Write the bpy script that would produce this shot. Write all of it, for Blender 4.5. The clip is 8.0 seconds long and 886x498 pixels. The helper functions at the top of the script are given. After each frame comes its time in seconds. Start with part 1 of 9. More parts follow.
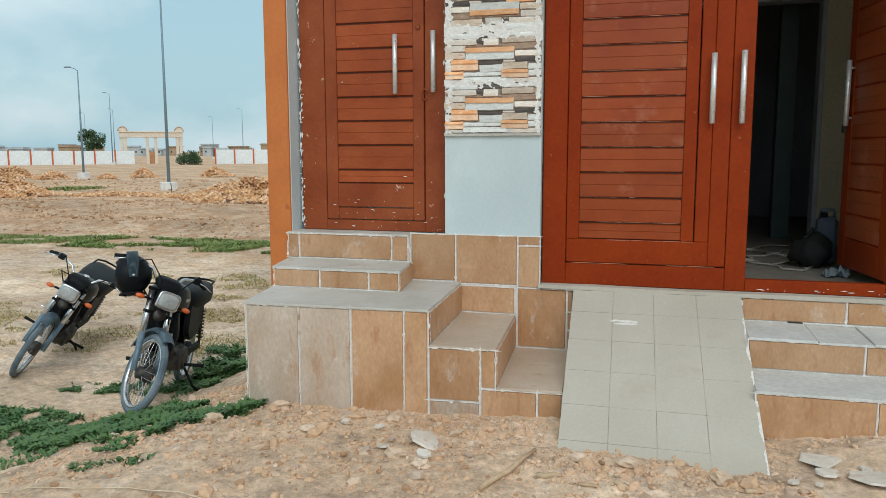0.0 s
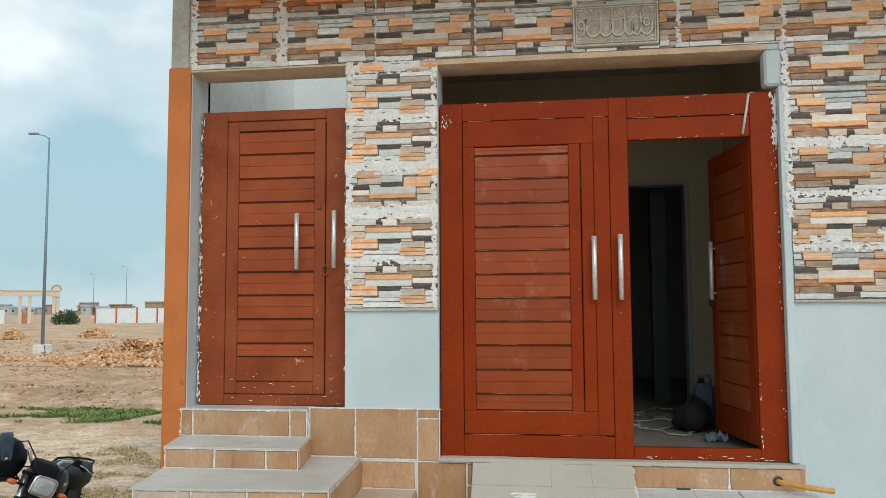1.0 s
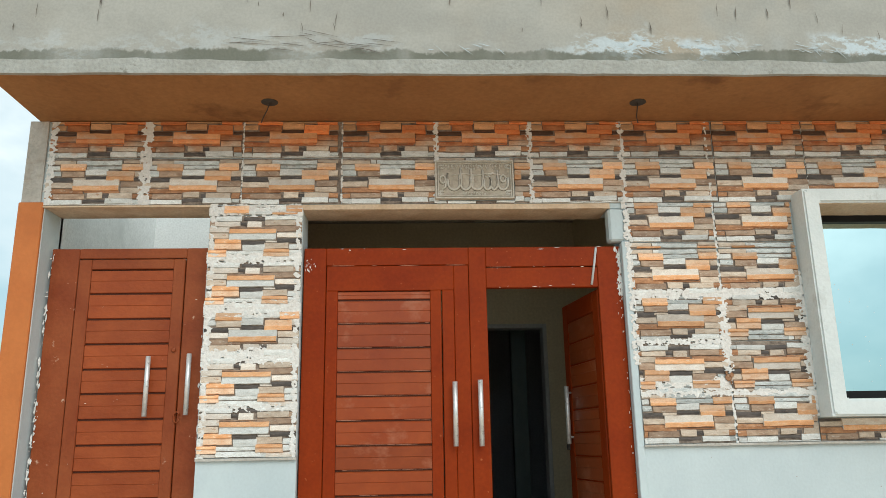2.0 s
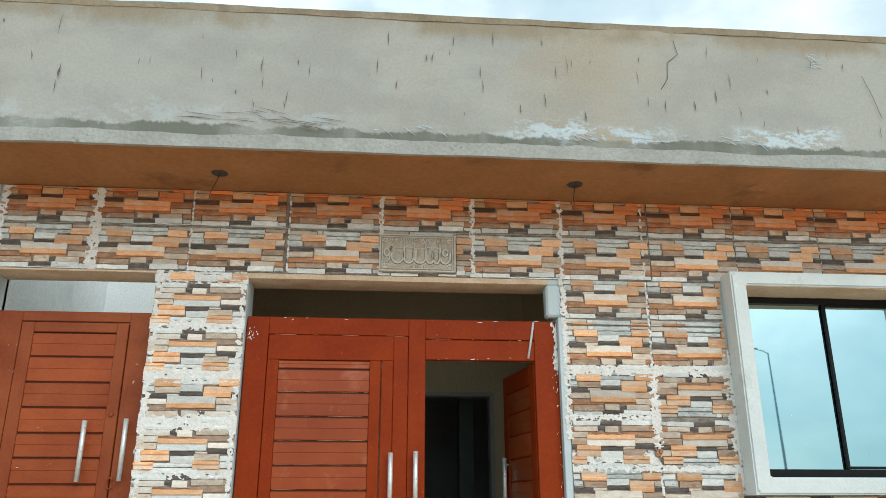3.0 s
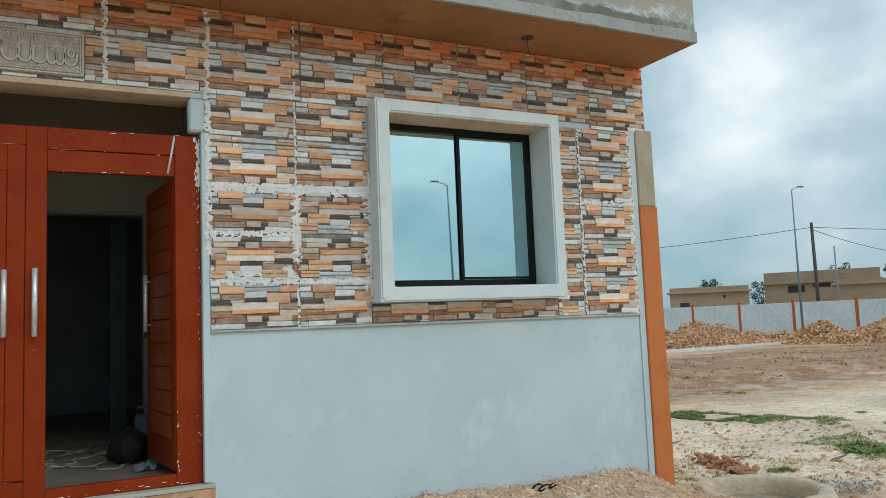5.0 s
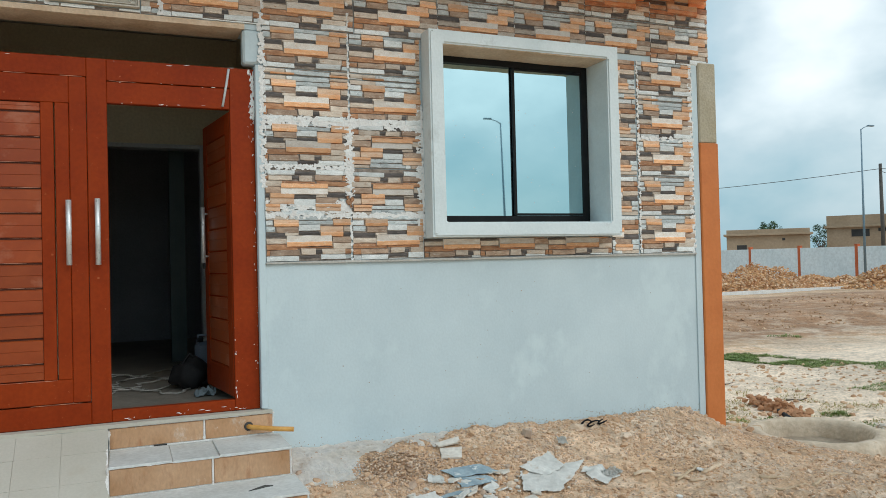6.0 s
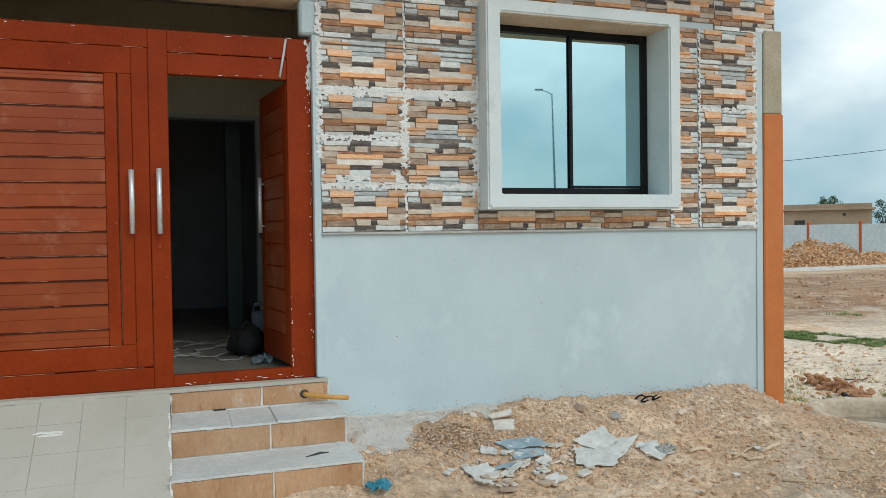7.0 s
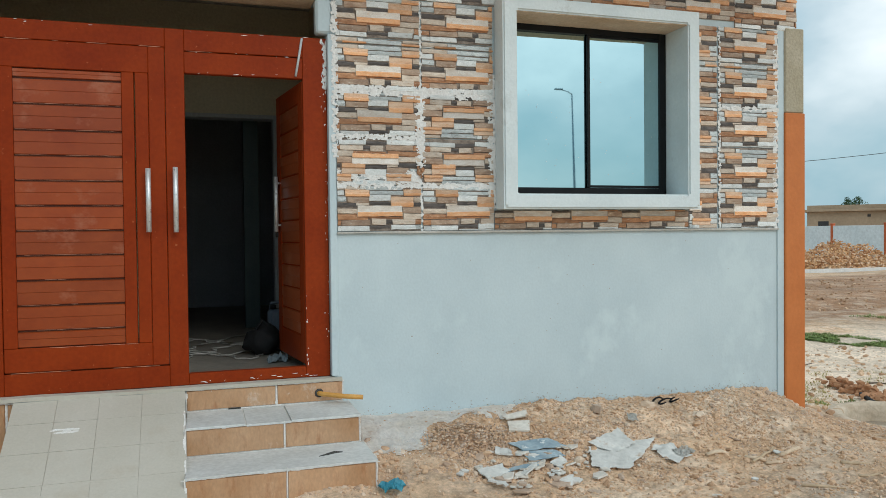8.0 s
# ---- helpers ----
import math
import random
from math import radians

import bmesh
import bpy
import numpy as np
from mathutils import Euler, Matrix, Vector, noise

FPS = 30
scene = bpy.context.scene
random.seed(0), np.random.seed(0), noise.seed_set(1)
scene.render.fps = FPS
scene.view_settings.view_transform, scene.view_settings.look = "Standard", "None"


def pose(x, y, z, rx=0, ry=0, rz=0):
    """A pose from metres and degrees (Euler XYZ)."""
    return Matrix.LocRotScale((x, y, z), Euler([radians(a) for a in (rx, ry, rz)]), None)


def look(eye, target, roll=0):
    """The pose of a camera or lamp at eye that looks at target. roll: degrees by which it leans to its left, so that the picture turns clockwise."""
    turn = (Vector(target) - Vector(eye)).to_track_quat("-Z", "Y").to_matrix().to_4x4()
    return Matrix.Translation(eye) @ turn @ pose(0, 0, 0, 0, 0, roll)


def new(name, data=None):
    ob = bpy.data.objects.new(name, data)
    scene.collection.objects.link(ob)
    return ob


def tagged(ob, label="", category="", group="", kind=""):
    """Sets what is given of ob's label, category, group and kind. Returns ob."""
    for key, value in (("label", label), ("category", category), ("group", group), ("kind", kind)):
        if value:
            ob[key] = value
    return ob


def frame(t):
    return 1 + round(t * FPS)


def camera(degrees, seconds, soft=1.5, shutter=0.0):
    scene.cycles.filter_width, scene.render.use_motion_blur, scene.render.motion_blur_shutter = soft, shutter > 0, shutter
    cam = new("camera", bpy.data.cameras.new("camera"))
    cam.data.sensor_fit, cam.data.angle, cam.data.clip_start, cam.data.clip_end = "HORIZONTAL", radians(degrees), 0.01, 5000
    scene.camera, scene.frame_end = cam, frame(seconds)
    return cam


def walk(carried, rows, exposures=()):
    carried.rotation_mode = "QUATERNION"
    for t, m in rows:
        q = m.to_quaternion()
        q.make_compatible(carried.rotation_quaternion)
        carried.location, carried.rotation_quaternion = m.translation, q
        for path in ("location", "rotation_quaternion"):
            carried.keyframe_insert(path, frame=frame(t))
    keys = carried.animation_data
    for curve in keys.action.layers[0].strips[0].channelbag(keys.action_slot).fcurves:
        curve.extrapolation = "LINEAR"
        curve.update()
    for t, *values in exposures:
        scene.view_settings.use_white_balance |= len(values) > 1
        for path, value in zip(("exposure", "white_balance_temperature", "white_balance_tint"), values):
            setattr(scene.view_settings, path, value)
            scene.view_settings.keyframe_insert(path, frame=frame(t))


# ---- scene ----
cam = camera(60.0, 8.0, 0.55)
PATH = [
    (0, (0.709, -4.873, 1.63), (0.178, -2.962, 1.375), -0.1),
    (0.5, (0.679, -4.95, 1.679), (0.292, -2.99, 1.596), 0.2),
    (0.8, (0.66, -5.006, 1.72), (0.345, -3.032, 1.789), -0.2),
    (1, (0.696, -5.015, 1.743), (0.434, -3.038, 1.894), -0.3),
    (1.5, (0.739, -5.037, 1.782), (0.69, -3.063, 2.101), -0.5),
    (1.7, (0.74, -5.048, 1.794), (0.788, -3.09, 2.198), -0.9),
    (2.8, (0.802, -5.161, 1.855), (0.911, -3.256, 2.454), -0.9),
    (3, (0.94, -5.244, 1.869), (1.092, -3.353, 2.501), 0.0),
    (3.5, (1.18, -5.345, 1.951), (1.622, -3.495, 2.569), 0.2),
    (3.6, (1.232, -5.357, 1.941), (1.76, -3.523, 2.539), -0.2),
    (4, (1.248, -5.378, 1.856), (2.045, -3.611, 2.352), -1.6),
    (4.5, (1.307, -5.367, 1.822), (2.227, -3.616, 2.118), -3.3),
    (5, (1.309, -5.346, 1.785), (2.205, -3.568, 1.969), -2.3),
    (5.2, (1.315, -5.324, 1.781), (2.19, -3.53, 1.916), -1.9),
    (6.3, (1.314, -5.32, 1.759), (2.052, -3.461, 1.771), -1.2),
    (6.5, (1.303, -5.304, 1.76), (2.018, -3.436, 1.76), -1.0),
    (7, (1.281, -5.283, 1.761), (1.936, -3.393, 1.72), -0.8),
    (7.5, (1.311, -5.278, 1.758), (1.98, -3.394, 1.701), -0.5),
    (8, (1.315, -5.269, 1.759), (1.922, -3.364, 1.718), -0.6),
]
walk(cam, [(t, look(eye, target, roll)) for t, eye, target, roll in PATH],
     [(0, -0.20, 6320, 7), (0.5, -0.16, 6260, 7), (1, -0.18, 6400, 8), (1.5, -0.08, 6700, 8), (2.2, 0.06, 6400, 6), (3.0, 0.06, 6200, 5), (3.5, -0.53, 6020, 4), (4.0, -0.64, 5950, 3), (4.5, -0.60, 6030, 4), (5.2, -0.43, 6050, 5), (6.4, -0.28, 6120, 6), (8, -0.33, 6120, 6)])
# ---- sky and sun ----
world = bpy.data.worlds.new("sky")
scene.world = world
world.use_nodes = True
wn, wl = world.node_tree.nodes, world.node_tree.links
wn.clear()
w_out = wn.new("ShaderNodeOutputWorld")
w_mix = wn.new("ShaderNodeMixShader")
w_sky = wn.new("ShaderNodeTexSky")
w_sky.sky_type = "NISHITA"
w_sky.sun_disc = False
w_sky.sun_elevation = radians(39.5)
w_sky.sun_rotation = radians(162)
w_sky.air_density, w_sky.dust_density, w_sky.ozone_density = 1.2, 2.5, 1.5
w_bg1 = wn.new("ShaderNodeBackground")
w_bg1.inputs["Strength"].default_value = 0.10
w_bg2 = wn.new("ShaderNodeBackground")
w_bg2.inputs["Strength"].default_value = 0.92
w_tc = wn.new("ShaderNodeTexCoord")
w_map = wn.new("ShaderNodeMapping")
w_map.inputs["Scale"].default_value = (1.0, 1.0, 1.7)
w_map.inputs["Location"].default_value = (1.1, 0.4, 0.9)
w_no = wn.new("ShaderNodeTexNoise")
w_no.inputs["Scale"].default_value = 2.4
w_no.inputs["Detail"].default_value = 6.0
w_no.inputs["Roughness"].default_value = 0.5
w_cr = wn.new("ShaderNodeValToRGB")
w_cr.color_ramp.elements[0].position, w_cr.color_ramp.elements[0].color = 0.42, (0.58, 0.855, 0.965, 1)
w_cr.color_ramp.elements[1].position, w_cr.color_ramp.elements[1].color = 0.80, (1.66, 1.70, 1.68, 1)
w_mid = w_cr.color_ramp.elements.new(0.60)
w_mid.color = (0.95, 1.11, 1.17, 1)
w_mix.inputs["Fac"].default_value = 0.8
wl.new(w_tc.outputs["Generated"], w_map.inputs["Vector"])
wl.new(w_map.outputs["Vector"], w_no.inputs["Vector"])
w_sep, w_up, w_side = wn.new("ShaderNodeSeparateXYZ"), wn.new("ShaderNodeMath"), wn.new("ShaderNodeMath")
w_up.operation = w_side.operation = "MULTIPLY_ADD"
w_up.inputs[1].default_value, w_side.inputs[1].default_value = 0.30, 0.10
wl.new(w_tc.outputs["Generated"], w_sep.inputs[0])
wl.new(w_sep.outputs["Z"], w_up.inputs[0])
w_con = wn.new("ShaderNodeMapRange")
w_con.clamp = False
w_con.inputs["From Min"].default_value, w_con.inputs["From Max"].default_value = 0.30, 0.70
w_con.inputs["To Min"].default_value, w_con.inputs["To Max"].default_value = 0.18, 0.75
wl.new(w_no.outputs["Fac"], w_con.inputs["Value"])
wl.new(w_con.outputs["Result"], w_up.inputs[2])
wl.new(w_sep.outputs["X"], w_side.inputs[0])
wl.new(w_up.outputs["Value"], w_side.inputs[2])
w_fac = w_side.outputs["Value"]
# two banks of brighter cloud above the boundary wall
for toward, reach, lift in (((0.695, 0.675, 0.235), 0.13, 0.13), ((0.76, 0.55, 0.345), 0.24, 0.20)):
    w_d, w_r, w_a = wn.new("ShaderNodeVectorMath"), wn.new("ShaderNodeMapRange"), wn.new("ShaderNodeMath")
    w_d.operation = "DISTANCE"
    w_d.inputs[1].default_value = toward
    wl.new(w_tc.outputs["Generated"], w_d.inputs[0])
    w_r.inputs["From Min"].default_value, w_r.inputs["From Max"].default_value = reach, reach * 0.35
    w_r.inputs["To Max"].default_value = lift
    wl.new(w_d.outputs["Value"], w_r.inputs["Value"])
    wl.new(w_fac, w_a.inputs[0])
    wl.new(w_r.outputs["Result"], w_a.inputs[1])
    w_fac = w_a.outputs["Value"]
wl.new(w_fac, w_cr.inputs["Fac"])
wl.new(w_cr.outputs["Color"], w_bg2.inputs["Color"])
wl.new(w_sky.outputs["Color"], w_bg1.inputs["Color"])
wl.new(w_bg1.outputs["Background"], w_mix.inputs[1])
wl.new(w_bg2.outputs["Background"], w_mix.inputs[2])
wl.new(w_mix.outputs["Shader"], w_out.inputs["Surface"])

sun = new("sun", bpy.data.lights.new("sun", "SUN"))
sun.data.energy, sun.data.angle, sun.data.color = 1.05, radians(34), (1.0, 0.97, 0.93)
sun.matrix_world = look((5, -13, 11.5), (0, 0, 0))


# ---- materials ----
def material(name, c1, c2, scale=3.0, rough=0.7, bump=0.15, fine=60.0, metal=0.0, spot=None, vary=0.0, stretch=(1, 1, 1), coat=0.0, detail=6.0, grain=0.10, spec=0.5):
    """Two tones mixed by a broad noise, a fine grain in tone and relief; spot: (colour, scale, threshold, softness) for stains or chips."""
    m = bpy.data.materials.new(name)
    m.use_nodes = True
    nt = m.node_tree
    nd, lk = nt.nodes, nt.links
    bs = nd["Principled BSDF"]
    tc = nd.new("ShaderNodeTexCoord")
    mp = nd.new("ShaderNodeMapping")
    mp.inputs["Scale"].default_value = stretch
    lk.new(tc.outputs["Object"], mp.inputs["Vector"])
    n1 = nd.new("ShaderNodeTexNoise")
    n1.inputs["Scale"].default_value, n1.inputs["Detail"].default_value = scale, detail
    n1.inputs["Roughness"].default_value = 0.6
    lk.new(mp.outputs["Vector"], n1.inputs["Vector"])
    r1 = nd.new("ShaderNodeValToRGB")
    r1.color_ramp.elements[0].position, r1.color_ramp.elements[1].position = 0.33, 0.67
    r1.color_ramp.elements[0].color, r1.color_ramp.elements[1].color = (*c1, 1), (*c2, 1)
    lk.new(n1.outputs["Fac"], r1.inputs["Fac"])
    col = r1.outputs["Color"]
    n2 = nd.new("ShaderNodeTexNoise")
    n2.inputs["Scale"].default_value, n2.inputs["Detail"].default_value = fine, 4.0
    lk.new(mp.outputs["Vector"], n2.inputs["Vector"])
    mr = nd.new("ShaderNodeMapRange")
    mr.inputs["From Min"].default_value, mr.inputs["From Max"].default_value = 0.3, 0.7
    mr.inputs["To Min"].default_value, mr.inputs["To Max"].default_value = 1 - grain, 1 + grain
    lk.new(n2.outputs["Fac"], mr.inputs["Value"])
    val = mr.outputs["Result"]
    if vary:
        oi = nd.new("ShaderNodeObjectInfo")
        mv = nd.new("ShaderNodeMapRange")
        mv.inputs["To Min"].default_value, mv.inputs["To Max"].default_value = 1 - vary, 1 + vary
        lk.new(oi.outputs["Random"], mv.inputs["Value"])
        mm = nd.new("ShaderNodeMath")
        mm.operation = "MULTIPLY"
        lk.new(val, mm.inputs[0])
        lk.new(mv.outputs["Result"], mm.inputs[1])
        val = mm.outputs["Value"]
    mx = nd.new("ShaderNodeVectorMath")
    mx.operation = "SCALE"
    lk.new(col, mx.inputs[0])
    lk.new(val, mx.inputs["Scale"])
    col = mx.outputs["Vector"]
    if spot:
        sc, ss, th, so = spot
        n3 = nd.new("ShaderNodeTexNoise")
        n3.inputs["Scale"].default_value, n3.inputs["Detail"].default_value = ss, 5.0
        n3.inputs["Roughness"].default_value = 0.65
        lk.new(mp.outputs["Vector"], n3.inputs["Vector"])
        ms = nd.new("ShaderNodeMapRange")
        ms.inputs["From Min"].default_value, ms.inputs["From Max"].default_value = th, th + so
        lk.new(n3.outputs["Fac"], ms.inputs["Value"])
        mix = nd.new("ShaderNodeMix")
        mix.data_type = "RGBA"
        lk.new(ms.outputs["Result"], mix.inputs[0])
        lk.new(col, mix.inputs[6])
        mix.inputs[7].default_value = (*sc, 1)
        col = mix.outputs[2]
    lk.new(col, bs.inputs["Base Color"])
    bs.inputs["Metallic"].default_value = metal
    bs.inputs["Specular IOR Level"].default_value = spec
    rr = nd.new("ShaderNodeMapRange")
    rr.inputs["To Min"].default_value, rr.inputs["To Max"].default_value = max(0.03, rough - 0.1), min(1.0, rough + 0.1)
    lk.new(n1.outputs["Fac"], rr.inputs["Value"])
    lk.new(rr.outputs["Result"], bs.inputs["Roughness"])
    if coat:
        bs.inputs["Coat Weight"].default_value = coat
        bs.inputs["Coat Roughness"].default_value = 0.15
    if bump:
        bp = nd.new("ShaderNodeBump")
        bp.inputs["Strength"].default_value, bp.inputs["Distance"].default_value = bump, 0.02
        lk.new(n2.outputs["Fac"], bp.inputs["Height"])
        lk.new(bp.outputs["Normal"], bs.inputs["Normal"])
    return m


WHITE = material("white_wall_paint", (0.50, 0.595, 0.63), (0.585, 0.68, 0.71), 1.3, 0.7, 0.05, 60, spot=((0.59, 0.69, 0.715), 1.5, 0.56, 0.08), grain=0.03, stretch=(1.0, 1.0, 0.8))
PASSWHITE = material("bright_white_wall_paint", (0.76, 0.80, 0.80), (0.84, 0.87, 0.87), 1.5, 0.8, 0.05, 60, spot=((0.66, 0.70, 0.70), 1.2, 0.60, 0.12))
PLASTER = material("bare_plaster", (0.42, 0.40, 0.36), (0.58, 0.56, 0.52), 4.0, 0.9, 0.4, 50, spot=((0.34, 0.26, 0.19), 2.3, 0.58, 0.12))
TANHEAD = material("tan_head_plaster", (0.56, 0.40, 0.26), (0.70, 0.56, 0.42), 5.0, 0.9, 0.2, 50)


def fascia_material():
    """Cement render: grey to tan trowelled patches, a ragged damp stain over the drip edge, wet runs under the coping and bluish whitewash brushed low down."""
    m = bpy.data.materials.new("weathered_cement_render")
    m.use_nodes = True
    nd, lk = m.node_tree.nodes, m.node_tree.links
    bs = nd["Principled BSDF"]
    bs.inputs["Roughness"].default_value = 0.9
    tc, sp = nd.new("ShaderNodeTexCoord"), nd.new("ShaderNodeSeparateXYZ")
    lk.new(tc.outputs["Object"], sp.inputs[0])

    def field(scale, stretch, detail=6.0, shift=0.0, rough=0.6):
        mp, n = nd.new("ShaderNodeMapping"), nd.new("ShaderNodeTexNoise")
        mp.inputs["Scale"].default_value, mp.inputs["Location"].default_value = stretch, (shift, 0, 0)
        n.inputs["Scale"].default_value, n.inputs["Detail"].default_value, n.inputs["Roughness"].default_value = scale, detail, rough
        lk.new(tc.outputs["Object"], mp.inputs["Vector"])
        lk.new(mp.outputs["Vector"], n.inputs["Vector"])
        return n.outputs["Fac"]

    def ramp(v, a, b, lo=0.0, hi=1.0):
        r = nd.new("ShaderNodeMapRange")
        r.interpolation_type = "SMOOTHSTEP"
        for k, x in zip(("From Min", "From Max", "To Min", "To Max"), (a, b, lo, hi)):
            r.inputs[k].default_value = x
        lk.new(v, r.inputs["Value"])
        return r.outputs["Result"]

    def calc(op, a, b):
        c = nd.new("ShaderNodeMath")
        c.operation = op
        for i, x in enumerate((a, b)):
            if isinstance(x, (int, float)):
                c.inputs[i].default_value = x
            else:
                lk.new(x, c.inputs[i])
        return c.outputs["Value"]

    def over(base, colour, fac):
        mx = nd.new("ShaderNodeMix")
        mx.data_type = "RGBA"
        lk.new(fac, mx.inputs[0])
        if isinstance(base, tuple):
            mx.inputs[6].default_value = (*base, 1)
        else:
            lk.new(base, mx.inputs[6])
        mx.inputs[7].default_value = (*colour, 1)
        return mx.outputs[2]

    z, x = sp.outputs["Z"], sp.outputs["X"]
    col = over((0.355, 0.36, 0.335), (0.41, 0.415, 0.385), ramp(field(1.3, (1, 1, 1.6)), 0.4, 0.6))
    col = over(col, (0.41, 0.345, 0.255), calc("MULTIPLY", ramp(field(0.7, (1, 1, 1), 4, 3.0), 0.46, 0.66), ramp(x, 0.6, 3.2, 0.25, 0.75)))
    # damp stain with runs below the coping
    runs = field(5.0, (1, 1, 0.06), 5, 7.0, 0.7)
    edge = calc("ADD", z, calc("MULTIPLY", runs, 0.16))
    col = over(col, (0.30, 0.255, 0.18), calc("MULTIPLY", ramp(edge, 4.95, 5.07), ramp(field(2.2, (1, 1, 1), 5, 9.0), 0.36, 0.60, 0.15, 0.95)))
    # whitewash brushed on near the drip edge
    brush = field(9.0, (0.8, 1, 1.5), 7, 2.0, 0.75)
    low = calc("ADD", z, calc("MULTIPLY", field(2.4, (1, 1, 1), 4, 5.0), -0.55))
    wash = calc("MULTIPLY", ramp(brush, 0.47, 0.54), ramp(low, 4.06, 3.96))
    col = over(col, (0.53, 0.62, 0.67), calc("MULTIPLY", wash, calc("MULTIPLY", ramp(field(0.9, (1, 1, 0), 3, 1.0), 0.40, 0.56), ramp(x, 1.4, 2.2, 0.3, 1.0))))
    # dark ragged band on the drip edge
    rag = calc("ADD", z, calc("MULTIPLY", field(3.2, (1, 1, 0.6), 9, 4.0, 0.72), -0.20))
    col = over(col, (0.155, 0.165, 0.135), calc("MULTIPLY", calc("MULTIPLY", ramp(rag, 4.095, 4.075), ramp(z, 4.075, 4.10)), ramp(field(1.4, (1, 1, 0), 4, 8.0), 0.36, 0.55, 0.35, 0.95)))
    fine = field(60.0, (1, 1, 1), 3)
    vs = nd.new("ShaderNodeVectorMath")
    vs.operation = "SCALE"
    lk.new(col, vs.inputs[0])
    lk.new(ramp(fine, 0.3, 0.7, 0.94, 1.05), vs.inputs["Scale"])
    lk.new(vs.outputs["Vector"], bs.inputs["Base Color"])
    bp = nd.new("ShaderNodeBump")
    bp.inputs["Strength"].default_value, bp.inputs["Distance"].default_value = 0.15, 0.01
    lk.new(brush, bp.inputs["Height"])
    lk.new(bp.outputs["Normal"], bs.inputs["Normal"])
    return m


FASCIA = fascia_material()
LIP = material("pale_cement_edge", (0.335, 0.345, 0.32), (0.405, 0.42, 0.40), 4.0, 0.9, 0.4, 40, spot=((0.24, 0.24, 0.21), 6.0, 0.64, 0.06))
LIMEWASH = material("smeared_whitewash", (0.44, 0.52, 0.56), (0.52, 0.60, 0.635), 9.0, 0.9, 0.3, 60)
# Slab darkened and relief paled, so the carving's shade is in the colours.
PLAQUE = material("grey_plaque_stone", (0.40, 0.35, 0.28), (0.56, 0.51, 0.43), 22, 0.8, 0.3, 70)
PLAQUEHI = material("lightened_plaque_relief", (0.56, 0.53, 0.46), (0.70, 0.68, 0.62), 22, 0.8, 0.2, 70)
# Near-black colour deepens the shade seen between door slats.
SHADOWGAP = material("shade_dark_slat_backing", (0.055, 0.012, 0.005), (0.08, 0.02, 0.008), 5, 0.8, 0.0)
SCRATCH = material("dark_scratch", (0.10, 0.09, 0.08), (0.20, 0.18, 0.15), 20, 0.9, 0.0)
SOFFIT = material("brown_stained_soffit", (0.30, 0.135, 0.046), (0.385, 0.185, 0.068), 1.6, 0.9, 0.2, 30, spot=((0.20, 0.088, 0.032), 1.9, 0.57, 0.14))
ORANGE = material("orange_paint", (0.52, 0.15, 0.03), (0.60, 0.19, 0.045), 3.0, 0.6, 0.12, 30, spot=((0.42, 0.12, 0.03), 6.0, 0.70, 0.05), grain=0.04)
COPING = material("stained_cement_coping", (0.22, 0.175, 0.115), (0.33, 0.28, 0.20), 3.0, 0.9, 0.35, 40, spot=((0.24, 0.20, 0.14), 4.0, 0.58, 0.1))
TANCEM = material("tan_cement", (0.38, 0.33, 0.23), (0.46, 0.41, 0.31), 4.0, 0.9, 0.3, 50)
CREAM = material("cream_interior_paint", (0.56, 0.505, 0.36), (0.62, 0.56, 0.41), 2.0, 0.8, 0.1, 40)
GREYIN = material("grey_interior_plaster", (0.55, 0.58, 0.58), (0.62, 0.66, 0.66), 2.0, 0.85, 0.1, 40)
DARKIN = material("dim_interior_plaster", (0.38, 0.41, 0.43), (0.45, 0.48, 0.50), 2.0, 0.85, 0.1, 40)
DOORRED = material("red_brown_door_paint", (0.225, 0.025, 0.0025), (0.285, 0.038, 0.004), 2.5, 0.5, 0.06, 40, spot=((0.38, 0.10, 0.035), 30.0, 0.67, 0.05), grain=0.07, spec=0.14)
SLAT = material("red_brown_slat_paint", (0.255, 0.040, 0.006), (0.32, 0.060, 0.010), 3.0, 0.32, 0.03, 30, vary=0.14, stretch=(1, 1, 1.3), spot=((0.42, 0.16, 0.09), 2.4, 0.56, 0.16), grain=0.05, spec=0.4)
SLATOLD = material("worn_red_brown_slat", (0.27, 0.048, 0.008), (0.35, 0.075, 0.017), 3.5, 0.5, 0.15, 35, vary=0.10, stretch=(1, 1, 1.4), spot=((0.55, 0.36, 0.27), 16.0, 0.70, 0.04), grain=0.05, spec=0.35)
DOOROLD = material("scuffed_door_paint", (0.22, 0.038, 0.006), (0.31, 0.075, 0.020), 3.0, 0.55, 0.15, 40, spot=((0.55, 0.36, 0.26), 10.0, 0.66, 0.05), grain=0.07, spec=0.35)
FLAKE = material("white_paint_flakes", (0.72, 0.70, 0.67), (0.82, 0.82, 0.80), 12, 0.8, 0.3, 60)
CHROME = material("satin_steel", (0.66, 0.67, 0.66), (0.78, 0.79, 0.78), 10, 0.35, 0.05, 50, metal=0.5, spot=((0.42, 0.42, 0.40), 30, 0.6, 0.05))
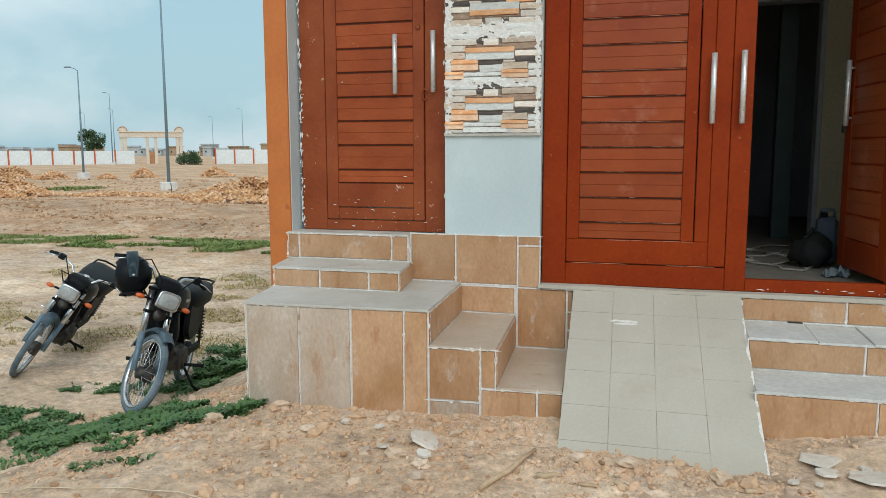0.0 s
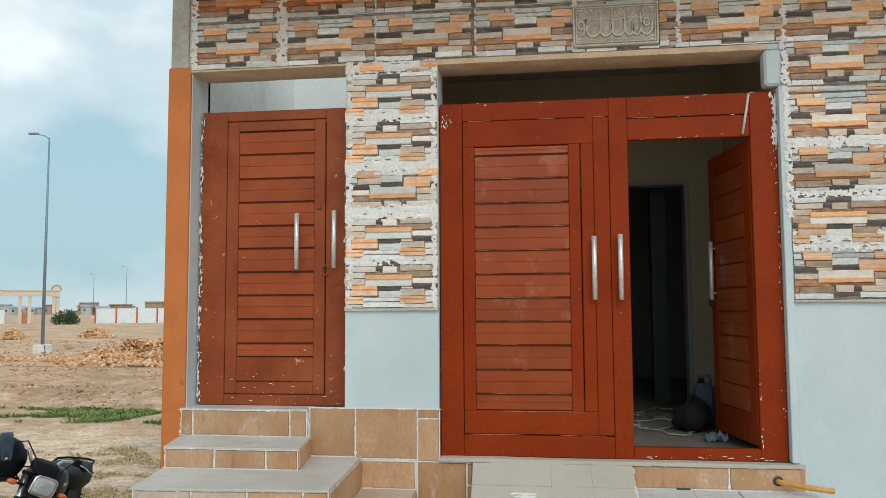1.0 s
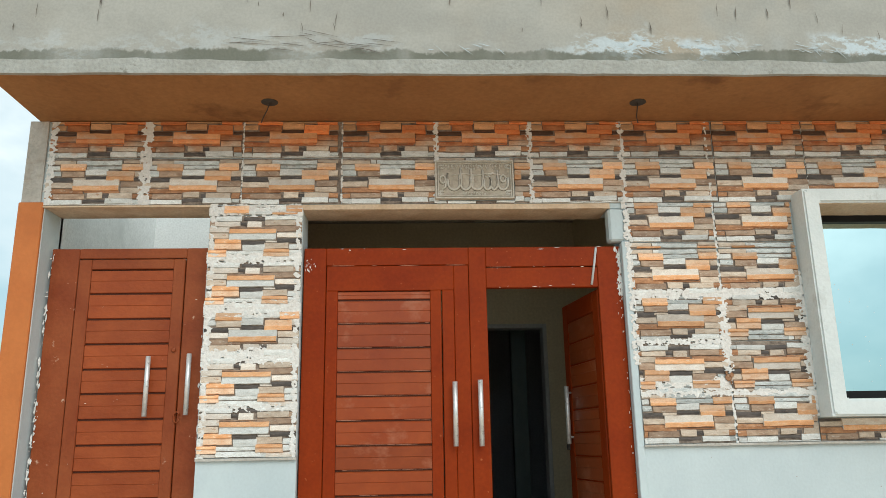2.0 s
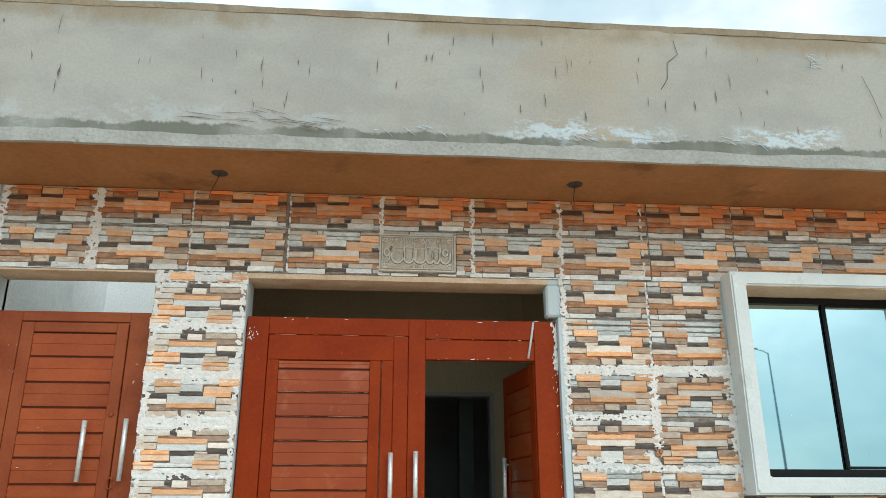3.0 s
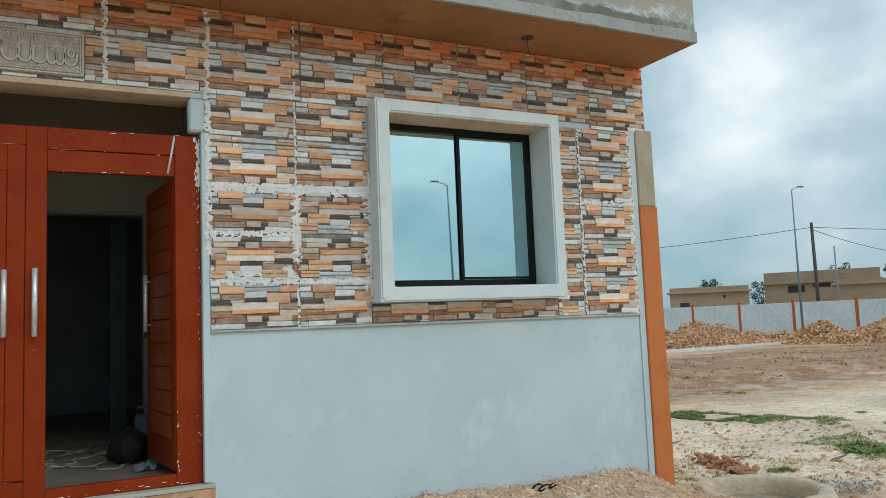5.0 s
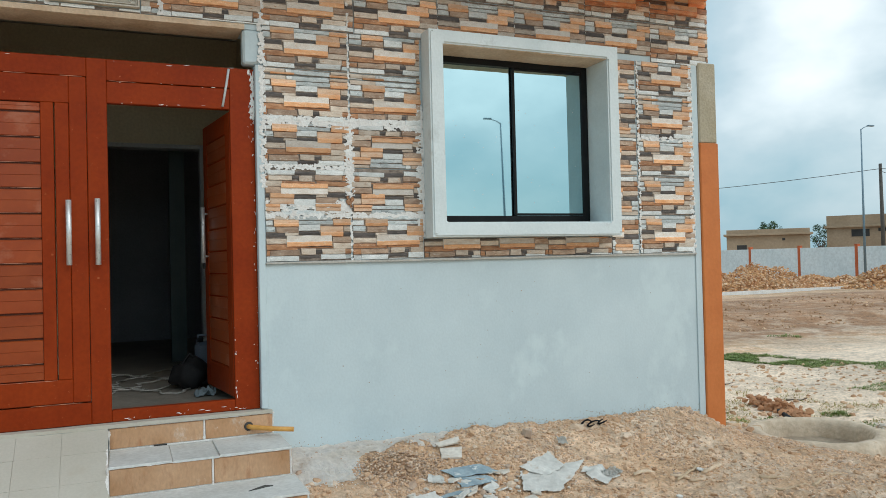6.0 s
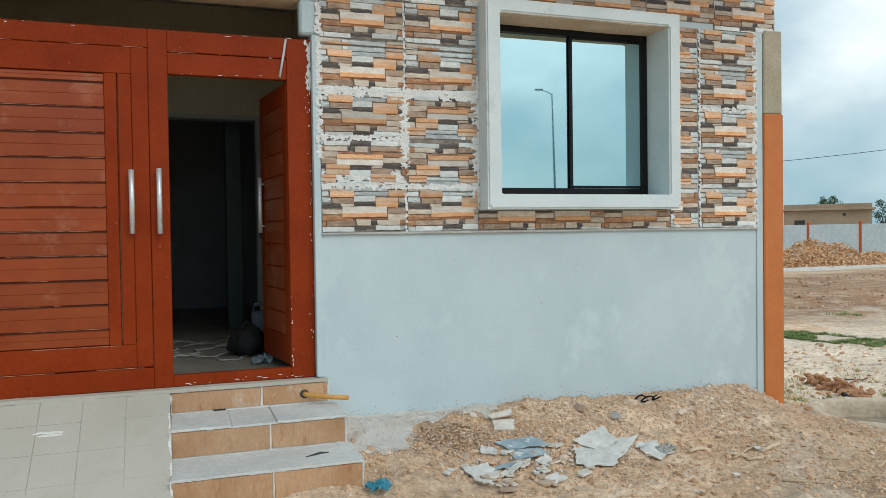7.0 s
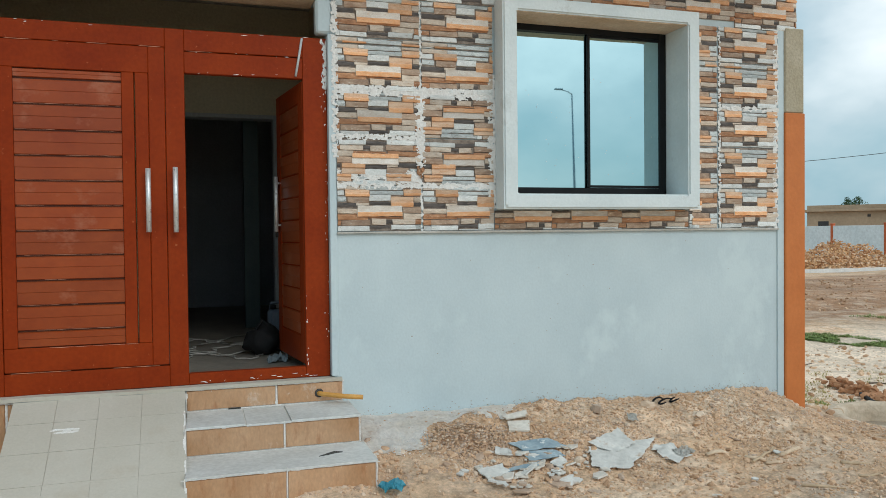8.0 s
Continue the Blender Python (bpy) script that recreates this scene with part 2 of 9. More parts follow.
def porcelain_material(name, c1, c2, streak, pale, th):
    """Stone-look porcelain: soft clouds, rusty upright veins, worn pale scuffs; every tile cut from another part of the pattern."""
    m = bpy.data.materials.new(name)
    m.use_nodes = True
    nd, lk = m.node_tree.nodes, m.node_tree.links
    bs = nd["Principled BSDF"]
    tc, oi, w = nd.new("ShaderNodeTexCoord"), nd.new("ShaderNodeObjectInfo"), nd.new("ShaderNodeMath")
    w.operation = "MULTIPLY"
    w.inputs[1].default_value = 53.0
    lk.new(oi.outputs["Random"], w.inputs[0])

    def field(scale, stretch, detail, rough):
        mp, n = nd.new("ShaderNodeMapping"), nd.new("ShaderNodeTexNoise")
        mp.inputs["Scale"].default_value = stretch
        n.noise_dimensions = "4D"
        n.inputs["Scale"].default_value, n.inputs["Detail"].default_value, n.inputs["Roughness"].default_value = scale, detail, rough
        lk.new(tc.outputs["Object"], mp.inputs["Vector"])
        lk.new(mp.outputs["Vector"], n.inputs["Vector"])
        lk.new(w.outputs["Value"], n.inputs["W"])
        return n.outputs["Fac"]

    def ramp(v, a, b, lo=0.0, hi=1.0):
        r = nd.new("ShaderNodeMapRange")
        for k, x in zip(("From Min", "From Max", "To Min", "To Max"), (a, b, lo, hi)):
            r.inputs[k].default_value = x
        lk.new(v, r.inputs["Value"])
        return r.outputs["Result"]

    def over(base, colour, fac):
        mx = nd.new("ShaderNodeMix")
        mx.data_type = "RGBA"
        lk.new(fac, mx.inputs[0])
        if isinstance(base, tuple):
            mx.inputs[6].default_value = (*base, 1)
        else:
            lk.new(base, mx.inputs[6])
        mx.inputs[7].default_value = (*colour, 1)
        return mx.outputs[2]

    cloud = field(3.0, (1, 1, 0.8), 5, 0.55)
    fine = field(70, (1, 1, 0.5), 4, 0.6)
    col = over(c1, c2, ramp(cloud, 0.38, 0.62))
    col = over(col, streak, ramp(field(11, (1.3, 1.3, 0.35), 7, 0.7), 0.545, 0.70, 0, 0.8))
    col = over(col, pale, ramp(field(6.5, (1, 1, 0.6), 8, 0.75), th - 0.02, th + 0.08, 0, 0.75))
    col = over(col, pale, ramp(field(30, (1, 1, 0.8), 6, 0.7), 0.66, 0.70, 0, 0.8))
    vs, pr, mu = nd.new("ShaderNodeVectorMath"), nd.new("ShaderNodeMapRange"), nd.new("ShaderNodeMath")
    vs.operation, mu.operation = "SCALE", "MULTIPLY"
    pr.inputs["To Min"].default_value, pr.inputs["To Max"].default_value = 0.90, 1.10
    lk.new(oi.outputs["Random"], pr.inputs["Value"])
    lk.new(pr.outputs["Result"], mu.inputs[0])
    lk.new(ramp(fine, 0.3, 0.7, 0.88, 1.12), mu.inputs[1])
    lk.new(col, vs.inputs[0])
    lk.new(mu.outputs["Value"], vs.inputs["Scale"])
    lk.new(vs.outputs["Vector"], bs.inputs["Base Color"])
    lk.new(ramp(cloud, 0.3, 0.7, 0.32, 0.58), bs.inputs["Roughness"])
    bp = nd.new("ShaderNodeBump")
    bp.inputs["Strength"].default_value, bp.inputs["Distance"].default_value = 0.08, 0.004
    lk.new(fine, bp.inputs["Height"])
    lk.new(bp.outputs["Normal"], bs.inputs["Normal"])
    return m


STEPTILE = porcelain_material("tan_porcelain_tile", (0.43, 0.235, 0.115), (0.56, 0.345, 0.20), (0.36, 0.15, 0.06), (0.62, 0.52, 0.44), 0.60)
STEPPALE = porcelain_material("dusty_porcelain_tile", (0.47, 0.365, 0.28), (0.57, 0.48, 0.40), (0.42, 0.235, 0.13), (0.68, 0.62, 0.56), 0.58)
TREAD = material("dusty_tread_tile", (0.48, 0.47, 0.42), (0.60, 0.59, 0.55), 3.0, 0.6, 0.1, 40, vary=0.05, spot=((0.40, 0.33, 0.25), 4.0, 0.60, 0.12), grain=0.04)
TREADTAN = material("dusty_tan_tread_tile", (0.47, 0.375, 0.28), (0.58, 0.49, 0.40), 3.0, 0.5, 0.1, 40, vary=0.05, spot=((0.40, 0.28, 0.18), 4.0, 0.60, 0.12), grain=0.05)
TREADBLUE = material("pale_grey_tread_tile", (0.54, 0.545, 0.52), (0.66, 0.67, 0.65), 3.0, 0.7, 0.1, 40, vary=0.05, spot=((0.44, 0.40, 0.34), 5.0, 0.64, 0.10))
GROUT = material("white_grout", (0.72, 0.69, 0.64), (0.84, 0.82, 0.79), 14, 0.9, 0.2, 70, spot=((0.46, 0.34, 0.25), 7, 0.60, 0.10))
RAMPCEM = material("dusty_cement_ramp", (0.475, 0.44, 0.365), (0.535, 0.50, 0.43), 1.4, 0.9, 0.12, 70, spot=((0.44, 0.375, 0.285), 1.6, 0.58, 0.2), grain=0.035)
def stone_material(name, c1, c2, stain, th=0.56, rough=0.6, top_tint=False):
    """Printed ledge stone: streaky tones, blotchy stains and its own shade for each stone; the last argument multiplies
    orange-brown over the upper part of the tile.
    """
    m = bpy.data.materials.new(name)
    m.use_nodes = True
    nd, lk = m.node_tree.nodes, m.node_tree.links
    bs = nd["Principled BSDF"]
    bs.inputs["Roughness"].default_value = rough
    tc, ge, oi = nd.new("ShaderNodeTexCoord"), nd.new("ShaderNodeNewGeometry"), nd.new("ShaderNodeObjectInfo")
    mp = nd.new("ShaderNodeMapping")
    mp.inputs["Scale"].default_value = (1.0, 1.0, 2.6)
    lk.new(tc.outputs["Object"], mp.inputs["Vector"])
    cols = []
    for sc, de in ((14.0, 6.0), (34.0, 5.0), (110.0, 3.0)):
        n = nd.new("ShaderNodeTexNoise")
        n.noise_dimensions = "4D"
        n.inputs["Scale"].default_value, n.inputs["Detail"].default_value, n.inputs["Roughness"].default_value = sc, de, 0.65
        w = nd.new("ShaderNodeMath")
        w.operation = "MULTIPLY"
        w.inputs[1].default_value = 37.0
        lk.new(ge.outputs["Random Per Island"], w.inputs[0])
        lk.new(w.outputs["Value"], n.inputs["W"])
        lk.new(mp.outputs["Vector"], n.inputs["Vector"])
        cols.append(n.outputs["Fac"])
    r1 = nd.new("ShaderNodeValToRGB")
    r1.color_ramp.elements[0].position, r1.color_ramp.elements[1].position = 0.36, 0.64
    r1.color_ramp.elements[0].color, r1.color_ramp.elements[1].color = (*c1, 1), (*c2, 1)
    lk.new(cols[0], r1.inputs["Fac"])
    ms = nd.new("ShaderNodeMapRange")
    ms.inputs["From Min"].default_value, ms.inputs["From Max"].default_value = th, th + 0.10
    ms.inputs["To Max"].default_value = 0.85
    lk.new(cols[1], ms.inputs["Value"])
    mix = nd.new("ShaderNodeMix")
    mix.data_type = "RGBA"
    lk.new(ms.outputs["Result"], mix.inputs[0])
    lk.new(r1.outputs["Color"], mix.inputs[6])
    mix.inputs[7].default_value = (*stain, 1)
    tone = mix.outputs[2]
    if top_tint:
        sz, ns, ed, mk, sm = nd.new("ShaderNodeSeparateXYZ"), nd.new("ShaderNodeTexNoise"), nd.new("ShaderNodeMath"), nd.new("ShaderNodeMapRange"), nd.new("ShaderNodeMix")
        ns.inputs["Scale"].default_value, ns.inputs["Detail"].default_value = 9.0, 4.0
        ed.operation = "MULTIPLY_ADD"
        ed.inputs[1].default_value = 0.22
        mk.inputs["From Min"].default_value, mk.inputs["From Max"].default_value = 0.16, 0.26
        mk.inputs["To Max"].default_value = 0.88
        sm.data_type, sm.blend_type = "RGBA", "MULTIPLY"
        sm.inputs[7].default_value = (1.0, 0.47, 0.18, 1)
        lk.new(tc.outputs["Object"], sz.inputs[0])
        lk.new(tc.outputs["Object"], ns.inputs["Vector"])
        lk.new(ns.outputs["Fac"], ed.inputs[0])
        lk.new(sz.outputs["Z"], ed.inputs[2])
        lk.new(ed.outputs["Value"], mk.inputs["Value"])
        lk.new(mk.outputs["Result"], sm.inputs[0])
        lk.new(tone, sm.inputs[6])
        tone = sm.outputs[2]
    a1 = nd.new("ShaderNodeMapRange")
    a1.inputs["To Min"].default_value, a1.inputs["To Max"].default_value = 0.80, 1.18
    lk.new(ge.outputs["Random Per Island"], a1.inputs["Value"])
    a2 = nd.new("ShaderNodeMapRange")
    a2.inputs["From Min"].default_value, a2.inputs["From Max"].default_value = 0.3, 0.7
    a2.inputs["To Min"].default_value, a2.inputs["To Max"].default_value = 0.82, 1.16
    lk.new(cols[2], a2.inputs["Value"])
    a3 = nd.new("ShaderNodeMapRange")
    a3.inputs["To Min"].default_value, a3.inputs["To Max"].default_value = 0.90, 1.08
    lk.new(oi.outputs["Random"], a3.inputs["Value"])
    p1, p2 = nd.new("ShaderNodeMath"), nd.new("ShaderNodeMath")
    p1.operation = p2.operation = "MULTIPLY"
    lk.new(a1.outputs["Result"], p1.inputs[0])
    lk.new(a2.outputs["Result"], p1.inputs[1])
    lk.new(p1.outputs["Value"], p2.inputs[0])
    lk.new(a3.outputs["Result"], p2.inputs[1])
    vs = nd.new("ShaderNodeVectorMath")
    vs.operation = "SCALE"
    lk.new(tone, vs.inputs[0])
    lk.new(p2.outputs["Value"], vs.inputs["Scale"])
    lk.new(vs.outputs["Vector"], bs.inputs["Base Color"])
    bp = nd.new("ShaderNodeBump")
    bp.inputs["Strength"].default_value, bp.inputs["Distance"].default_value = 0.35, 0.006
    lk.new(cols[1], bp.inputs["Height"])
    lk.new(bp.outputs["Normal"], bs.inputs["Normal"])
    return m


STONE_TONES = {
    "white": ((0.60, 0.62, 0.60), (0.80, 0.82, 0.81), (0.38, 0.33, 0.28), 0.60),
    "grey": ((0.46, 0.51, 0.51), (0.72, 0.76, 0.76), (0.20, 0.21, 0.21), 0.57),
    "dark": ((0.05, 0.043, 0.040), (0.125, 0.105, 0.095), (0.26, 0.21, 0.17), 0.60),
    "orange": ((0.70, 0.42, 0.25), (0.81, 0.59, 0.42), (0.62, 0.28, 0.11), 0.57),
    "brown": ((0.30, 0.19, 0.125), (0.52, 0.38, 0.275), (0.64, 0.56, 0.47), 0.57),
    "rust": ((0.30, 0.13, 0.055), (0.54, 0.28, 0.14), (0.62, 0.50, 0.38), 0.58),
    "cream": ((0.50, 0.40, 0.31), (0.70, 0.61, 0.51), (0.40, 0.21, 0.10), 0.58),
    "edge": ((0.74, 0.345, 0.145), (0.87, 0.52, 0.29), (0.82, 0.66, 0.50), 0.58),
    "peach": ((0.66, 0.58, 0.50), (0.80, 0.76, 0.70), (0.66, 0.46, 0.30), 0.59),
}
STONE = {k: stone_material(k + "_ledge_stone", *v) for k, v in STONE_TONES.items()}
TOPTINTED = {k: stone_material("top_tinted_" + k + "_stone", *v, top_tint=True) for k, v in STONE_TONES.items()}
ST_R = STONE["rust"]
# Darkened backing paints both the printed dark joints and shadow between stones.
TILEBACK = material("tile_backing", (0.13, 0.10, 0.08), (0.36, 0.30, 0.25), 26, 0.9, 0.4, 80)
BLACKALU = material("black_aluminium", (0.006, 0.007, 0.008), (0.012, 0.013, 0.014), 8, 0.5, 0.03, 60, spot=((0.4, 0.4, 0.4), 40, 0.74, 0.02), spec=0.2)
SURROUND = material("fresh_white_surround_paint", (0.64, 0.71, 0.72), (0.74, 0.80, 0.805), 2.6, 0.75, 0.12, 45, spot=((0.52, 0.56, 0.55), 3.5, 0.62, 0.10), grain=0.03)
STREETPOLE = material("galvanised_pole", (0.16, 0.24, 0.30), (0.22, 0.31, 0.37), 3, 0.5, 0.05, 30, metal=0.3)
WOODPOLE = material("dark_utility_pole", (0.06, 0.055, 0.05), (0.10, 0.09, 0.08), 3, 0.8, 0.1, 30)
WHITEBLOCK = material("whitewashed_concrete", (0.64, 0.64, 0.62), (0.76, 0.76, 0.74), 4, 0.9, 0.2, 30)
FENCEW = material("whitewashed_boundary_wall", (0.68, 0.75, 0.78), (0.78, 0.83, 0.855), 0.5, 0.9, 0.05, 6, spot=((0.52, 0.53, 0.52), 1.3, 0.66, 0.08))
FENCEO = material("orange_fence_post", (0.50, 0.11, 0.035), (0.58, 0.15, 0.05), 1.0, 0.8, 0.1, 10)
FARTAN = material("tan_far_house", (0.335, 0.245, 0.16), (0.41, 0.31, 0.215), 0.4, 0.9, 0.1, 4)
# Bluish pale tone carries the distance haze in the house colour.
FARGREY = material("haze_grey_far_house", (0.36, 0.40, 0.42), (0.50, 0.54, 0.56), 0.3, 0.9, 0.1, 4)
FARDARK = material("dark_far_opening", (0.03, 0.03, 0.03), (0.05, 0.05, 0.05), 1, 0.8, 0.0)
GATEC = material("cream_gate_paint", (0.64, 0.55, 0.45), (0.74, 0.65, 0.54), 0.4, 0.8, 0.1, 5)
ROCK = material("yellow_broken_brick", (0.56, 0.31, 0.14), (0.74, 0.46, 0.245), 1.3, 0.95, 0.3, 20)
ROCKPALE = material("pale_broken_brick", (0.68, 0.46, 0.285), (0.80, 0.60, 0.42), 1.3, 0.95, 0.3, 20)
ROCKRED = material("reddish_broken_brick", (0.40, 0.19, 0.085), (0.56, 0.30, 0.15), 1.3, 0.95, 0.3, 20)
BERMCLOD = material("brown_bank_clods", (0.345, 0.20, 0.105), (0.48, 0.31, 0.19), 1.5, 0.95, 0.4, 30)
REDCLOD = material("reddish_soil_clods", (0.36, 0.175, 0.085), (0.50, 0.275, 0.15), 1.5, 0.95, 0.4, 30)
CLOD = material("brown_earth_clods", (0.54, 0.345, 0.205), (0.69, 0.48, 0.32), 1.5, 0.95, 0.4, 30)
GRAVEL = material("pale_rubble", (0.58, 0.42, 0.29), (0.74, 0.60, 0.47), 2.5, 0.95, 0.3, 30)
GRASS = material("weedy_grass", (0.13, 0.20, 0.04), (0.21, 0.27, 0.07), 2.0, 0.7, 0.0, spot=((0.22, 0.20, 0.07), 1.2, 0.58, 0.1))
WEED = material("green_weed_leaves", (0.045, 0.12, 0.030), (0.105, 0.195, 0.060), 4.0, 0.6, 0.0)
DRYGRASS = material("dry_grass", (0.25, 0.225, 0.05), (0.37, 0.29, 0.09), 2.0, 0.8, 0.0)
# Leaf green is lightened slightly to stand in for haze.
LEAF = material("tree_leaves", (0.030, 0.075, 0.028), (0.064, 0.118, 0.045), 0.6, 0.7, 0.0)
BARK = material("tree_bark", (0.10, 0.07, 0.05), (0.16, 0.12, 0.09), 2, 0.9, 0.3, 20)
RINGCEM = material("earth_stained_concrete", (0.46, 0.36, 0.255), (0.64, 0.54, 0.42), 5, 0.95, 0.5, 26, spot=((0.46, 0.32, 0.20), 5, 0.58, 0.1))
WORNGLINT = material("worn_salmon_edge_highlight", (0.50, 0.19, 0.10), (0.66, 0.36, 0.25), 20, 0.6, 0.1, 60)
RUBBER = material("dusty_tyre_rubber", (0.07, 0.105, 0.13), (0.20, 0.25, 0.285), 6, 0.85, 0.2, 60)
BLACKP = material("black_plastic", (0.005, 0.006, 0.007), (0.011, 0.013, 0.015), 6, 0.55, 0.05, 60, spec=0.14)
BLACKSEAT = material("black_vinyl_seat", (0.005, 0.007, 0.008), (0.012, 0.016, 0.018), 5, 0.55, 0.15, 90, spec=0.14)
TANKP = material("black_tank_paint", (0.005, 0.006, 0.007), (0.010, 0.012, 0.014), 3, 0.38, 0.0, spec=0.25)
BIKEBLUE = material("dusty_blue_grey_metal", (0.075, 0.13, 0.18), (0.20, 0.28, 0.335), 5, 0.40, 0.05, 50, metal=0.2)
ENGINE = material("dull_engine_alloy", (0.02, 0.019, 0.018), (0.085, 0.078, 0.07), 12, 0.55, 0.2, 60, metal=0.5)
BIKECHROME = material("dull_chrome", (0.50, 0.52, 0.54), (0.68, 0.70, 0.72), 10, 0.22, 0.03, 50, metal=0.9)
HELMETM = material("dusty_black_helmet", (0.007, 0.009, 0.012), (0.018, 0.024, 0.030), 4, 0.36, 0.05, 50, spec=0.35)
HELMETBLUE = material("dusty_navy_visor", (0.022, 0.050, 0.072), (0.045, 0.085, 0.11), 5, 0.35, 0.04, 50, spec=0.4)
AMBER = material("amber_lens", (0.60, 0.10, 0.02), (0.72, 0.16, 0.03), 5, 0.25, 0.0)
REDLENS = material("red_lens", (0.35, 0.02, 0.02), (0.45, 0.03, 0.03), 5, 0.25, 0.0)
LAMPGLASS = material("headlamp_glass", (0.30, 0.33, 0.33), (0.52, 0.54, 0.54), 9, 0.12, 0.05, 70)
DULLPANEL = material("unreadable_badge", (0.30, 0.30, 0.30), (0.42, 0.42, 0.41), 9, 0.5, 0.0)
PVC = material("yellow_plastic_pipe", (0.62, 0.30, 0.06), (0.70, 0.38, 0.10), 6, 0.5, 0.05, 40)
PAPER = material("torn_cement_bag_paper", (0.55, 0.54, 0.505), (0.68, 0.665, 0.625), 7, 0.8, 0.15, 30, spot=((0.48, 0.38, 0.29), 7, 0.60, 0.1))
BLUEPLAST = material("blue_plastic_film", (0.06, 0.36, 0.48), (0.14, 0.50, 0.62), 8, 0.35, 0.1, 40)
GLASSCRAP = material("dusty_blue_glass_shard", (0.20, 0.28, 0.33), (0.38, 0.46, 0.50), 9, 0.25, 0.05, 30, spot=((0.72, 0.73, 0.70), 14, 0.60, 0.05))
SPILL = material("hardened_cement_splash", (0.84, 0.77, 0.68), (0.92, 0.90, 0.87), 4, 0.95, 0.25, 50, spot=((0.62, 0.47, 0.34), 7, 0.60, 0.1))
TILECHIP = material("pale_tile_shard", (0.60, 0.54, 0.46), (0.74, 0.69, 0.62), 6, 0.6, 0.1, 40, spot=((0.52, 0.38, 0.26), 9, 0.60, 0.08))
BRICKCHIP = material("broken_brick", (0.40, 0.27, 0.18), (0.56, 0.44, 0.35), 8, 0.9, 0.3, 40)
DIRTSPLASH = material("splashed_soil", (0.24, 0.19, 0.14), (0.42, 0.36, 0.29), 30, 0.9, 0.2, 60)
STRING = material("pale_string", (0.62, 0.50, 0.34), (0.74, 0.62, 0.46), 12, 0.9, 0.2, 40)
PALEWOOD = material("pale_bare_wood", (0.58, 0.42, 0.28), (0.72, 0.57, 0.41), 10, 0.8, 0.2, 40)
SHAVING = material("grey_wood_shavings", (0.46, 0.40, 0.33), (0.66, 0.61, 0.54), 9, 0.9, 0.0)
RINGMUD = material("grey_brown_silt", (0.24, 0.195, 0.14), (0.36, 0.30, 0.225), 6, 0.9, 0.5, 26)
STICK = material("weathered_stick", (0.44, 0.31, 0.19), (0.60, 0.46, 0.31), 12, 0.8, 0.2, 40)
CABLEW = material("dusty_white_cable", (0.38, 0.37, 0.34), (0.48, 0.47, 0.44), 9, 0.6, 0.0)
WIRED = material("dark_wire", (0.03, 0.028, 0.025), (0.06, 0.055, 0.05), 9, 0.6, 0.0)
BAGBLACK = material("black_cloth_bag", (0.006, 0.006, 0.007), (0.012, 0.012, 0.013), 9, 0.8, 0.2, 60)
CANBLUE = material("grey_blue_plastic_can", (0.08, 0.11, 0.15), (0.12, 0.15, 0.20), 6, 0.4, 0.0)
CLOTH = material("grey_rag", (0.14, 0.18, 0.20), (0.22, 0.26, 0.28), 8, 0.9, 0.2, 60)
INFLOOR = material("dusty_floor_tile", (0.19, 0.175, 0.15), (0.30, 0.275, 0.235), 3, 0.6, 0.1, 40)
RAWBOARD = material("raw_shutter_board", (0.42, 0.33, 0.22), (0.52, 0.42, 0.30), 9, 0.9, 0.2, 40, stretch=(6, 1, 1))
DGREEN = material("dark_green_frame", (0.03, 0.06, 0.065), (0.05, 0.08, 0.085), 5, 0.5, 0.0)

MIRRORGLASS = bpy.data.materials.new("reflective_window_glass")
MIRRORGLASS.use_nodes = True
mg = MIRRORGLASS.node_tree.nodes["Principled BSDF"]
mg.inputs["Base Color"].default_value = (0.50, 0.70, 0.745, 1)
mg.inputs["Metallic"].default_value = 1.0
mg.inputs["Roughness"].default_value = 0.015


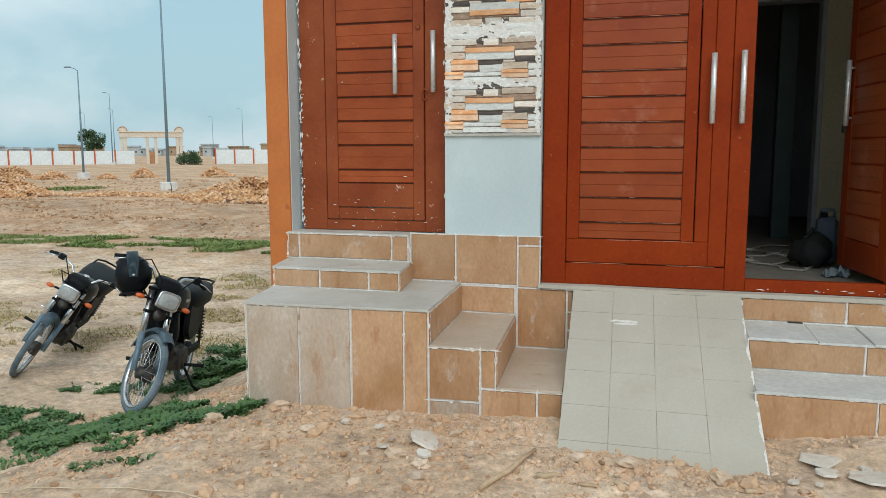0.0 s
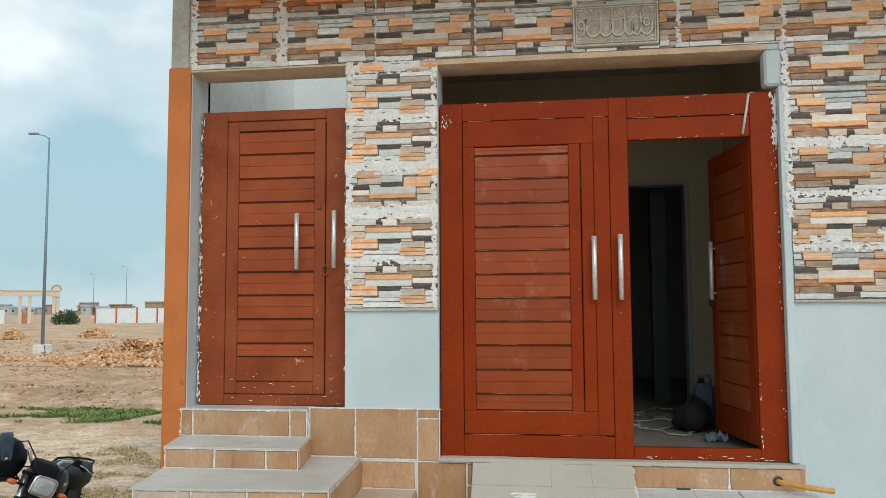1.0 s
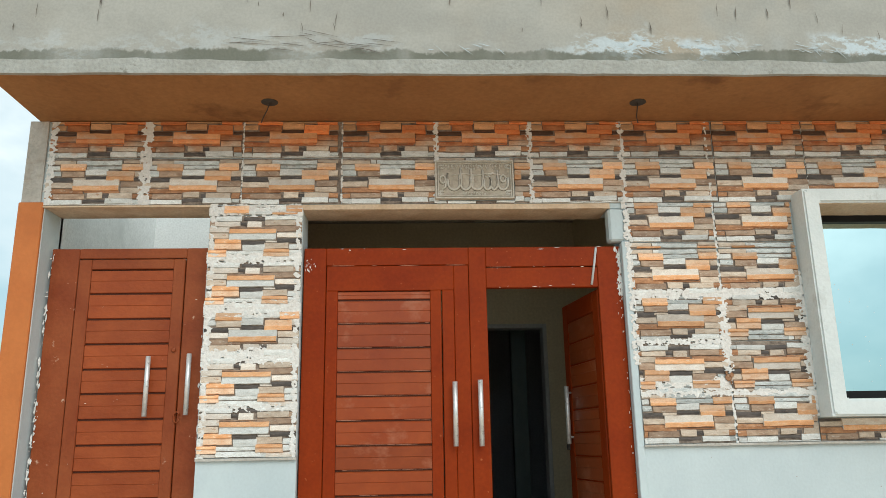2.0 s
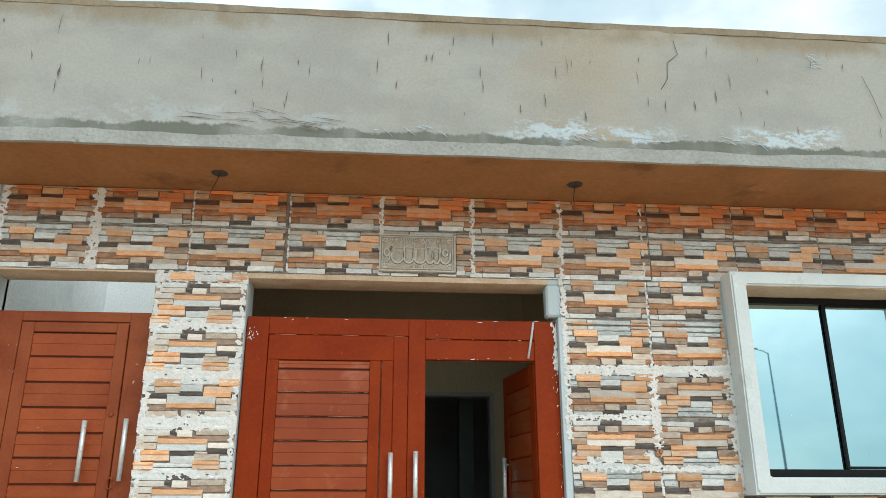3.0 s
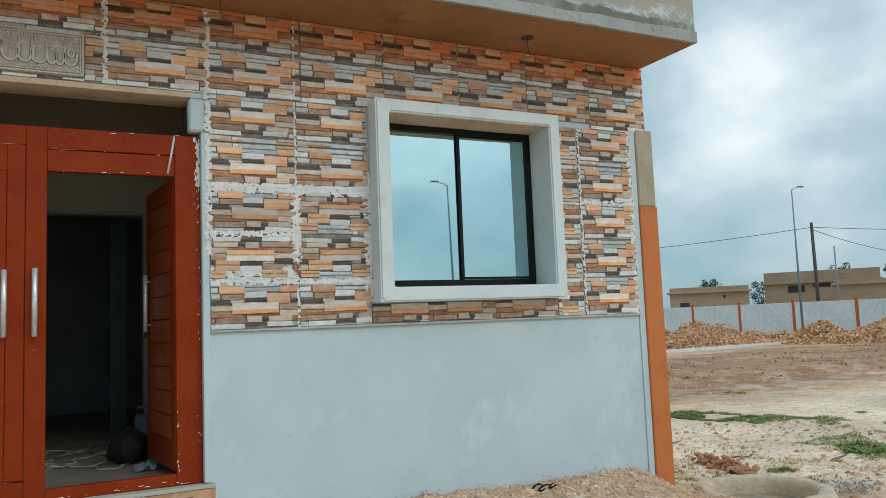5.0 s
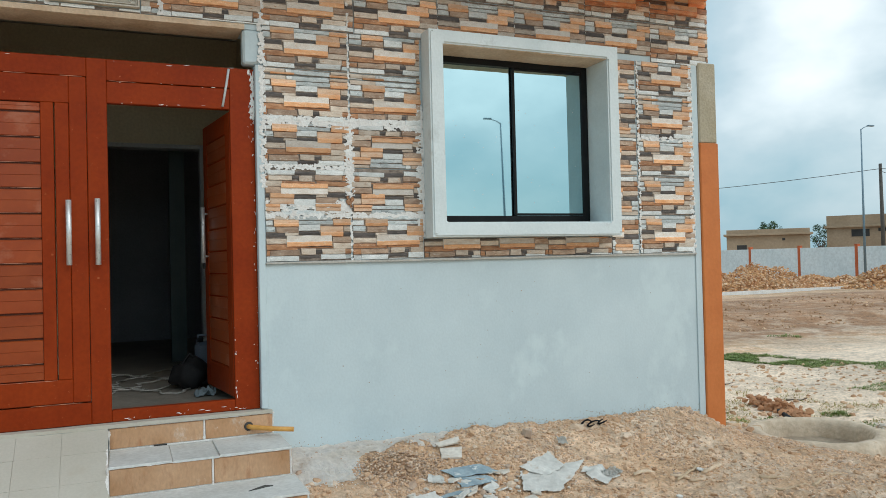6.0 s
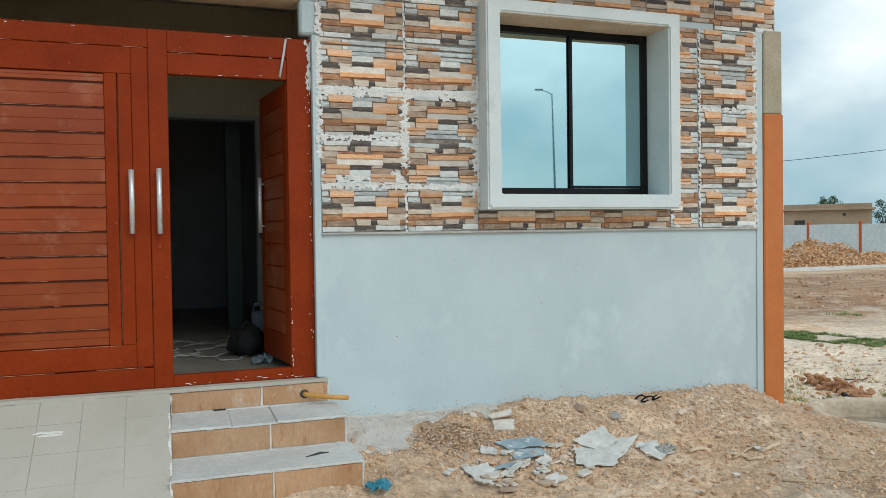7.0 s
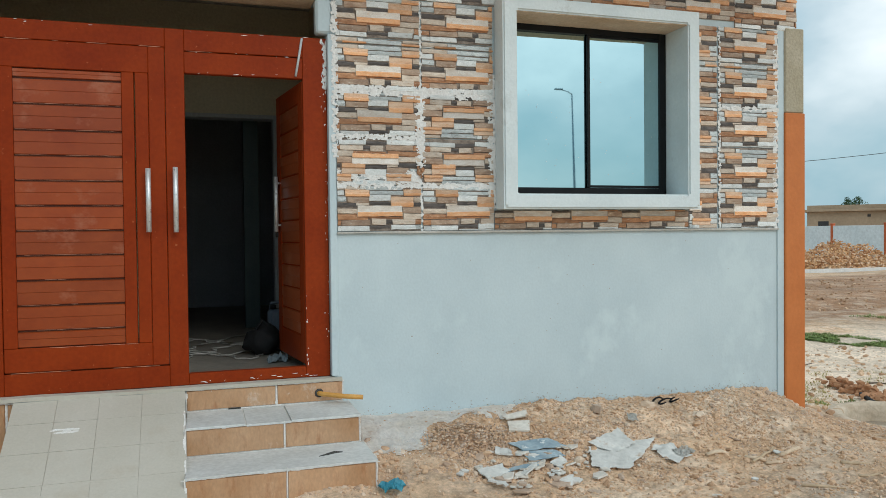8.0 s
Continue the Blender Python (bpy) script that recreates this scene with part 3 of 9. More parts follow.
def ground_material():
    """Bare earth: pale sandy track, brown turned soil and tan dirt in strips along the plot, with clods and dust."""
    m = bpy.data.materials.new("bare_earth")
    m.use_nodes = True
    nd, lk = m.node_tree.nodes, m.node_tree.links
    bs = nd["Principled BSDF"]
    bs.inputs["Roughness"].default_value = 0.95
    tc = nd.new("ShaderNodeTexCoord")
    sp = nd.new("ShaderNodeSeparateXYZ")
    lk.new(tc.outputs["Object"], sp.inputs[0])
    nw = nd.new("ShaderNodeTexNoise")
    nw.inputs["Scale"].default_value, nw.inputs["Detail"].default_value = 0.35, 6
    lk.new(tc.outputs["Object"], nw.inputs["Vector"])
    ma = nd.new("ShaderNodeMath")
    ma.operation = "MULTIPLY_ADD"
    ma.inputs[1].default_value = 4.0
    lk.new(nw.outputs["Fac"], ma.inputs[0])
    lk.new(sp.outputs["Y"], ma.inputs[2])
    mr = nd.new("ShaderNodeMapRange")
    mr.inputs["From Min"].default_value, mr.inputs["From Max"].default_value = -8.0, 42.0
    lk.new(ma.outputs["Value"], mr.inputs["Value"])
    cr = nd.new("ShaderNodeValToRGB")
    tan, sand, brown = (0.545, 0.365, 0.225, 1), (0.70, 0.565, 0.435, 1), (0.345, 0.19, 0.10, 1)
    stops = ((0.0, tan), (0.20, tan), (0.24, sand), (0.33, sand), (0.36, tan), (0.39, brown), (0.63, brown), (0.67, (0.52, 0.35, 0.22, 1)), (0.73, (0.47, 0.305, 0.18, 1)), (1.0, (0.49, 0.32, 0.195, 1)))
    cr.color_ramp.elements[0].position, cr.color_ramp.elements[0].color = stops[0]
    cr.color_ramp.elements[1].position, cr.color_ramp.elements[1].color = stops[-1]
    for p, c in stops[1:-1]:
        e = cr.color_ramp.elements.new(p)
        e.color = c
    lk.new(mr.outputs["Result"], cr.inputs["Fac"])
    n2 = nd.new("ShaderNodeTexNoise")
    n2.inputs["Scale"].default_value, n2.inputs["Detail"].default_value, n2.inputs["Roughness"].default_value = 1.6, 8, 0.65
    lk.new(tc.outputs["Object"], n2.inputs["Vector"])
    m2 = nd.new("ShaderNodeMapRange")
    m2.inputs["From Min"].default_value, m2.inputs["From Max"].default_value = 0.43, 0.62
    lk.new(n2.outputs["Fac"], m2.inputs["Value"])
    mx = nd.new("ShaderNodeMix")
    mx.data_type = "RGBA"
    mfac = nd.new("ShaderNodeMath")
    mfac.operation = "MULTIPLY"
    mfac.inputs[1].default_value = 0.74
    lk.new(m2.outputs["Result"], mfac.inputs[0])
    dust = nd.new("ShaderNodeMapRange")
    dust.inputs["From Min"].default_value, dust.inputs["From Max"].default_value = 3.2, 1.6
    dust.inputs["To Min"].default_value, dust.inputs["To Max"].default_value = 0.0, 0.45
    lk.new(sp.outputs["X"], dust.inputs["Value"])
    nearby = nd.new("ShaderNodeMapRange")
    nearby.inputs["From Min"].default_value, nearby.inputs["From Max"].default_value = 3.0, 0.5
    lk.new(sp.outputs["Y"], nearby.inputs["Value"])
    lane = nd.new("ShaderNodeMath")
    lane.operation = "MULTIPLY"
    lk.new(dust.outputs["Result"], lane.inputs[0])
    lk.new(nearby.outputs["Result"], lane.inputs[1])
    both = nd.new("ShaderNodeMath")
    both.operation = "MAXIMUM"
    lk.new(lane.outputs["Value"], both.inputs[0])
    turned, less = nd.new("ShaderNodeMapRange"), nd.new("ShaderNodeMath")
    turned.inputs["From Min"].default_value, turned.inputs["From Max"].default_value = 9.5, 12.5
    turned.inputs["To Min"].default_value, turned.inputs["To Max"].default_value = 1.0, 0.42
    lk.new(sp.outputs["Y"], turned.inputs["Value"])
    less.operation = "MULTIPLY"
    lk.new(mfac.outputs["Value"], less.inputs[0])
    lk.new(turned.outputs["Result"], less.inputs[1])
    lk.new(less.outputs["Value"], both.inputs[1])
    lk.new(both.outputs["Value"], mx.inputs[0])
    west, wmix = nd.new("ShaderNodeMapRange"), nd.new("ShaderNodeMix")
    wmix.data_type = "RGBA"
    west.inputs["From Min"].default_value, west.inputs["From Max"].default_value = 4.0, -2.0
    west.inputs["To Max"].default_value = 0.62
    wmix.inputs[7].default_value = (0.49, 0.315, 0.185, 1)
    lk.new(sp.outputs["X"], west.inputs["Value"])
    lk.new(west.outputs["Result"], wmix.inputs[0])
    lk.new(cr.outputs["Color"], wmix.inputs[6])
    lk.new(wmix.outputs[2], mx.inputs[6])
    mx.inputs[7].default_value = (0.70, 0.565, 0.435, 1)
    n3 = nd.new("ShaderNodeTexNoise")
    n3.inputs["Scale"].default_value, n3.inputs["Detail"].default_value, n3.inputs["Roughness"].default_value = 16, 10, 0.80
    lk.new(tc.outputs["Object"], n3.inputs["Vector"])
    m3 = nd.new("ShaderNodeMapRange")
    m3.inputs["From Min"].default_value, m3.inputs["From Max"].default_value = 0.3, 0.7
    m3.inputs["To Min"].default_value, m3.inputs["To Max"].default_value = 0.50, 1.42
    lk.new(n3.outputs["Fac"], m3.inputs["Value"])
    mpp = nd.new("ShaderNodeMapping")
    mpp.inputs["Scale"].default_value = (1.0, 1.9, 1.0)
    lk.new(tc.outputs["Object"], mpp.inputs["Vector"])
    n4 = nd.new("ShaderNodeTexNoise")
    n4.inputs["Scale"].default_value, n4.inputs["Detail"].default_value, n4.inputs["Roughness"].default_value = 3.0, 10, 0.76
    lk.new(mpp.outputs["Vector"], n4.inputs["Vector"])
    m4 = nd.new("ShaderNodeMapRange")
    m4.inputs["From Min"].default_value, m4.inputs["From Max"].default_value = 0.34, 0.52
    m4.inputs["To Min"].default_value, m4.inputs["To Max"].default_value = 0.68, 1.16
    lk.new(n4.outputs["Fac"], m4.inputs["Value"])
    mu = nd.new("ShaderNodeMath")
    mu.operation = "MULTIPLY"
    lk.new(m3.outputs["Result"], mu.inputs[0])
    lk.new(m4.outputs["Result"], mu.inputs[1])
    broad, mu2 = nd.new("ShaderNodeMapRange"), nd.new("ShaderNodeMath")
    broad.inputs["From Min"].default_value, broad.inputs["From Max"].default_value = 0.36, 0.64
    broad.inputs["To Min"].default_value, broad.inputs["To Max"].default_value = 0.78, 1.14
    lk.new(nw.outputs["Fac"], broad.inputs["Value"])
    mu2.operation = "MULTIPLY"
    lk.new(mu.outputs["Value"], mu2.inputs[0])
    lk.new(broad.outputs["Result"], mu2.inputs[1])
    vs = nd.new("ShaderNodeVectorMath")
    vs.operation = "SCALE"
    lk.new(mx.outputs[2], vs.inputs[0])
    lk.new(mu2.outputs["Value"], vs.inputs["Scale"])
    lk.new(vs.outputs["Vector"], bs.inputs["Base Color"])
    bp = nd.new("ShaderNodeBump")
    bp.inputs["Strength"].default_value, bp.inputs["Distance"].default_value = 0.55, 0.035
    ad = nd.new("ShaderNodeMath")
    ad.operation = "ADD"
    lk.new(n3.outputs["Fac"], ad.inputs[0])
    lk.new(n4.outputs["Fac"], ad.inputs[1])
    vo_, ad2 = nd.new("ShaderNodeTexVoronoi"), nd.new("ShaderNodeMath")
    vo_.inputs["Scale"].default_value = 24.0
    ad2.operation = "MULTIPLY_ADD"
    ad2.inputs[1].default_value = -0.35
    lk.new(tc.outputs["Object"], vo_.inputs["Vector"])
    lk.new(vo_.outputs["Distance"], ad2.inputs[0])
    lk.new(ad.outputs["Value"], ad2.inputs[2])
    lk.new(ad2.outputs["Value"], bp.inputs["Height"])
    lk.new(bp.outputs["Normal"], bs.inputs["Normal"])
    return m


EARTH = ground_material()


# ---- mesh helpers ----
def put(name, bm, mats, smooth=False):
    me = bpy.data.meshes.new(name)
    bmesh.ops.recalc_face_normals(bm, faces=bm.faces)
    if smooth:
        for f in bm.faces:
            f.smooth = True
    bm.to_mesh(me)
    bm.free()
    for m in mats if isinstance(mats, (list, tuple)) else [mats]:
        me.materials.append(m)
    return new(name, me)


def part(name, bm, mats, parent, label="", smooth=False, local=False):
    """One mesh object under a thing or under a part, its mesh in the world's metres (local: in the thing's own)."""
    ob = put(name, bm, mats, smooth)
    ob.parent = parent
    if not local and parent.parent is None:
        ob.matrix_parent_inverse = parent.matrix_basis.inverted()
    if label:
        ob["label"] = label
    return ob


def thing(name, label, category, m=None, group="", kind=""):
    ob = new(name)
    ob.empty_display_size = 0.1
    if m is not None:
        ob.matrix_world = m
    return tagged(ob, label, category, group, kind)


def box(bm, x0, x1, y0, y1, z0, z1, bev=0.0, mi=0, m=None):
    vs = [bm.verts.new((x, y, z)) for x in (x0, x1) for y in (y0, y1) for z in (z0, z1)]
    fs = [bm.faces.new([vs[i] for i in q]) for q in ((0, 1, 3, 2), (4, 6, 7, 5), (0, 4, 5, 1), (2, 3, 7, 6), (0, 2, 6, 4), (1, 5, 7, 3))]
    for f in fs:
        f.material_index = mi
    if m is not None:
        for v in vs:
            v.co = m @ v.co
    if bev:
        es = list({e for f in fs for e in f.edges})
        r = bmesh.ops.bevel(bm, geom=es, offset=bev, segments=1, affect="EDGES", profile=0.5)
        for f in r["faces"]:
            f.material_index = mi
    return vs


def quad_prism(bm, a, b, c, d, drop, mi=0):
    """A slab with the four top corners a, b, c, d (in order) and a thickness straight down."""
    top = [bm.verts.new(p) for p in (a, b, c, d)]
    bot = [bm.verts.new((p[0], p[1], p[2] - drop)) for p in (a, b, c, d)]
    fs = [bm.faces.new(top), bm.faces.new(bot[::-1])]
    for i in range(4):
        j = (i + 1) % 4
        fs.append(bm.faces.new([top[j], top[i], bot[i], bot[j]]))
    for f in fs:
        f.material_index = mi


def sweep(bm, pts, radius, n=8, caps=True, mi=0):
    """A tube along points; radius: a number or one for each point."""
    pts = [Vector(p) for p in pts]
    rad = radius if isinstance(radius, (list, tuple)) else [radius] * len(pts)
    rings, side = [], None
    for i, p in enumerate(pts):
        d = (pts[min(i + 1, len(pts) - 1)] - pts[max(i - 1, 0)]).normalized()
        if side is None:
            side = d.cross(Vector((0, 0, 1)) if abs(d.z) < 0.9 else Vector((0, 1, 0))).normalized()
        side = (side - d * side.dot(d)).normalized()
        up = d.cross(side)
        rings.append([bm.verts.new(p + (side * math.cos(a) + up * math.sin(a)) * rad[i]) for a in [2 * math.pi * k / n for k in range(n)]])
    for a, b in zip(rings, rings[1:]):
        for k in range(n):
            f = bm.faces.new((a[k], a[(k + 1) % n], b[(k + 1) % n], b[k]))
            f.material_index = mi
            f.smooth = True
    if caps:
        for r in (rings[0], rings[-1]):
            bm.faces.new(r).material_index = mi


def lathe(bm, prof, n=20, m=None, mi=0, close=False):
    """A turned shape about local z from (radius, height) pairs."""
    rings = []
    for r, z in prof:
        ring = []
        for k in range(n):
            a = 2 * math.pi * k / n
            co = Vector((r * math.cos(a), r * math.sin(a), z))
            ring.append(bm.verts.new(m @ co if m is not None else co))
        rings.append(ring)
    pairs = list(zip(rings, rings[1:])) + ([(rings[-1], rings[0])] if close else [])
    for a, b in pairs:
        for k in range(n):
            f = bm.faces.new((a[k], a[(k + 1) % n], b[(k + 1) % n], b[k]))
            f.material_index = mi
            f.smooth = True
    if not close:
        for r in (rings[0], rings[-1]):
            bm.faces.new(r).material_index = mi


def blob(bm, c, size, seed, mi=0, sub=2, rough=0.25, m=None):
    """A rounded uneven lump."""
    r = bmesh.ops.create_icosphere(bm, subdivisions=sub, radius=1.0)
    for v in r["verts"]:
        k = 1 + rough * noise.noise(v.co * 1.7 + Vector((seed * 3.1, seed * 1.7, seed)))
        co = Vector((v.co.x * size[0] * k, v.co.y * size[1] * k, v.co.z * size[2] * k))
        v.co = (m @ co if m is not None else co) + Vector(c)
        for f in v.link_faces:
            f.material_index = mi


T = (1 + 5 ** 0.5) / 2
ICO_V = np.array([(-1, T, 0), (1, T, 0), (-1, -T, 0), (1, -T, 0), (0, -1, T), (0, 1, T), (0, -1, -T), (0, 1, -T), (T, 0, -1), (T, 0, 1), (-T, 0, -1), (-T, 0, 1)]) / 1.9
ICO_F = np.array([(0, 11, 5), (0, 5, 1), (0, 1, 7), (0, 7, 10), (0, 10, 11), (1, 5, 9), (5, 11, 4), (11, 10, 2), (10, 7, 6), (7, 1, 8),
                  (3, 9, 4), (3, 4, 2), (3, 2, 6), (3, 6, 8), (3, 8, 9), (4, 9, 5), (2, 4, 11), (6, 2, 10), (8, 6, 7), (9, 8, 1)])


def stones(name, spots, mats, rng):
    """One mesh of many angular stones; spots: rows of x, y, z, size."""
    spots = np.asarray(spots, float)
    n = len(spots)
    v = ICO_V[None] * (1 + rng.uniform(-0.28, 0.28, (n, 12, 1)))
    v = v * rng.uniform(0.55, 1.25, (n, 1, 3)) * np.array([1, 1, 0.75])
    a, b = rng.uniform(0, 6.28, n), rng.uniform(-0.7, 0.7, n)
    ca, sa, cb, sb = np.cos(a), np.sin(a), np.cos(b), np.sin(b)
    x, y, z = v[..., 0], v[..., 1], v[..., 2]
    x, z = x * cb[:, None] - z * sb[:, None], x * sb[:, None] + z * cb[:, None]
    x, y = x * ca[:, None] - y * sa[:, None], x * sa[:, None] + y * ca[:, None]
    v = np.stack((x, y, z), -1) * spots[:, None, 3:4] + spots[:, None, :3]
    f = (ICO_F[None] + 12 * np.arange(n)[:, None, None]).reshape(-1, 3)
    me = bpy.data.meshes.new(name)
    me.from_pydata(v.reshape(-1, 3).tolist(), [], f.tolist())
    for m in mats:
        me.materials.append(m)
    if len(mats) > 1:
        me.polygons.foreach_set("material_index", np.repeat(rng.integers(0, len(mats), n), 20).astype(np.int32))
    return new(name, me)


def blades(name, spots, mat, rng, wide=0.25, lean=0.6):
    """One mesh of many bent leaves, two quads each; spots: rows of x, y, z, length."""
    spots = np.asarray(spots, float)
    n = len(spots)
    a, le, ln = rng.uniform(0, 6.28, n), rng.uniform(0.1, lean, n), spots[:, 3]
    d = np.stack((np.cos(a), np.sin(a), 0 * a), -1)
    s = np.stack((-np.sin(a), np.cos(a), 0 * a), -1) * (ln * wide * rng.uniform(0.5, 1, n))[:, None] / 2
    up = np.array([0, 0, 1.0])
    p0 = spots[:, :3]
    p1 = p0 + d * (ln * le * 0.4)[:, None] + up * (ln * 0.6)[:, None]
    p2 = p0 + d * (ln * le * 1.1)[:, None] + up * (ln * rng.uniform(0.7, 1.0, n))[:, None]
    v = np.stack((p0 - s * 0.4, p0 + s * 0.4, p1 + s, p1 - s, p2 + s * 0.25, p2 - s * 0.25), 1).reshape(-1, 3)
    k = 6 * np.arange(n)[:, None]
    f = np.concatenate((k + [[0, 1, 2, 3]], k + [[3, 2, 4, 5]]))
    me = bpy.data.meshes.new(name)
    me.from_pydata(v.tolist(), [], f.tolist())
    me.materials.append(mat)
    return new(name, me)


def uneven_band(bm, x0, x1, y0, y1, z0, z1, seg, wob_b, wob_t, seed, wob_y=0.0):
    """A long bar whose lower, upper and front edges wander."""
    rows = []
    for i in range(seg + 1):
        x = x0 + (x1 - x0) * i / seg
        lo = z0 + wob_b * noise.noise(Vector((x * 2.3, seed, 0))) + 0.5 * wob_b * noise.noise(Vector((x * 9, seed, 4)))
        hi = z1 + wob_t * noise.noise(Vector((x * 1.6, seed, 9))) + 0.4 * wob_t * noise.noise(Vector((x * 7, seed, 5)))
        yf = y0 + wob_y * noise.noise(Vector((x * 1.3, seed, 7)))
        rows.append([bm.verts.new(p) for p in ((x, yf, lo), (x, y1, lo), (x, y1, hi), (x, yf, hi))])
    for a, c in zip(rows, rows[1:]):
        for k in range(4):
            bm.faces.new((a[k], a[(k + 1) % 4], c[(k + 1) % 4], c[k]))
    bm.faces.new(rows[0])
    bm.faces.new(rows[-1])


def sstep(a, b, x):
    t = min(1.0, max(0.0, (x - a) / (b - a)))
    return t * t * (3 - 2 * t)


def ground_z(x, y):
    """Height of the earth: a raised pad before the house, lower land beside and behind it, a bank of soil against the wall."""
    low = -3.0 - 0.9 * (1 - sstep(-2.2, 0.6, y))
    fall = min(1.0, max(0.0, (x - low) / (-1.42 - low)))
    pad = (0.75 * fall + 0.25 * sstep(0, 1, fall)) * (1 - sstep(5.8, 9.3, x)) * (1 - sstep(0.5, 4.0, y))
    z = -0.36 + 0.53 * pad
    z += 0.29 * math.exp(-((min(0.0, y) / 0.62) ** 2)) * sstep(1.5, 2.1, x) * (1 - sstep(5.6, 6.35, x)) * (1 - sstep(0.3, 1.2, y))
    z += 0.32 * sstep(10.8, 12.5, y) * (1 - sstep(17, 22, y)) * (0.7 + 0.6 * noise.noise(Vector((x * 0.4, y * 0.4, 0))))
    z -= 0.34 * (1 - sstep(0.50, 0.60, math.hypot(x - 7.36, y - 0.05)))
    z += 0.085 * math.exp(-((x - 1.9) / 0.55) ** 2 - ((y + 0.95) / 0.38) ** 2) + 0.035 * math.exp(-((x + 0.2) / 0.5) ** 2 - ((y + 1.0) / 0.3) ** 2)
    amp = 0.035 + 0.05 * sstep(6, 12, y)
    z += amp * noise.noise(Vector((x * 0.9, y * 0.9, 3.0))) + 0.022 * noise.noise(Vector((x * 3.1, y * 3.1, 1.0)))
    if abs(x) < 14 and abs(y) < 14:
        z += 0.020 * noise.noise(Vector((x * 7, y * 7, 2.0))) + 0.012 * noise.noise(Vector((x * 17, y * 17, 6.0)))
        if abs(y) < 3:
            z += 0.012 * abs(noise.noise(Vector((x * 11, y * 11, 4.0)))) + 0.006 * noise.noise(Vector((x * 37, y * 37, 9.0)))
    return z


# ---- ground ----
def spaced(lo, hi, n_lo, n_hi, far, n_far):
    """Grid lines: even between lo and hi, then wider and wider out to the horizon."""
    mid = np.linspace(lo, hi, n_lo)
    out = hi + (far - hi) * (np.linspace(0, 1, n_far + 1)[1:] ** 3.2)
    inn = lo - (far + lo) * (np.linspace(0, 1, n_hi + 1)[1:] ** 3.2)
    return np.concatenate((inn[::-1], mid, out))


def build_ground():
    xs, ys = spaced(-7, 13, 520, 48, 900, 48), spaced(-3, 8, 300, 28, 900, 60)
    v = [(x, y, ground_z(x, y)) for y in ys for x in xs]
    w = len(xs)
    f = [(j * w + i, j * w + i + 1, (j + 1) * w + i + 1, (j + 1) * w + i) for j in range(len(ys) - 1) for i in range(w - 1)]
    me = bpy.data.meshes.new("ground")
    me.from_pydata(v, [], f)
    me.polygons.foreach_set("use_smooth", [True] * len(f))
    me.materials.append(EARTH)
    tagged(new("ground", me), "bare tan earth with pale sandy track and brown turned soil", "ground", kind="structure")


build_ground()

# ---- house shell ----
ROOF = 4.02
XL, XR = -1.895, 6.13
WALL = thing("wall_front", "white painted house front clad above with split-stone tiles", "wall", kind="structure")
b = bmesh.new()
box(b, XL, -1.736, 0.0, 0.25, -0.7, ROOF)
box(b, -0.63, 0.0, 0.0, 0.25, -0.7, ROOF)
box(b, -1.736, -0.63, 0.0, 0.25, 3.40, ROOF)
box(b, -1.736, -0.63, 0.02, 0.25, -0.7, 1.068)
box(b, 0.0, 2.2, 0.0, 0.25, 3.372, ROOF)
box(b, 0.0, 2.2, 0.0, 0.25, -0.7, 0.765)
box(b, 2.2, 3.50, 0.0, 0.25, -0.7, ROOF)
box(b, 4.95, XR, 0.0, 0.25, -0.7, ROOF)
box(b, 3.50, 4.95, 0.0, 0.25, -0.7, 2.04)
box(b, 3.50, 4.95, 0.0, 0.25, 3.355, ROOF)
part("masonry", b, WHITE, WALL)
b = bmesh.new()
box(b, 2.10, 2.215, -0.006, 0.10, 3.135, 3.372, 0.014)
part("plaster_corner", b, WHITE, WALL, "chipped white plaster at the head of the door opening")
b = bmesh.new()
box(b, 2.178, 2.226, -0.012, 0.08, 0.78, 3.13, 0.004)
part("jamb_strip", b, WHITE, WALL, "white plaster strip beside the door frame")
b = bmesh.new()
box(b, XL, -1.765, -0.012, 0.0, 3.43, ROOF, 0.003)
part("edge_band", b, PLASTER, WALL, "bare plaster band along the tile edge")
b = bmesh.new()
box(b, 5.925, 5.99, -0.012, 0.0, 0.0, 3.43, 0.003)
part("edge_band", b, WHITE, WALL, "white painted band along the tile edge")
b = bmesh.new()
uneven_band(b, -0.002, 2.112, -0.018, 0.0, 3.366, 3.402, 60, 0.004, 0.002, 21.0, 0.003)
uneven_band(b, 0.0, 2.098, 0.001, 0.25, 3.365, 3.3715, 30, 0.002, 0.0, 22.0)
uneven_band(b, -1.765, -0.628, -0.018, 0.0, 3.392, 3.404, 40, 0.004, 0.002, 23.0, 0.003)
uneven_band(b, -1.734, -0.632, 0.001, 0.25, 3.392, 3.3995, 20, 0.002, 0.0, 24.0)
part("lintel_edge", b, TANHEAD, WALL, "bare tan plaster under the lintels")

b = bmesh.new()
box(b, XL - 0.012, -1.742, -0.022, 0.30, -0.7, 3.43, 0.006)
tagged(put("pilaster_west", b, ORANGE), "orange painted corner pilaster of the house", "pilaster", kind="structure")
EAST = thing("pilaster_east", "corner pilaster, orange below and bare tan cement above", "pilaster", kind="structure")
b = bmesh.new()
box(b, 5.99, 6.195, -0.03, 0.30, -0.7, 2.735, 0.008)
part("painted_shaft", b, ORANGE, EAST)
b = bmesh.new()
box(b, 5.992, 6.188, -0.026, 0.295, 2.735, 3.44, 0.010)
part("bare_top", b, TANCEM, EAST, "unpainted tan cement top")

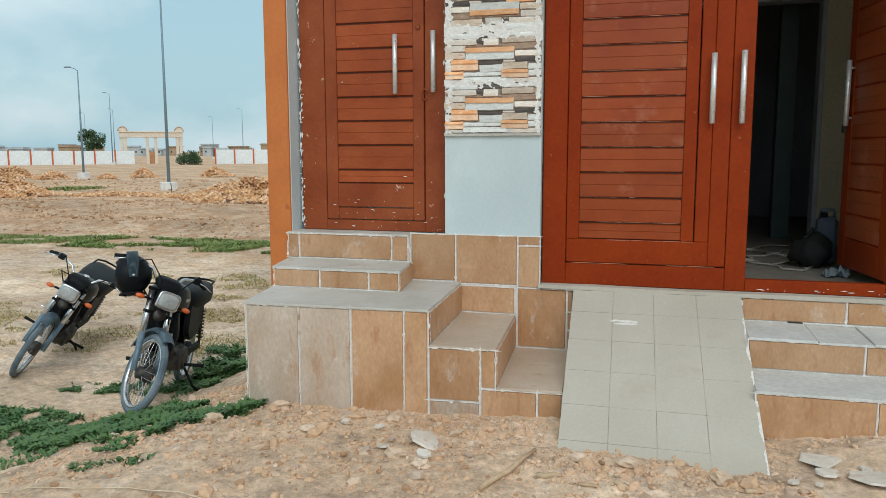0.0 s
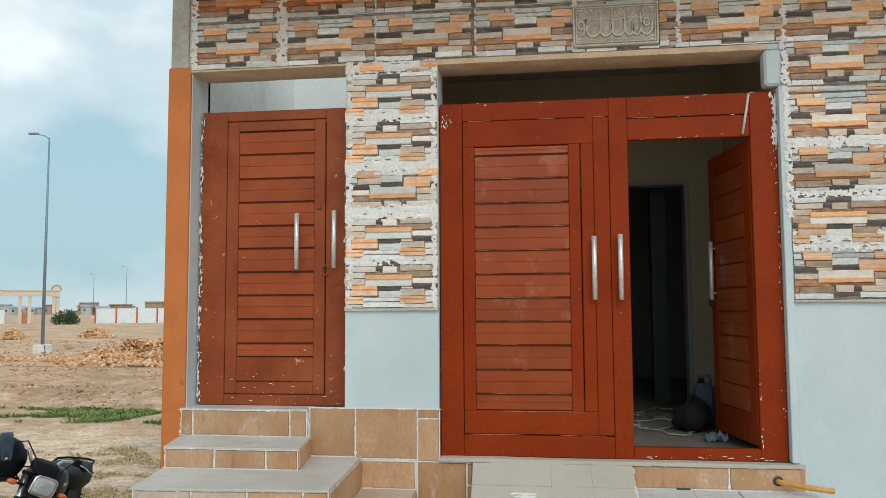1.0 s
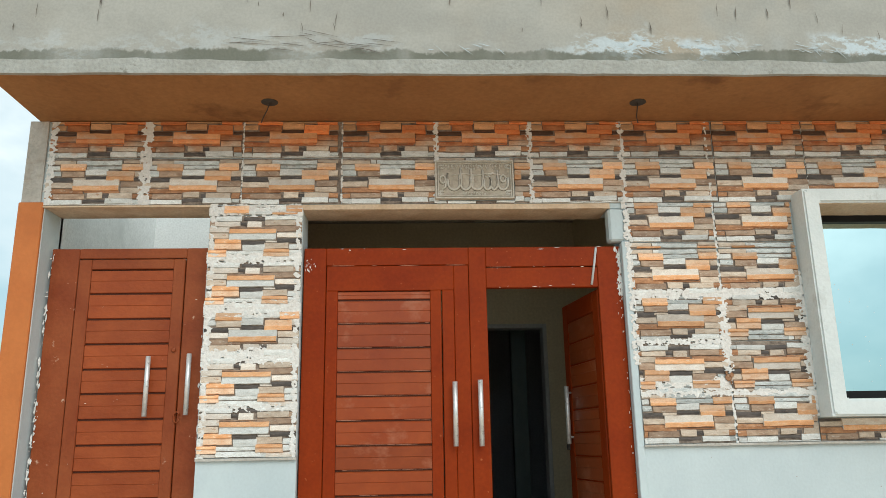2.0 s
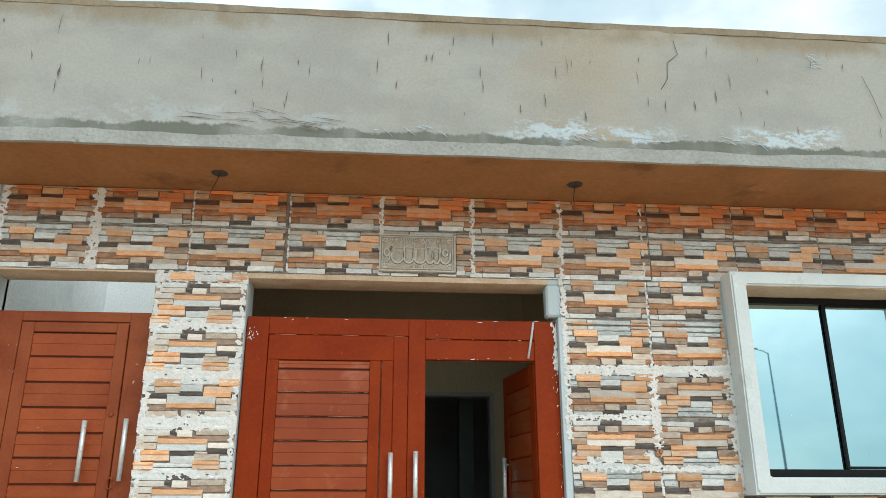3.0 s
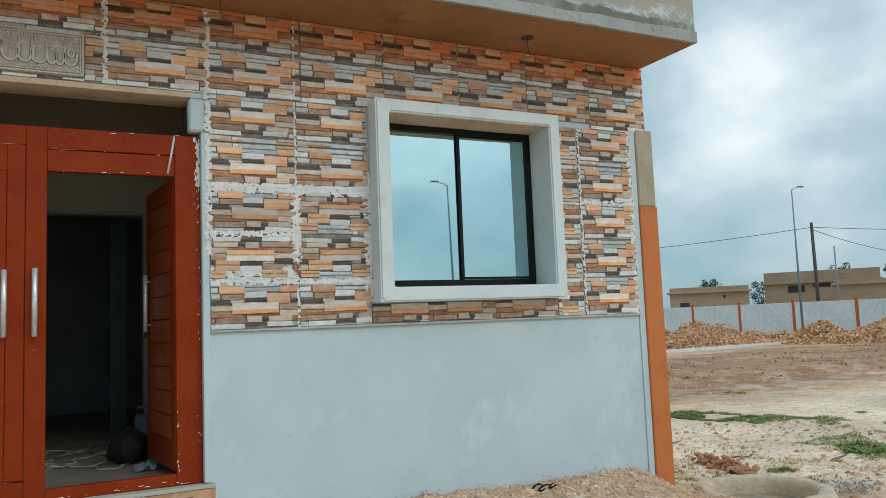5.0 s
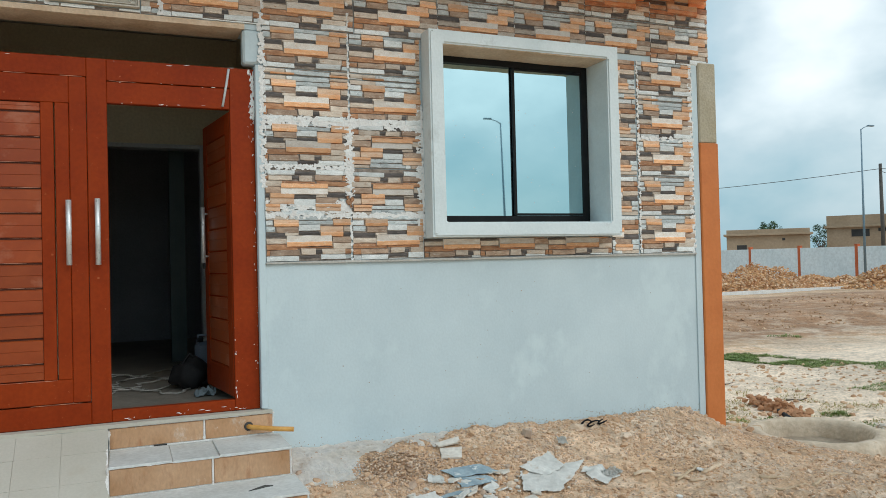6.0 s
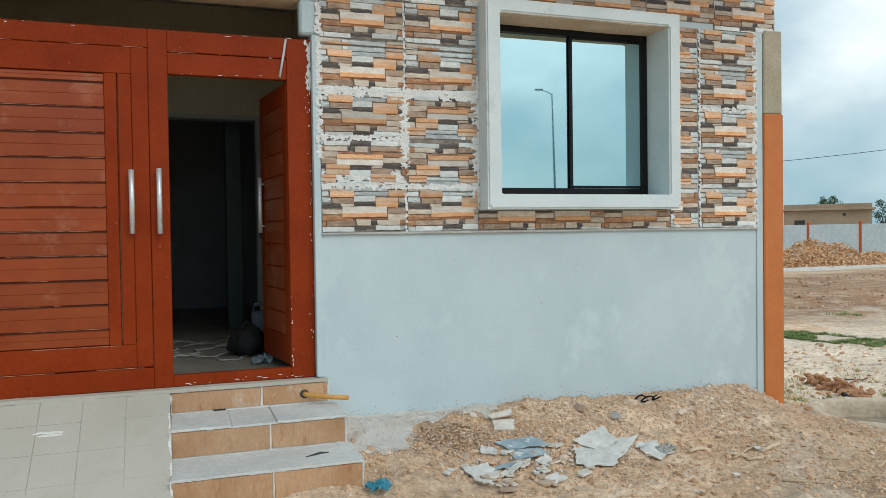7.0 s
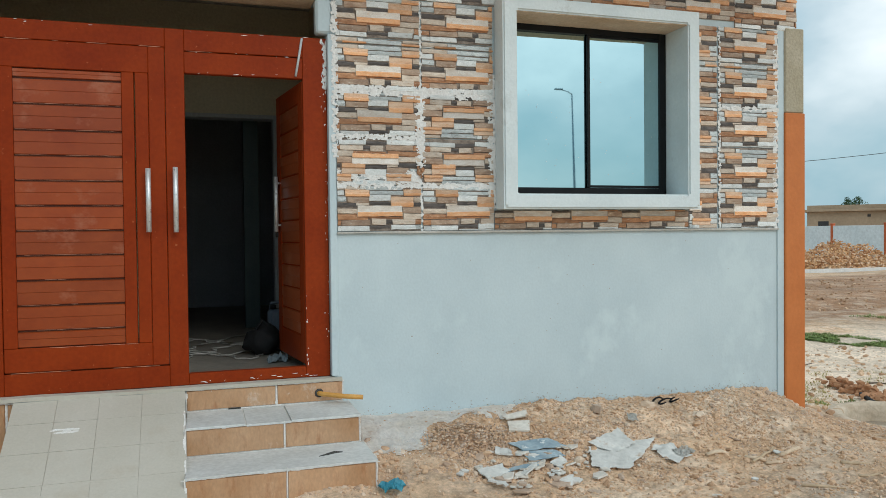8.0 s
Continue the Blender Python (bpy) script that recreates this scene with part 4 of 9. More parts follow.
for nm, dims in (("wall_west", (XL, -1.742, 0.25, 9.0, -0.7, 4.6)), ("wall_east", (5.93, XR, 0.25, 9.0, -0.7, ROOF)), ("wall_back", (XL, XR, 9.0, 9.2, -0.7, ROOF))):
    b = bmesh.new()
    box(b, *dims)
    tagged(put(nm, b, PASSWHITE), "plain white plastered outer wall of the house", "wall", kind="structure")
b = bmesh.new()
box(b, -0.63, -0.45, 0.25, 9.0, -0.7, ROOF)
tagged(put("wall_partition", b, CREAM), "cream wall between side passage and entrance room", "wall", kind="structure")
PASS = thing("wall_passage", "white wall across the open side passage", "wall", kind="structure")
b = bmesh.new()
box(b, -1.742, -0.63, 2.2, 2.35, 0.9, 4.6)
part("masonry", b, PASSWHITE, PASS)
b = bmesh.new()
for k in range(7):
    x = -0.98 + 0.05 * k
    top = 4.32
    bot = 4.30 - 0.62 * (k / 6.0) ** 0.6
    box(b, x, x + 0.046, 2.175, 2.2, bot, top, 0.003)
part("raw_boards", b, RAWBOARD, PASS, "unpainted tan boards on the wall")
b = bmesh.new()
box(b, -0.82, -0.64, 2.16, 2.2, 3.62, 3.74, 0.004)
box(b, -0.95, -0.64, 2.15, 2.2, 3.60, 3.615, 0.002)
part("vent_box", b, DGREEN, PASS, "small dark green box on the wall")

# entrance room
b = bmesh.new()
box(b, -0.45, 5.93, 0.25, 9.0, 0.55, 0.79)
box(b, 0.0, 2.2, 0.06, 0.25, 0.765, 0.79)
tagged(put("floor", b, INFLOOR), "dusty grey floor inside the entrance room", "floor", kind="structure")
b = bmesh.new()
box(b, 2.42, 2.6, 0.25, 2.75, 0.79, ROOF)
tagged(put("wall_room_east", b, CREAM), "cream painted wall of the entrance room", "wall", kind="structure")
b = bmesh.new()
box(b, -0.45, 1.0, 2.6, 2.75, 0.79, ROOF)
box(b, 2.065, 2.42, 2.6, 2.75, 0.79, ROOF)
box(b, 1.0, 2.065, 2.6, 2.75, 2.93, ROOF)
tagged(put("wall_room_back", b, CREAM), "cream painted back wall with a dark doorway", "wall", kind="structure")
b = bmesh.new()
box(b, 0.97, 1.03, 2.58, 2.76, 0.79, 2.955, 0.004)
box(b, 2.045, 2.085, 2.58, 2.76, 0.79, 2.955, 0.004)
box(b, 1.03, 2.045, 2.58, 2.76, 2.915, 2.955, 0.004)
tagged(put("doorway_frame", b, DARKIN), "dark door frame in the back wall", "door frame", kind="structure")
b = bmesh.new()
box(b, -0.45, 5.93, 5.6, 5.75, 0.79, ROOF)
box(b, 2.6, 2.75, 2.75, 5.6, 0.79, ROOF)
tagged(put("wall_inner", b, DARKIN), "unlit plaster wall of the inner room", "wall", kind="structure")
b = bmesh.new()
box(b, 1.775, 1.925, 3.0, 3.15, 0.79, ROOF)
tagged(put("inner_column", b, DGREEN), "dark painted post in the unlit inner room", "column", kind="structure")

# roof, soffit and parapet
b = bmesh.new()
box(b, -0.63, XR - 0.03, 0.0, 9.2, ROOF + 0.004, 4.18)
tagged(put("roof", b, PLASTER), "flat concrete roof slab", "roof", kind="structure")
b = bmesh.new()
box(b, -1.83, 6.105, -0.70, 0.0, ROOF, 4.075)
tagged(put("ceiling", b, SOFFIT), "brown stained underside of the projecting slab", "soffit", kind="structure")
PARA = thing("parapet", "weathered grey cement parapet over the house front", "parapet", kind="structure")


b = bmesh.new()
uneven_band(b, -1.83, 6.105, -0.715, -0.58, 4.07, 5.045, 70, 0.0, 0.01, 2.0, 0.006)
part("rendered_face", b, FASCIA, PARA)
b = bmesh.new()
uneven_band(b, -1.835, 6.11, -0.7195, -0.57, 5.04, 5.09, 90, 0.010, 0.014, 5.0, 0.006)
part("coping", b, COPING, PARA, "stained cement coping along the top")
b = bmesh.new()
uneven_band(b, -1.835, 6.112, -0.730, -0.70, 4.022, 4.115, 160, 0.006, 0.030, 11.0, 0.006)
part("drip_edge", b, LIP, PARA, "ragged pale drip edge along the bottom")
b = bmesh.new()
box(b, -1.83, -1.70, -0.58, 0.35, 4.075, 5.05, 0.01)
box(b, 5.975, 6.105, -0.58, 9.2, 4.19, 5.05, 0.01)
part("return_wall", b, FASCIA, PARA)

rng = np.random.default_rng(5)
b = bmesh.new()
for k in range(75):
    x, z, ln = rng.uniform(-1.7, 6.0), rng.uniform(4.3, 4.93), rng.uniform(0.03, 0.14)
    ln *= 1.6 if rng.random() < 0.15 else 1
    t = rng.uniform(-0.012, 0.012)
    wd = rng.uniform(0.0015, 0.005)
    y = -0.7225
    vs = [b.verts.new(p) for p in ((x, y, z - ln / 2), (x + wd, y - 0.001, z), (x + t, y, z + ln / 2), (x - wd, y - 0.001, z))]
    b.faces.new(vs)
for k in range(22):
    x, z = rng.uniform(-0.35, 0.6), 4.16 + rng.uniform(0.0, 0.14)
    ln, an, y = rng.uniform(0.05, 0.17), -0.16 + rng.normal(0, 0.12), -0.7228
    dx, dz = ln * math.cos(an), ln * math.sin(an)
    b.faces.new([b.verts.new(p) for p in ((x - dx, y, z - dz), (x, y - 0.001, z - 0.0022), (x + dx, y, z + dz), (x, y - 0.001, z + 0.0022))])
pts = [(2.93, -0.7235, 4.97), (2.95, -0.7235, 4.86), (2.87, -0.7235, 4.79), (2.86, -0.7235, 4.66), (2.81, -0.7235, 4.58)]
sweep(b, pts, 0.0022, 4)
pts = [(4.28, -0.7235, 4.75), (4.33, -0.7235, 4.6), (4.37, -0.7235, 4.42)]
sweep(b, pts, 0.0018, 4)
part("scratches", b, SCRATCH, PARA, "dark trowel scratches and a hairline crack")
b = bmesh.new()
for x0, wid, n in ((2.5, 0.9, 34), (3.35, 0.3, 16), (1.1, 0.5, 8), (3.95, 0.10, 14), (5.43, 0.12, 14), (5.15, 0.5, 10)):
    for k in range(n):
        x, z = x0 + rng.uniform(-wid / 2, wid / 2), 4.17 + abs(rng.normal(0, 0.05)) + (0.62 if wid < 0.2 else 0)
        ln, wd, an = rng.uniform(0.02, 0.07), rng.uniform(0.0015, 0.004), rng.uniform(-0.9, 0.2)
        dx, dz, y = ln * math.cos(an), ln * math.sin(an), -0.7225 - 0.0004 * k / n
        b.faces.new([b.verts.new(p) for p in ((x - dx, y, z - dz), (x + 0.3 * dx, y, z + 0.3 * dz - wd), (x + dx, y, z + dz), (x - 0.2 * dx, y, z - 0.2 * dz + wd))])
part("whitewash_smears", b, LIMEWASH, PARA, "pale blue-white wash smeared near the lower edge")

# wiring points in the soffit
for k, x in enumerate((-0.196, 2.272, 4.675)):
    wp = thing("ceiling_wire_point", "dark round wiring hole in the soffit with hanging wire", "wire point", pose(x, -0.324, ROOF), "wiring points in the soffit")
    b = bmesh.new()
    lathe(b, [(0.055, -0.004), (0.055, 0.0), (0.042, -0.001), (0.040, -0.003)], 16)
    part("junction_box", b, WIRED, wp, local=True)
    b = bmesh.new()
    sw = 0.03 * (k - 1)
    sweep(b, [(0.0, 0.0, 0.0), (sw * 0.3 - 0.005, 0.01, -0.05), (sw - 0.01, 0.02, -0.10), (sw - 0.02 + 0.01 * k, 0.0, -0.15)], 0.0035, 5)
    part("wire", b, WIRED, wp, local=True)

# name plaque over the gate
PLQ = thing("wall_plaque", "grey relief plaque with carved ornamental script above the gate", "plaque", pose(1.176, -0.03, 3.433))
b = bmesh.new()
box(b, 0.902, 1.451, -0.034, -0.010, 3.433, 3.714, 0.003)
part("slab", b, PLAQUE, PLQ)
b = bmesh.new()
for o, t_ in ((0.0, 0.009), (0.017, 0.006)):
    for x0, x1, z0, z1 in ((0.905 + o, 1.448 - o, 3.436 + o, 3.436 + o + t_), (0.905 + o, 1.448 - o, 3.711 - o - t_, 3.711 - o),
                           (0.905 + o, 0.905 + o + t_, 3.436 + o + t_, 3.711 - o - t_), (1.448 - o - t_, 1.448 - o, 3.436 + o + t_, 3.711 - o - t_)):
        box(b, x0, x1, -0.046, -0.034, z0, z1, 0.002)
part("border", b, PLAQUEHI, PLQ)
b = bmesh.new()


# Wider dark strokes under the pale ones paint the shade round the relief.
stroke_shade = bmesh.new()


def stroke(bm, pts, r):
    sweep(stroke_shade, [(0.902 + u * 0.549, -0.0285, 3.433 + v * 0.281) for u, v in pts], r * 1.5, 6)
    sweep(bm, [(0.902 + u * 0.549, -0.0385, 3.433 + v * 0.281) for u, v in pts], r * 0.95, 6)


def curl(u, v, ru, rv, a0, a1, n=9):
    return [(u + ru * math.cos(a), v + rv * math.sin(a)) for a in np.linspace(a0, a1, n)]


# large bowls with tall strokes between them, hooks at both ends
for u, w in ((0.24, 0.075), (0.385, 0.065), (0.53, 0.075), (0.66, 0.045), (0.745, 0.045), (0.86, 0.065)):
    arc = curl(u, 0.40, w, 0.17, math.pi, 2 * math.pi)
    stroke(b, [(arc[0][0], 0.50)] + arc + [(arc[-1][0], 0.54)], 0.0085)
for u, top in ((0.31, 0.62), (0.325, 0.78), (0.455, 0.78), (0.475, 0.62), (0.605, 0.74), (0.79, 0.74)):
    stroke(b, [(u, 0.30), (u + 0.004, 0.52), (u, top)], 0.008)
stroke(b, curl(0.10, 0.50, 0.035, 0.10, -0.5, 5.2) + [(0.16, 0.66), (0.13, 0.30), (0.09, 0.24)], 0.0075)
stroke(b, curl(0.86, 0.52, 0.035, 0.09, 0, 6.2), 0.0075)
stroke(b, [(0.22, 0.60), (0.36, 0.66), (0.52, 0.60), (0.66, 0.66), (0.83, 0.62)], 0.0045)
for k in range(3):
    stroke(b, [(0.60 + 0.02 * k, 0.50 + 0.05 * k), (0.70 + 0.02 * k, 0.58 + 0.05 * k)], 0.004)
rq = np.random.default_rng(3)
for row_v, n_, amp in ((0.85, 26, 0.035), (0.79, 14, 0.03), (0.13, 12, 0.03)):
    for k in range(n_):
        u = (0.12 + 0.76 * k / n_ if row_v > 0.5 else 0.36 + 0.28 * k / n_) + rq.uniform(-0.01, 0.01)
        stroke(b, curl(u, row_v + rq.uniform(-0.01, 0.01), 0.010, amp * rq.uniform(0.5, 1.2), rq.uniform(0, 2), rq.uniform(3.5, 6), 5), 0.0038)
for u, v in ((0.08, 0.83), (0.92, 0.83), (0.08, 0.16), (0.92, 0.16)):
    stroke(b, curl(u, v, 0.035, 0.05, 0.4, 5.6), 0.0045)
    stroke(b, curl(u, v, 0.016, 0.024, 0.4, 5.6), 0.004)
part("relief_script", b, PLAQUEHI, PLQ, "raised illegible calligraphic strokes")
part("dirty_grooves", stroke_shade, WIRED, PLQ, "dark outlines painting the shade round the raised strokes")


# ---- doors ----
def handle(parent, x, y, z0, z1, name="handle"):
    b = bmesh.new()
    sweep(b, [(x, y, z0), (x, y, z1)], 0.0165, 10)
    for z in (z0 + 0.05, z1 - 0.05):
        sweep(b, [(x, y, z), (x, y + 0.035, z)], 0.008, 8)
    part(name, b, CHROME, parent, "scratched steel pull handle")


def slat(parent, x0, x1, y, z0, z1, mat):
    """One horizontal board, its upper half a little proud of the lower."""
    b = bmesh.new()
    g = 0.0052
    zm = z0 + (z1 - z0) * 0.52
    prof = [(y, z0 + g), (y - 0.008, z0 + g + 0.004), (y - 0.008, zm), (y - 0.0115, zm + 0.003), (y - 0.0115, z1 - g - 0.005), (y, z1 - g)]
    l = [b.verts.new((x0, p, z)) for p, z in prof]
    r = [b.verts.new((x1, p, z)) for p, z in prof]
    for i in range(len(prof) - 1):
        b.faces.new((l[i], r[i], r[i + 1], l[i + 1]))
    b.faces.new(l)
    b.faces.new(r)
    part("slat", b, mat, parent)


D1 = thing("door_1", "closed red-brown slatted metal door with scuffed white-flecked paint", "door", pose(-1.17, 0.13, 1.075), kind="structure")
yd = 0.13
b = bmesh.new()
box(b, -1.715, -1.53, yd, yd + 0.05, 1.075, 3.14, 0.004)
box(b, -0.805, -0.64, yd, yd + 0.05, 1.075, 3.14, 0.004)
box(b, -1.53, -0.805, yd, yd + 0.05, 3.07, 3.14, 0.004)
box(b, -1.53, -0.805, yd, yd + 0.05, 1.075, 1.148, 0.004)
part("door_frame", b, DOOROLD, D1)
b = bmesh.new()
box(b, -1.524, -1.44, yd - 0.006, yd + 0.035, 1.154, 3.062, 0.004)
box(b, -0.888, -0.811, yd - 0.006, yd + 0.035, 1.154, 3.062, 0.004)
box(b, -1.44, -0.888, yd - 0.004, yd + 0.035, 1.24, 1.402, 0.004)
box(b, -1.44, -0.888, yd - 0.004, yd + 0.035, 1.154, 1.233, 0.004)
box(b, -1.44, -0.888, yd - 0.004, yd + 0.035, 2.995, 3.062, 0.004)
leaf1 = part("leaf", b, DOOROLD, D1)
# Backing is coloured dark so the slat gaps read as shaded.
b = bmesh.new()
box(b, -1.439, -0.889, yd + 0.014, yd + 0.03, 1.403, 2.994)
part("backing", b, SHADOWGAP, leaf1, "backing coloured dark for the shade between slats")
zz = [1.404, 1.497, 1.665, 1.83, 1.992, 2.158, 2.317, 2.484, 2.652, 2.825, 2.992]
for a, c in zip(zz, zz[1:]):
    slat(leaf1, -1.438, -0.890, yd + 0.012, a, c, SLATOLD)
b = bmesh.new()
lathe(b, [(0.016, 0.0), (0.016, 0.010), (0.009, 0.012)], 14, pose(-0.85, yd - 0.006, 2.44, 90))
part("lock", b, DOOROLD, leaf1, "round lock cylinder")
b = bmesh.new()
sweep(b, [(-0.80 + 0.02 * math.cos(a), yd - 0.02, 2.0 + 0.035 * math.sin(a)) for a in np.linspace(0.3, 5.9, 10)], 0.005, 6)
part("hasp", b, DOOROLD, leaf1, "small metal hasp ring")
handle(D1, -1.0, yd - 0.045, 2.007, 2.395)
handle(D1, -0.735, yd - 0.045, 2.012, 2.409)
b = bmesh.new()
rf = np.random.default_rng(8)
for k in range(260):
    sx = rf.random()
    if sx < 0.46:
        x, z = -1.722 + abs(rf.normal(0, 0.012)), rf.uniform(1.1, 3.1)
    elif sx < 0.80:
        x, z = -0.642 - abs(rf.normal(0, 0.012)), rf.uniform(1.1, 2.6)
    else:
        x, z = rf.uniform(-1.7, -0.65), 1.09 + abs(rf.normal(0, 0.11)) + (rf.uniform(0, 1.9) if rf.random() < 0.08 else 0)
    h, wd = 0.003 + 0.030 * rf.random() ** 2, 0.0015 + 0.007 * rf.random()
    if sx >= 0.80:
        h, wd = rf.uniform(0.0008, 0.003), 0.002 + 0.014 * rf.random() ** 2
    y = yd - 0.0075 - 0.00002 * k
    b.faces.new([b.verts.new(p) for p in ((x - wd, y, z - h * 0.3), (x, y - 0.0006, z - h), (x + wd, y, z + h * 0.2), (x + wd * 0.3, y, z + h), (x - wd * 0.6, y, z + h * 0.5))])
part("paint_flakes", b, FLAKE, D1, "white plaster splashes along the frame edge")

D2 = thing("door_2", "red-brown slatted double gate with one leaf standing open", "door", pose(1.1, 0.05, 0.775), kind="structure")
yd = 0.045
b = bmesh.new()
box(b, 0.008, 0.158, yd, yd + 0.06, 0.775, 3.11, 0.004)
box(b, 1.125, 1.243, yd, yd + 0.06, 0.775, 3.11, 0.004)
box(b, 2.012, 2.176, yd, yd + 0.06, 0.775, 3.11, 0.004)
box(b, 0.158, 1.125, yd + 0.002, yd + 0.058, 2.988, 3.11, 0.004)
box(b, 0.158, 1.125, yd + 0.002, yd + 0.058, 0.775, 0.912, 0.004)
box(b, 1.243, 2.012, yd + 0.002, yd + 0.058, 2.972, 3.11, 0.004)
box(b, 1.243, 2.012, yd + 0.004, yd + 0.058, 2.826, 2.966, 0.004)
box(b, 1.243, 2.012, yd + 0.002, yd + 0.058, 0.775, 0.85, 0.004)
part("door_frame", b, DOORRED, D2)
b = bmesh.new()
box(b, 0.162, 0.240, yd - 0.003, yd + 0.04, 1.07, 2.812, 0.004)
box(b, 0.860, 0.934, yd - 0.003, yd + 0.04, 1.07, 2.812, 0.004)
box(b, 0.941, 1.02, yd - 0.003, yd + 0.04, 1.07, 2.812, 0.004)
box(b, 1.022, 1.122, yd, yd + 0.04, 0.92, 2.984, 0.004)
box(b, 0.162, 1.022, yd, yd + 0.04, 2.812, 2.984, 0.004)
box(b, 0.162, 1.022, yd, yd + 0.04, 0.92, 1.07, 0.004)
leaf2 = part("leaf", b, DOORRED, D2)
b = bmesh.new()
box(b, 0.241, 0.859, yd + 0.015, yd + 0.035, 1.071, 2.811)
part("backing", b, SHADOWGAP, leaf2, "backing coloured dark for the shade between slats")
zz = [1.069, 1.175, 1.332, 1.49, 1.645, 1.80, 1.956, 2.113, 2.27, 2.428, 2.59, 2.749, 2.812]
for a, c in zip(zz, zz[1:]):
    slat(leaf2, 0.242, 0.858, yd + 0.013, a, c, SLAT)
handle(D2, 1.014, yd - 0.045, 1.786, 2.195)
handle(D2, 1.180, yd - 0.045, 1.784, 2.205)
# open leaf, swung inwards on the right-hand post
HX, HY = 2.008, 0.085
LD = Vector((-0.135, 0.991, 0.0)).normalized()
LN = Vector((-0.991, -0.135, 0.0)).normalized()
LM = Matrix(((LD.x, -LN.x, 0, HX), (LD.y, -LN.y, 0, HY), (0, 0, 1, 0), (0, 0, 0, 1)))
b = bmesh.new()
LW = 0.75
for d in ((0.0, 0.11), (LW - 0.11, LW)):
    box(b, d[0], d[1], 0.0, 0.045, 0.86, 2.818, 0.004)
box(b, 0.11, LW - 0.11, 0.0, 0.045, 2.68, 2.818, 0.004)
box(b, 0.11, LW - 0.11, 0.0, 0.045, 0.86, 1.05, 0.004)
box(b, 0.11, LW - 0.11, 0.012, 0.035, 1.05, 2.68)
open_leaf = part("open_leaf", b, DOORRED, D2, "gate leaf swung open into the room")
open_leaf.data.transform(LM)
before = set(bpy.data.objects)
zz = np.linspace(1.05, 2.68, 11)
for a, c in zip(zz, zz[1:]):
    slat(open_leaf, 0.112, LW - 0.112, 0.012, float(a), float(c), SLAT)
handle(open_leaf, LW - 0.10, -0.034, 1.784, 2.205)
b = bmesh.new()
box(b, LW - 0.02, LW + 0.035, -0.012, 0.03, 1.74, 1.80, 0.006)
part("latch", b, WIRED, open_leaf, "dark metal latch")
for ob in set(bpy.data.objects) - before:
    ob.data.transform(LM)
b = bmesh.new()
for k in range(200):
    sx = rf.random() if k < 130 else 0.95
    if sx < 0.6:
        x, z = 2.172 - abs(rf.normal(0, 0.014)), rf.choice([rf.uniform(2.7, 3.1), rf.uniform(1.0, 3.0)])
    elif sx < 0.75:
        x, z = 0.04 + rf.normal(0, 0.015), 2.99 + rf.normal(0, 0.02)
    elif sx < 0.85:
        x, z = rf.uniform(1.3, 2.15), 0.785 + abs(rf.normal(0, 0.012))
    else:
        x, z = rf.uniform(1.25, 2.0), rf.choice([2.968, 3.10, 2.83]) + rf.normal(0, 0.005)
        x = x if z < 3.0 else rf.uniform(0.0, 2.17)
    if 0.5 < sx < 0.6:
        x, z = 2.016 + abs(rf.normal(0, 0.004)), rf.uniform(0.84, 1.4)
    h, wd = 0.0015 + 0.012 * rf.random() ** 2, 0.001 + 0.004 * rf.random()
    if sx > 0.75:
        h, wd = rf.uniform(0.001, 0.003), 0.003 + 0.02 * rf.random() ** 2
    if k >= 130:
        # the badly chipped head of the hinge post
        x, z, h, wd = 2.172 - abs(rf.normal(0, 0.012)), rf.uniform(2.76, 3.09), rf.uniform(0.006, 0.024), rf.uniform(0.003, 0.010)
    y = yd - 0.0015 - 0.00002 * k
    b.faces.new([b.verts.new(p) for p in ((x - wd, y, z - h * 0.3), (x, y - 0.0006, z - h), (x + wd, y, z + h * 0.2), (x + wd * 0.3, y, z + h), (x - wd * 0.6, y, z + h * 0.5))])
part("paint_flakes", b, FLAKE, D2, "chipped white patches on the frame")
# Salmon strips paint worn edges and the highlight they catch.
b = bmesh.new()
for z, xa, xb, yy in [(1.0675, 0.245, 0.935, yd - 0.002), (0.9165, 0.20, 1.11, yd - 0.001), (2.986, 0.20, 1.10, yd - 0.001), (2.9695, 1.26, 2.0, yd - 0.001)] + [(z_ + 0.0045, 0.246, 0.854, yd + 0.0105) for z_ in (1.175, 1.332, 1.49, 1.645, 1.80, 1.956, 2.113, 2.27, 2.428, 2.59)]:
    x = xa
    while x < xb:
        w = min(xb - x, 0.03 + 0.16 * rf.random())
        if rf.random() < 0.72:
            h = rf.uniform(0.0008, 0.0019)
            b.faces.new([b.verts.new(p) for p in ((x, yy, z - h * 0.4), (x + w * 0.5, yy, z - h), (x + w, yy, z - h * 0.3), (x + w, yy, z + h * 0.5), (x + w * 0.4, yy, z + h), (x, yy, z + h * 0.6))])
        x += w + 0.004
part("worn_edge", b, WORNGLINT, D2, "pale worn paint with painted highlights along the board edges")
b = bmesh.new()
sweep(b, [(2.01, yd - 0.004, 3.10), (1.99, yd - 0.006, 2.98), (1.965, yd - 0.004, 2.84)], 0.008, 6)
part("loose_strip", b, GREYIN, D2, "grey dented strip hanging on the frame corner")

# ---- window ----
W1 = thing("window_1", "black aluminium sliding window with mirrored panes in a white surround", "window", pose(4.23, 0.0, 1.94), kind="structure")
b = bmesh.new()
xo0, xo1, zo0, zo1, xi0, xi1, zi0, zi1 = 3.402, 5.048, 1.93, 3.452, 3.512, 4.944, 2.040, 3.352
ring_o = [(xo0, zo0), (xo1, zo0), (xo1, zo1), (xo0, zo1)]
ring_i = [(xi0, zi0), (xi1, zi0), (xi1, zi1), (xi0, zi1)]
